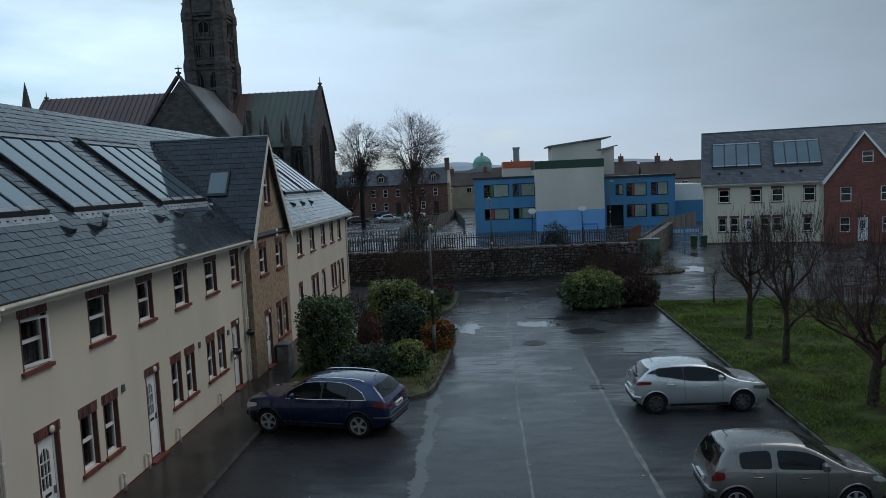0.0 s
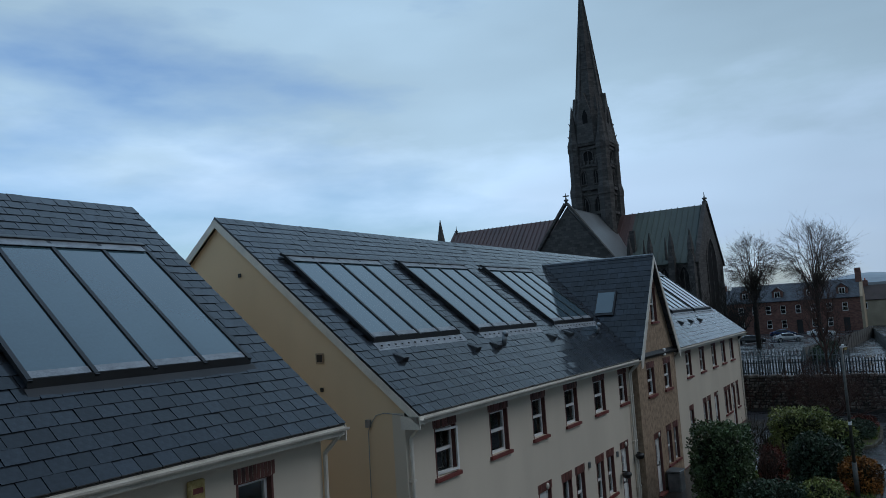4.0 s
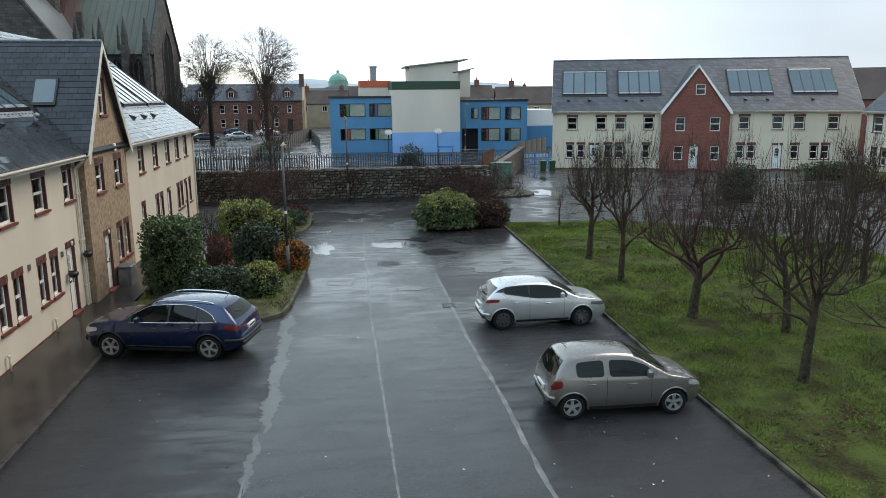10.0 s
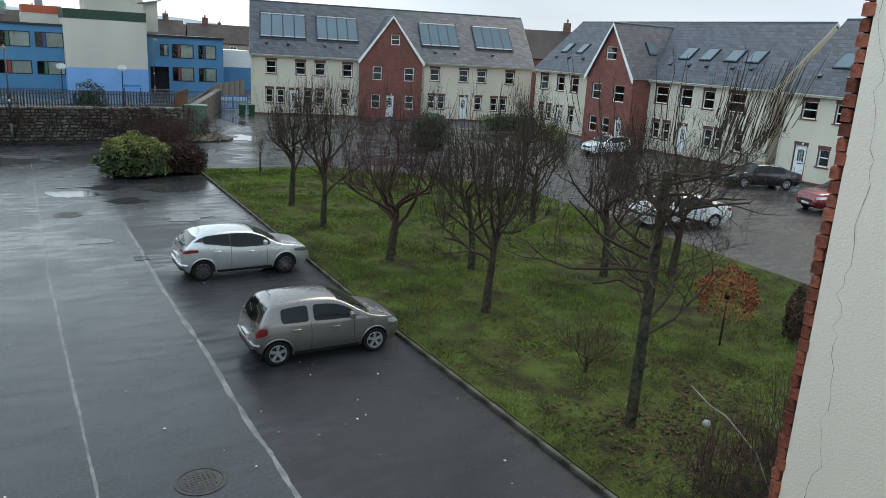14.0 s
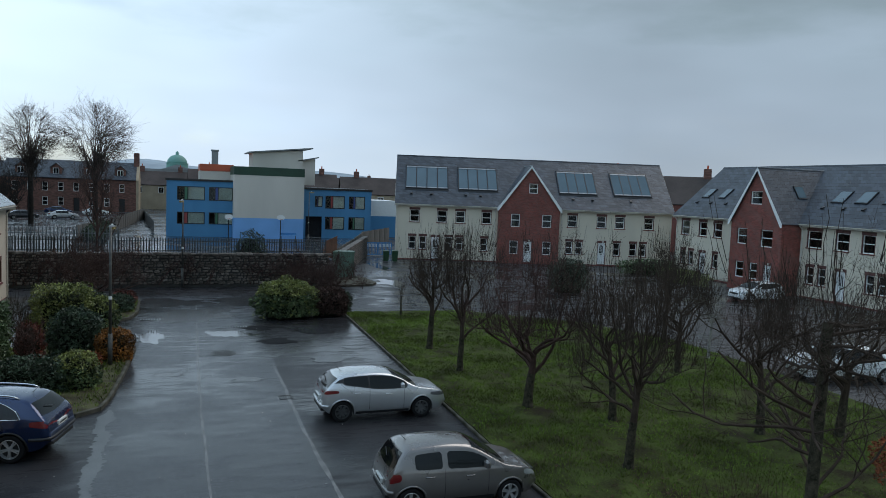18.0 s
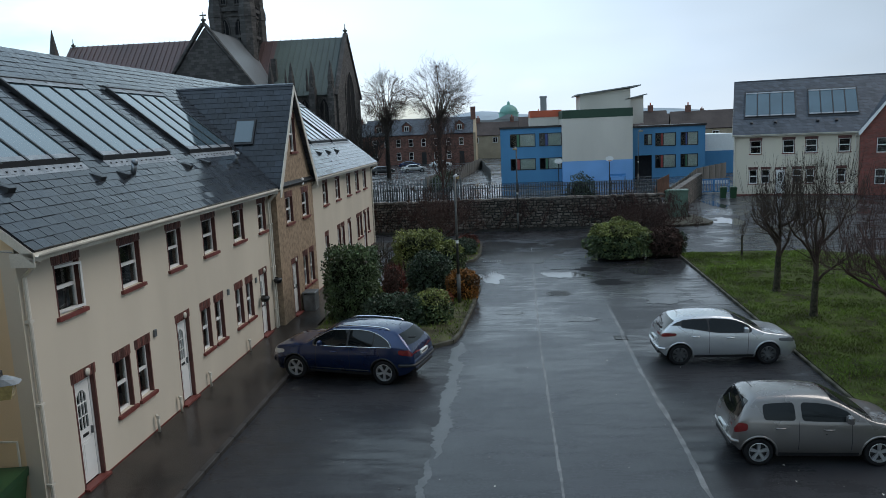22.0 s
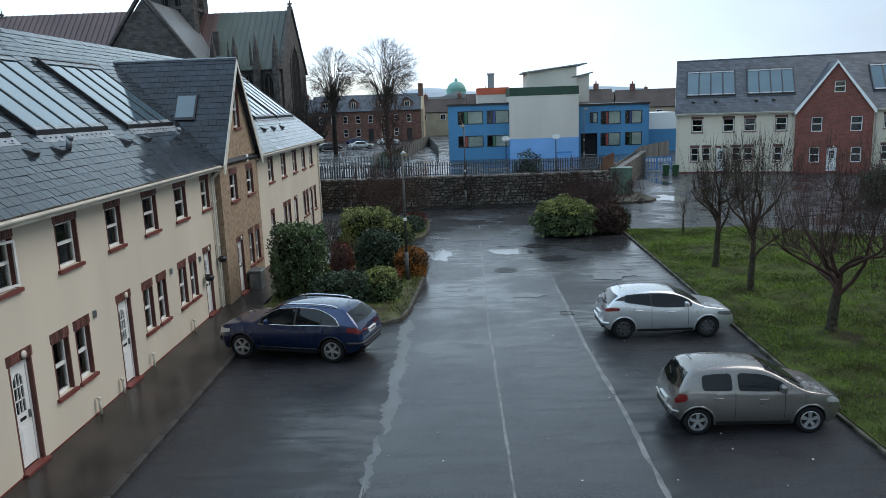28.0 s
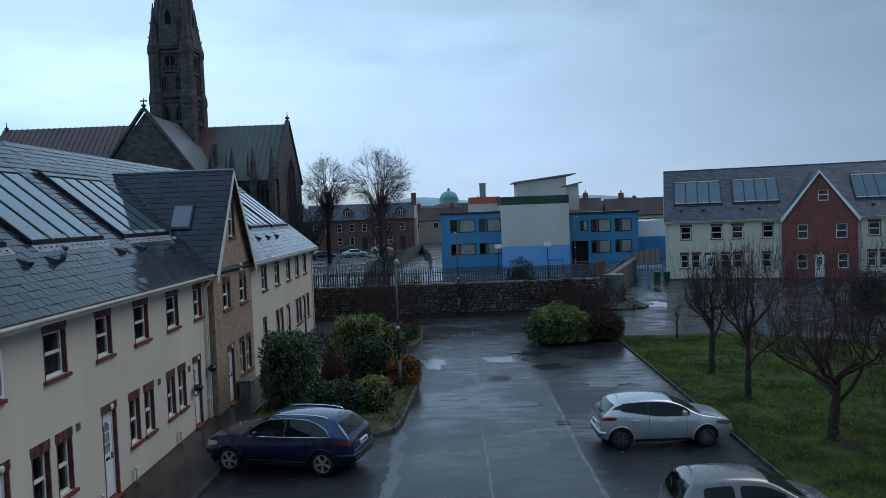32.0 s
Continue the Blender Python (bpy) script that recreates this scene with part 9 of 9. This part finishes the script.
far_house(130, 130, 60, 9, 6.0, 9.4, -40, M_CREAM, M_BROWNROOF, cols=10)
lowb = thing("low_building", pose(25.5, 104, 0), "white flat-roofed building beside the school", "building")
part("wall", MB().box(0, 0, 0, 9, 8, 4.4), M_WHITE, lowb)
part("roof", MB().box(-.2, -.2, 4.4, 9.2, 8.2, 4.6), M_GREY_METAL, lowb)
part("window", MB().box(.8, -.04, 2.6, 3.6, -.005, 4.0), M_CARGLASS, lowb, "dark ribbon window")
part("window", MB().box(5, -.04, 2.6, 7.8, -.005, 4.0), M_CARGLASS, lowb, "dark ribbon window")
ck = thing("factory_chimney", pose(6.7, 140, 0), "square distant chimney stack", "chimney")
part("shaft", MB().box(-.55, -.55, 0, .55, .55, 12.3), M_PALESTONE, ck)
part("cap", MB().box(-.65, -.65, 12.3, .65, .65, 12.6), M_PALESTONE, ck)
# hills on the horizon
# the pale blue-grey is distance haze painted into the hills' colour
M_HILL = pbr("haze_painted_hills", (0.33, 0.38, 0.42), 1.0, 0.85, 1.15, 0.002, 0.02, 0, spec=0.0)
hv, hf, n = [], [], 160
for i in range(n + 1):
    a = radians(-75 + 150 * i / n)
    rr = 2700
    z = 34 + 26 * noise.noise(Vector((i * 0.055, 3, 0))) + 12 * noise.noise(Vector((i * 0.21, 7, 0)))
    z += 38 * math.exp(-(((math.degrees(a) + 2.5) / 4.0) ** 2)) + 30 * math.exp(-(((math.degrees(a) - 11) / 5.0) ** 2))
    for d, zz in ((0, -2), (220, z * .7), (520, z), (900, -2)):
        hv.append(((rr + d) * math.sin(a), (rr + d) * math.cos(a), zz))
    if i:
        o = 4 * i
        hf += [(o - 4 + k, o + k, o + k + 1, o - 3 + k) for k in range(3)]
mb = MB()
mb.v, mb.f = hv, hf
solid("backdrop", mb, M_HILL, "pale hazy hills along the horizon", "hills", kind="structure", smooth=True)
# distant scrub trees along the skyline
for i, (x, y, hgt) in enumerate(((26, 190, 8), (34, 200, 9), (48, 210, 8), (60, 190, 9), (16, 215, 8), (-2, 215, 10), (5, 160, 7), (70, 160, 9))):
    bare_tree(x, y, hgt, 3.2, 200 + i, "distant leafless tree on the skyline", M_BARK_DARK, trunk=2.2, r=0.22, limbs=7, depth=2, shoots=5, z=0, group="distant trees")

# ================= the viewer's own block =================
wg = thing("wing_wall", pose(3.86, 2.33, 0), "pale rendered side wall with brick quoin and long crack", "wall", kind="structure")
M_WING = pbr("warm_white_render", (0.80, 0.71, 0.61), 0.85, 0.94, 1.03, 1.2, 70, 0.25, streak=True)
part("wall", MB().box(0.0, -2.84, 0, 0.3, -0.065, 12.0), M_WING, wg, "pale painted render")
M_QUOIN = pbr("rough_red_brick", (0.27, 0.085, 0.055), 0.8, 0.55, 1.3, 6, 40, 0.8, island=True)
part("core", MB().box(0.03, -0.06, 0, 0.3, -0.012, 12.0), M_MORTAR, wg, "mortar behind the quoin")
crack = MB()
r_ = random.Random(4)
y, z, drift = -0.16, 8.4, 0.0
while z > 2.0:
    drift = drift * 0.8 + r_.uniform(-0.035, 0.035)
    y2, z2 = -0.16 - 0.022 * (8.4 - z) * 0.8 + drift, z - r_.uniform(0.04, 0.11)
    w = r_.uniform(0.0005, 0.0013)
    crack.add([(-0.004, y - w, z), (-0.004, y + w, z), (-0.004, y2 + w, z2), (-0.004, y2 - w, z2)], [(0, 3, 2, 1)])
    y, z = y2, z2
M_CRACK = pbr("crack_shadow", (0.05, 0.045, 0.04), 0.95, 0.8, 1.1, 5, 30, 0)
part("crack", crack, M_CRACK, wg, "thin dark crack")
r_ = random.Random(9)
qb = [MB().rbox(-0.006, -0.064 if j % 2 else -0.05, 0.004, 0.09, 0.0, 0.071, 0.008).mesh("brick", M_QUOIN) for j in range(2)]
for i in range(158):
    o = new("brick", qb[i % 2])
    o.parent = wg
    o.matrix_basis = pose(r_.uniform(-0.012, 0.004), r_.uniform(-0.008, 0.008), 0.075 * i)

# ================= stones of the boundary wall =================
shapes = []
r_ = random.Random(21)
for k in range(10):
    w, h = 0.5, 0.5
    a = [(-w + r_.uniform(0, .12), -h + r_.uniform(0, .14)), (w - r_.uniform(0, .12), -h + r_.uniform(0, .14)), (w - r_.uniform(0, .03), r_.uniform(-.2, .2)), (w - r_.uniform(0, .12), h - r_.uniform(0, .14)), (-w + r_.uniform(0, .12), h - r_.uniform(0, .14)), (-w + r_.uniform(0, .03), r_.uniform(-.2, .2))]
    vs = [(x, 0.06, z) for x, z in a] + [(x * .93, -0.02, z * .9) for x, z in a] + [(x * .7, -0.05, z * .62) for x, z in a]
    fs = [(i, (i + 1) % 6, (i + 1) % 6 + 6, i + 6) for i in range(6)] + [(i + 6, (i + 1) % 6 + 6, (i + 1) % 6 + 12, i + 12) for i in range(6)] + [tuple(range(12, 18))]
    shapes.append((vs, fs))
meshes = []
for vs, fs in shapes:
    mb = MB()
    mb.v, mb.f = vs, fs
    meshes.append(mb.mesh("stone", M_STONE))
rest = MB()
z, made = 0.17, 0
while z < 2.2:
    h = r_.uniform(0.13, 0.24)
    x = r_.uniform(-0.2, 0)
    while x < WX1 - WX0:
        w = r_.uniform(0.14, 0.6)
        m = Matrix.Translation((x + w / 2, 0.02 + r_.uniform(-.05, .03), z + h / 2 + r_.uniform(-.03, .03))) @ Matrix.Rotation(r_.uniform(-.16, .16), 4, "Y") @ Matrix.Diagonal((w * r_.uniform(0.8, 1.0), 1, h * r_.uniform(0.75, 1.1), 1))
        k = r_.randrange(10)
        if made < 290 and 11.0 < x < 19.0:
            o = new("stone", meshes[k])
            o.parent = bw
            o.matrix_basis = m
            made += 1
        else:
            rest.add(*shapes[k], m)
        x += w
    z += h
tagged(part("stonework", rest, M_STONE, bw), kind="stuff")
cap = MB()
x = 0
while x < WX1 - WX0:
    w = r_.uniform(0.35, 0.7)
    cap.rbox(x, -0.06, 2.16, x + w - 0.015, 0.54, 2.24 + r_.uniform(0, .08), .03)
    x += w
tagged(part("coping", cap, M_STONE, bw, "rough stone coping"), kind="stuff")
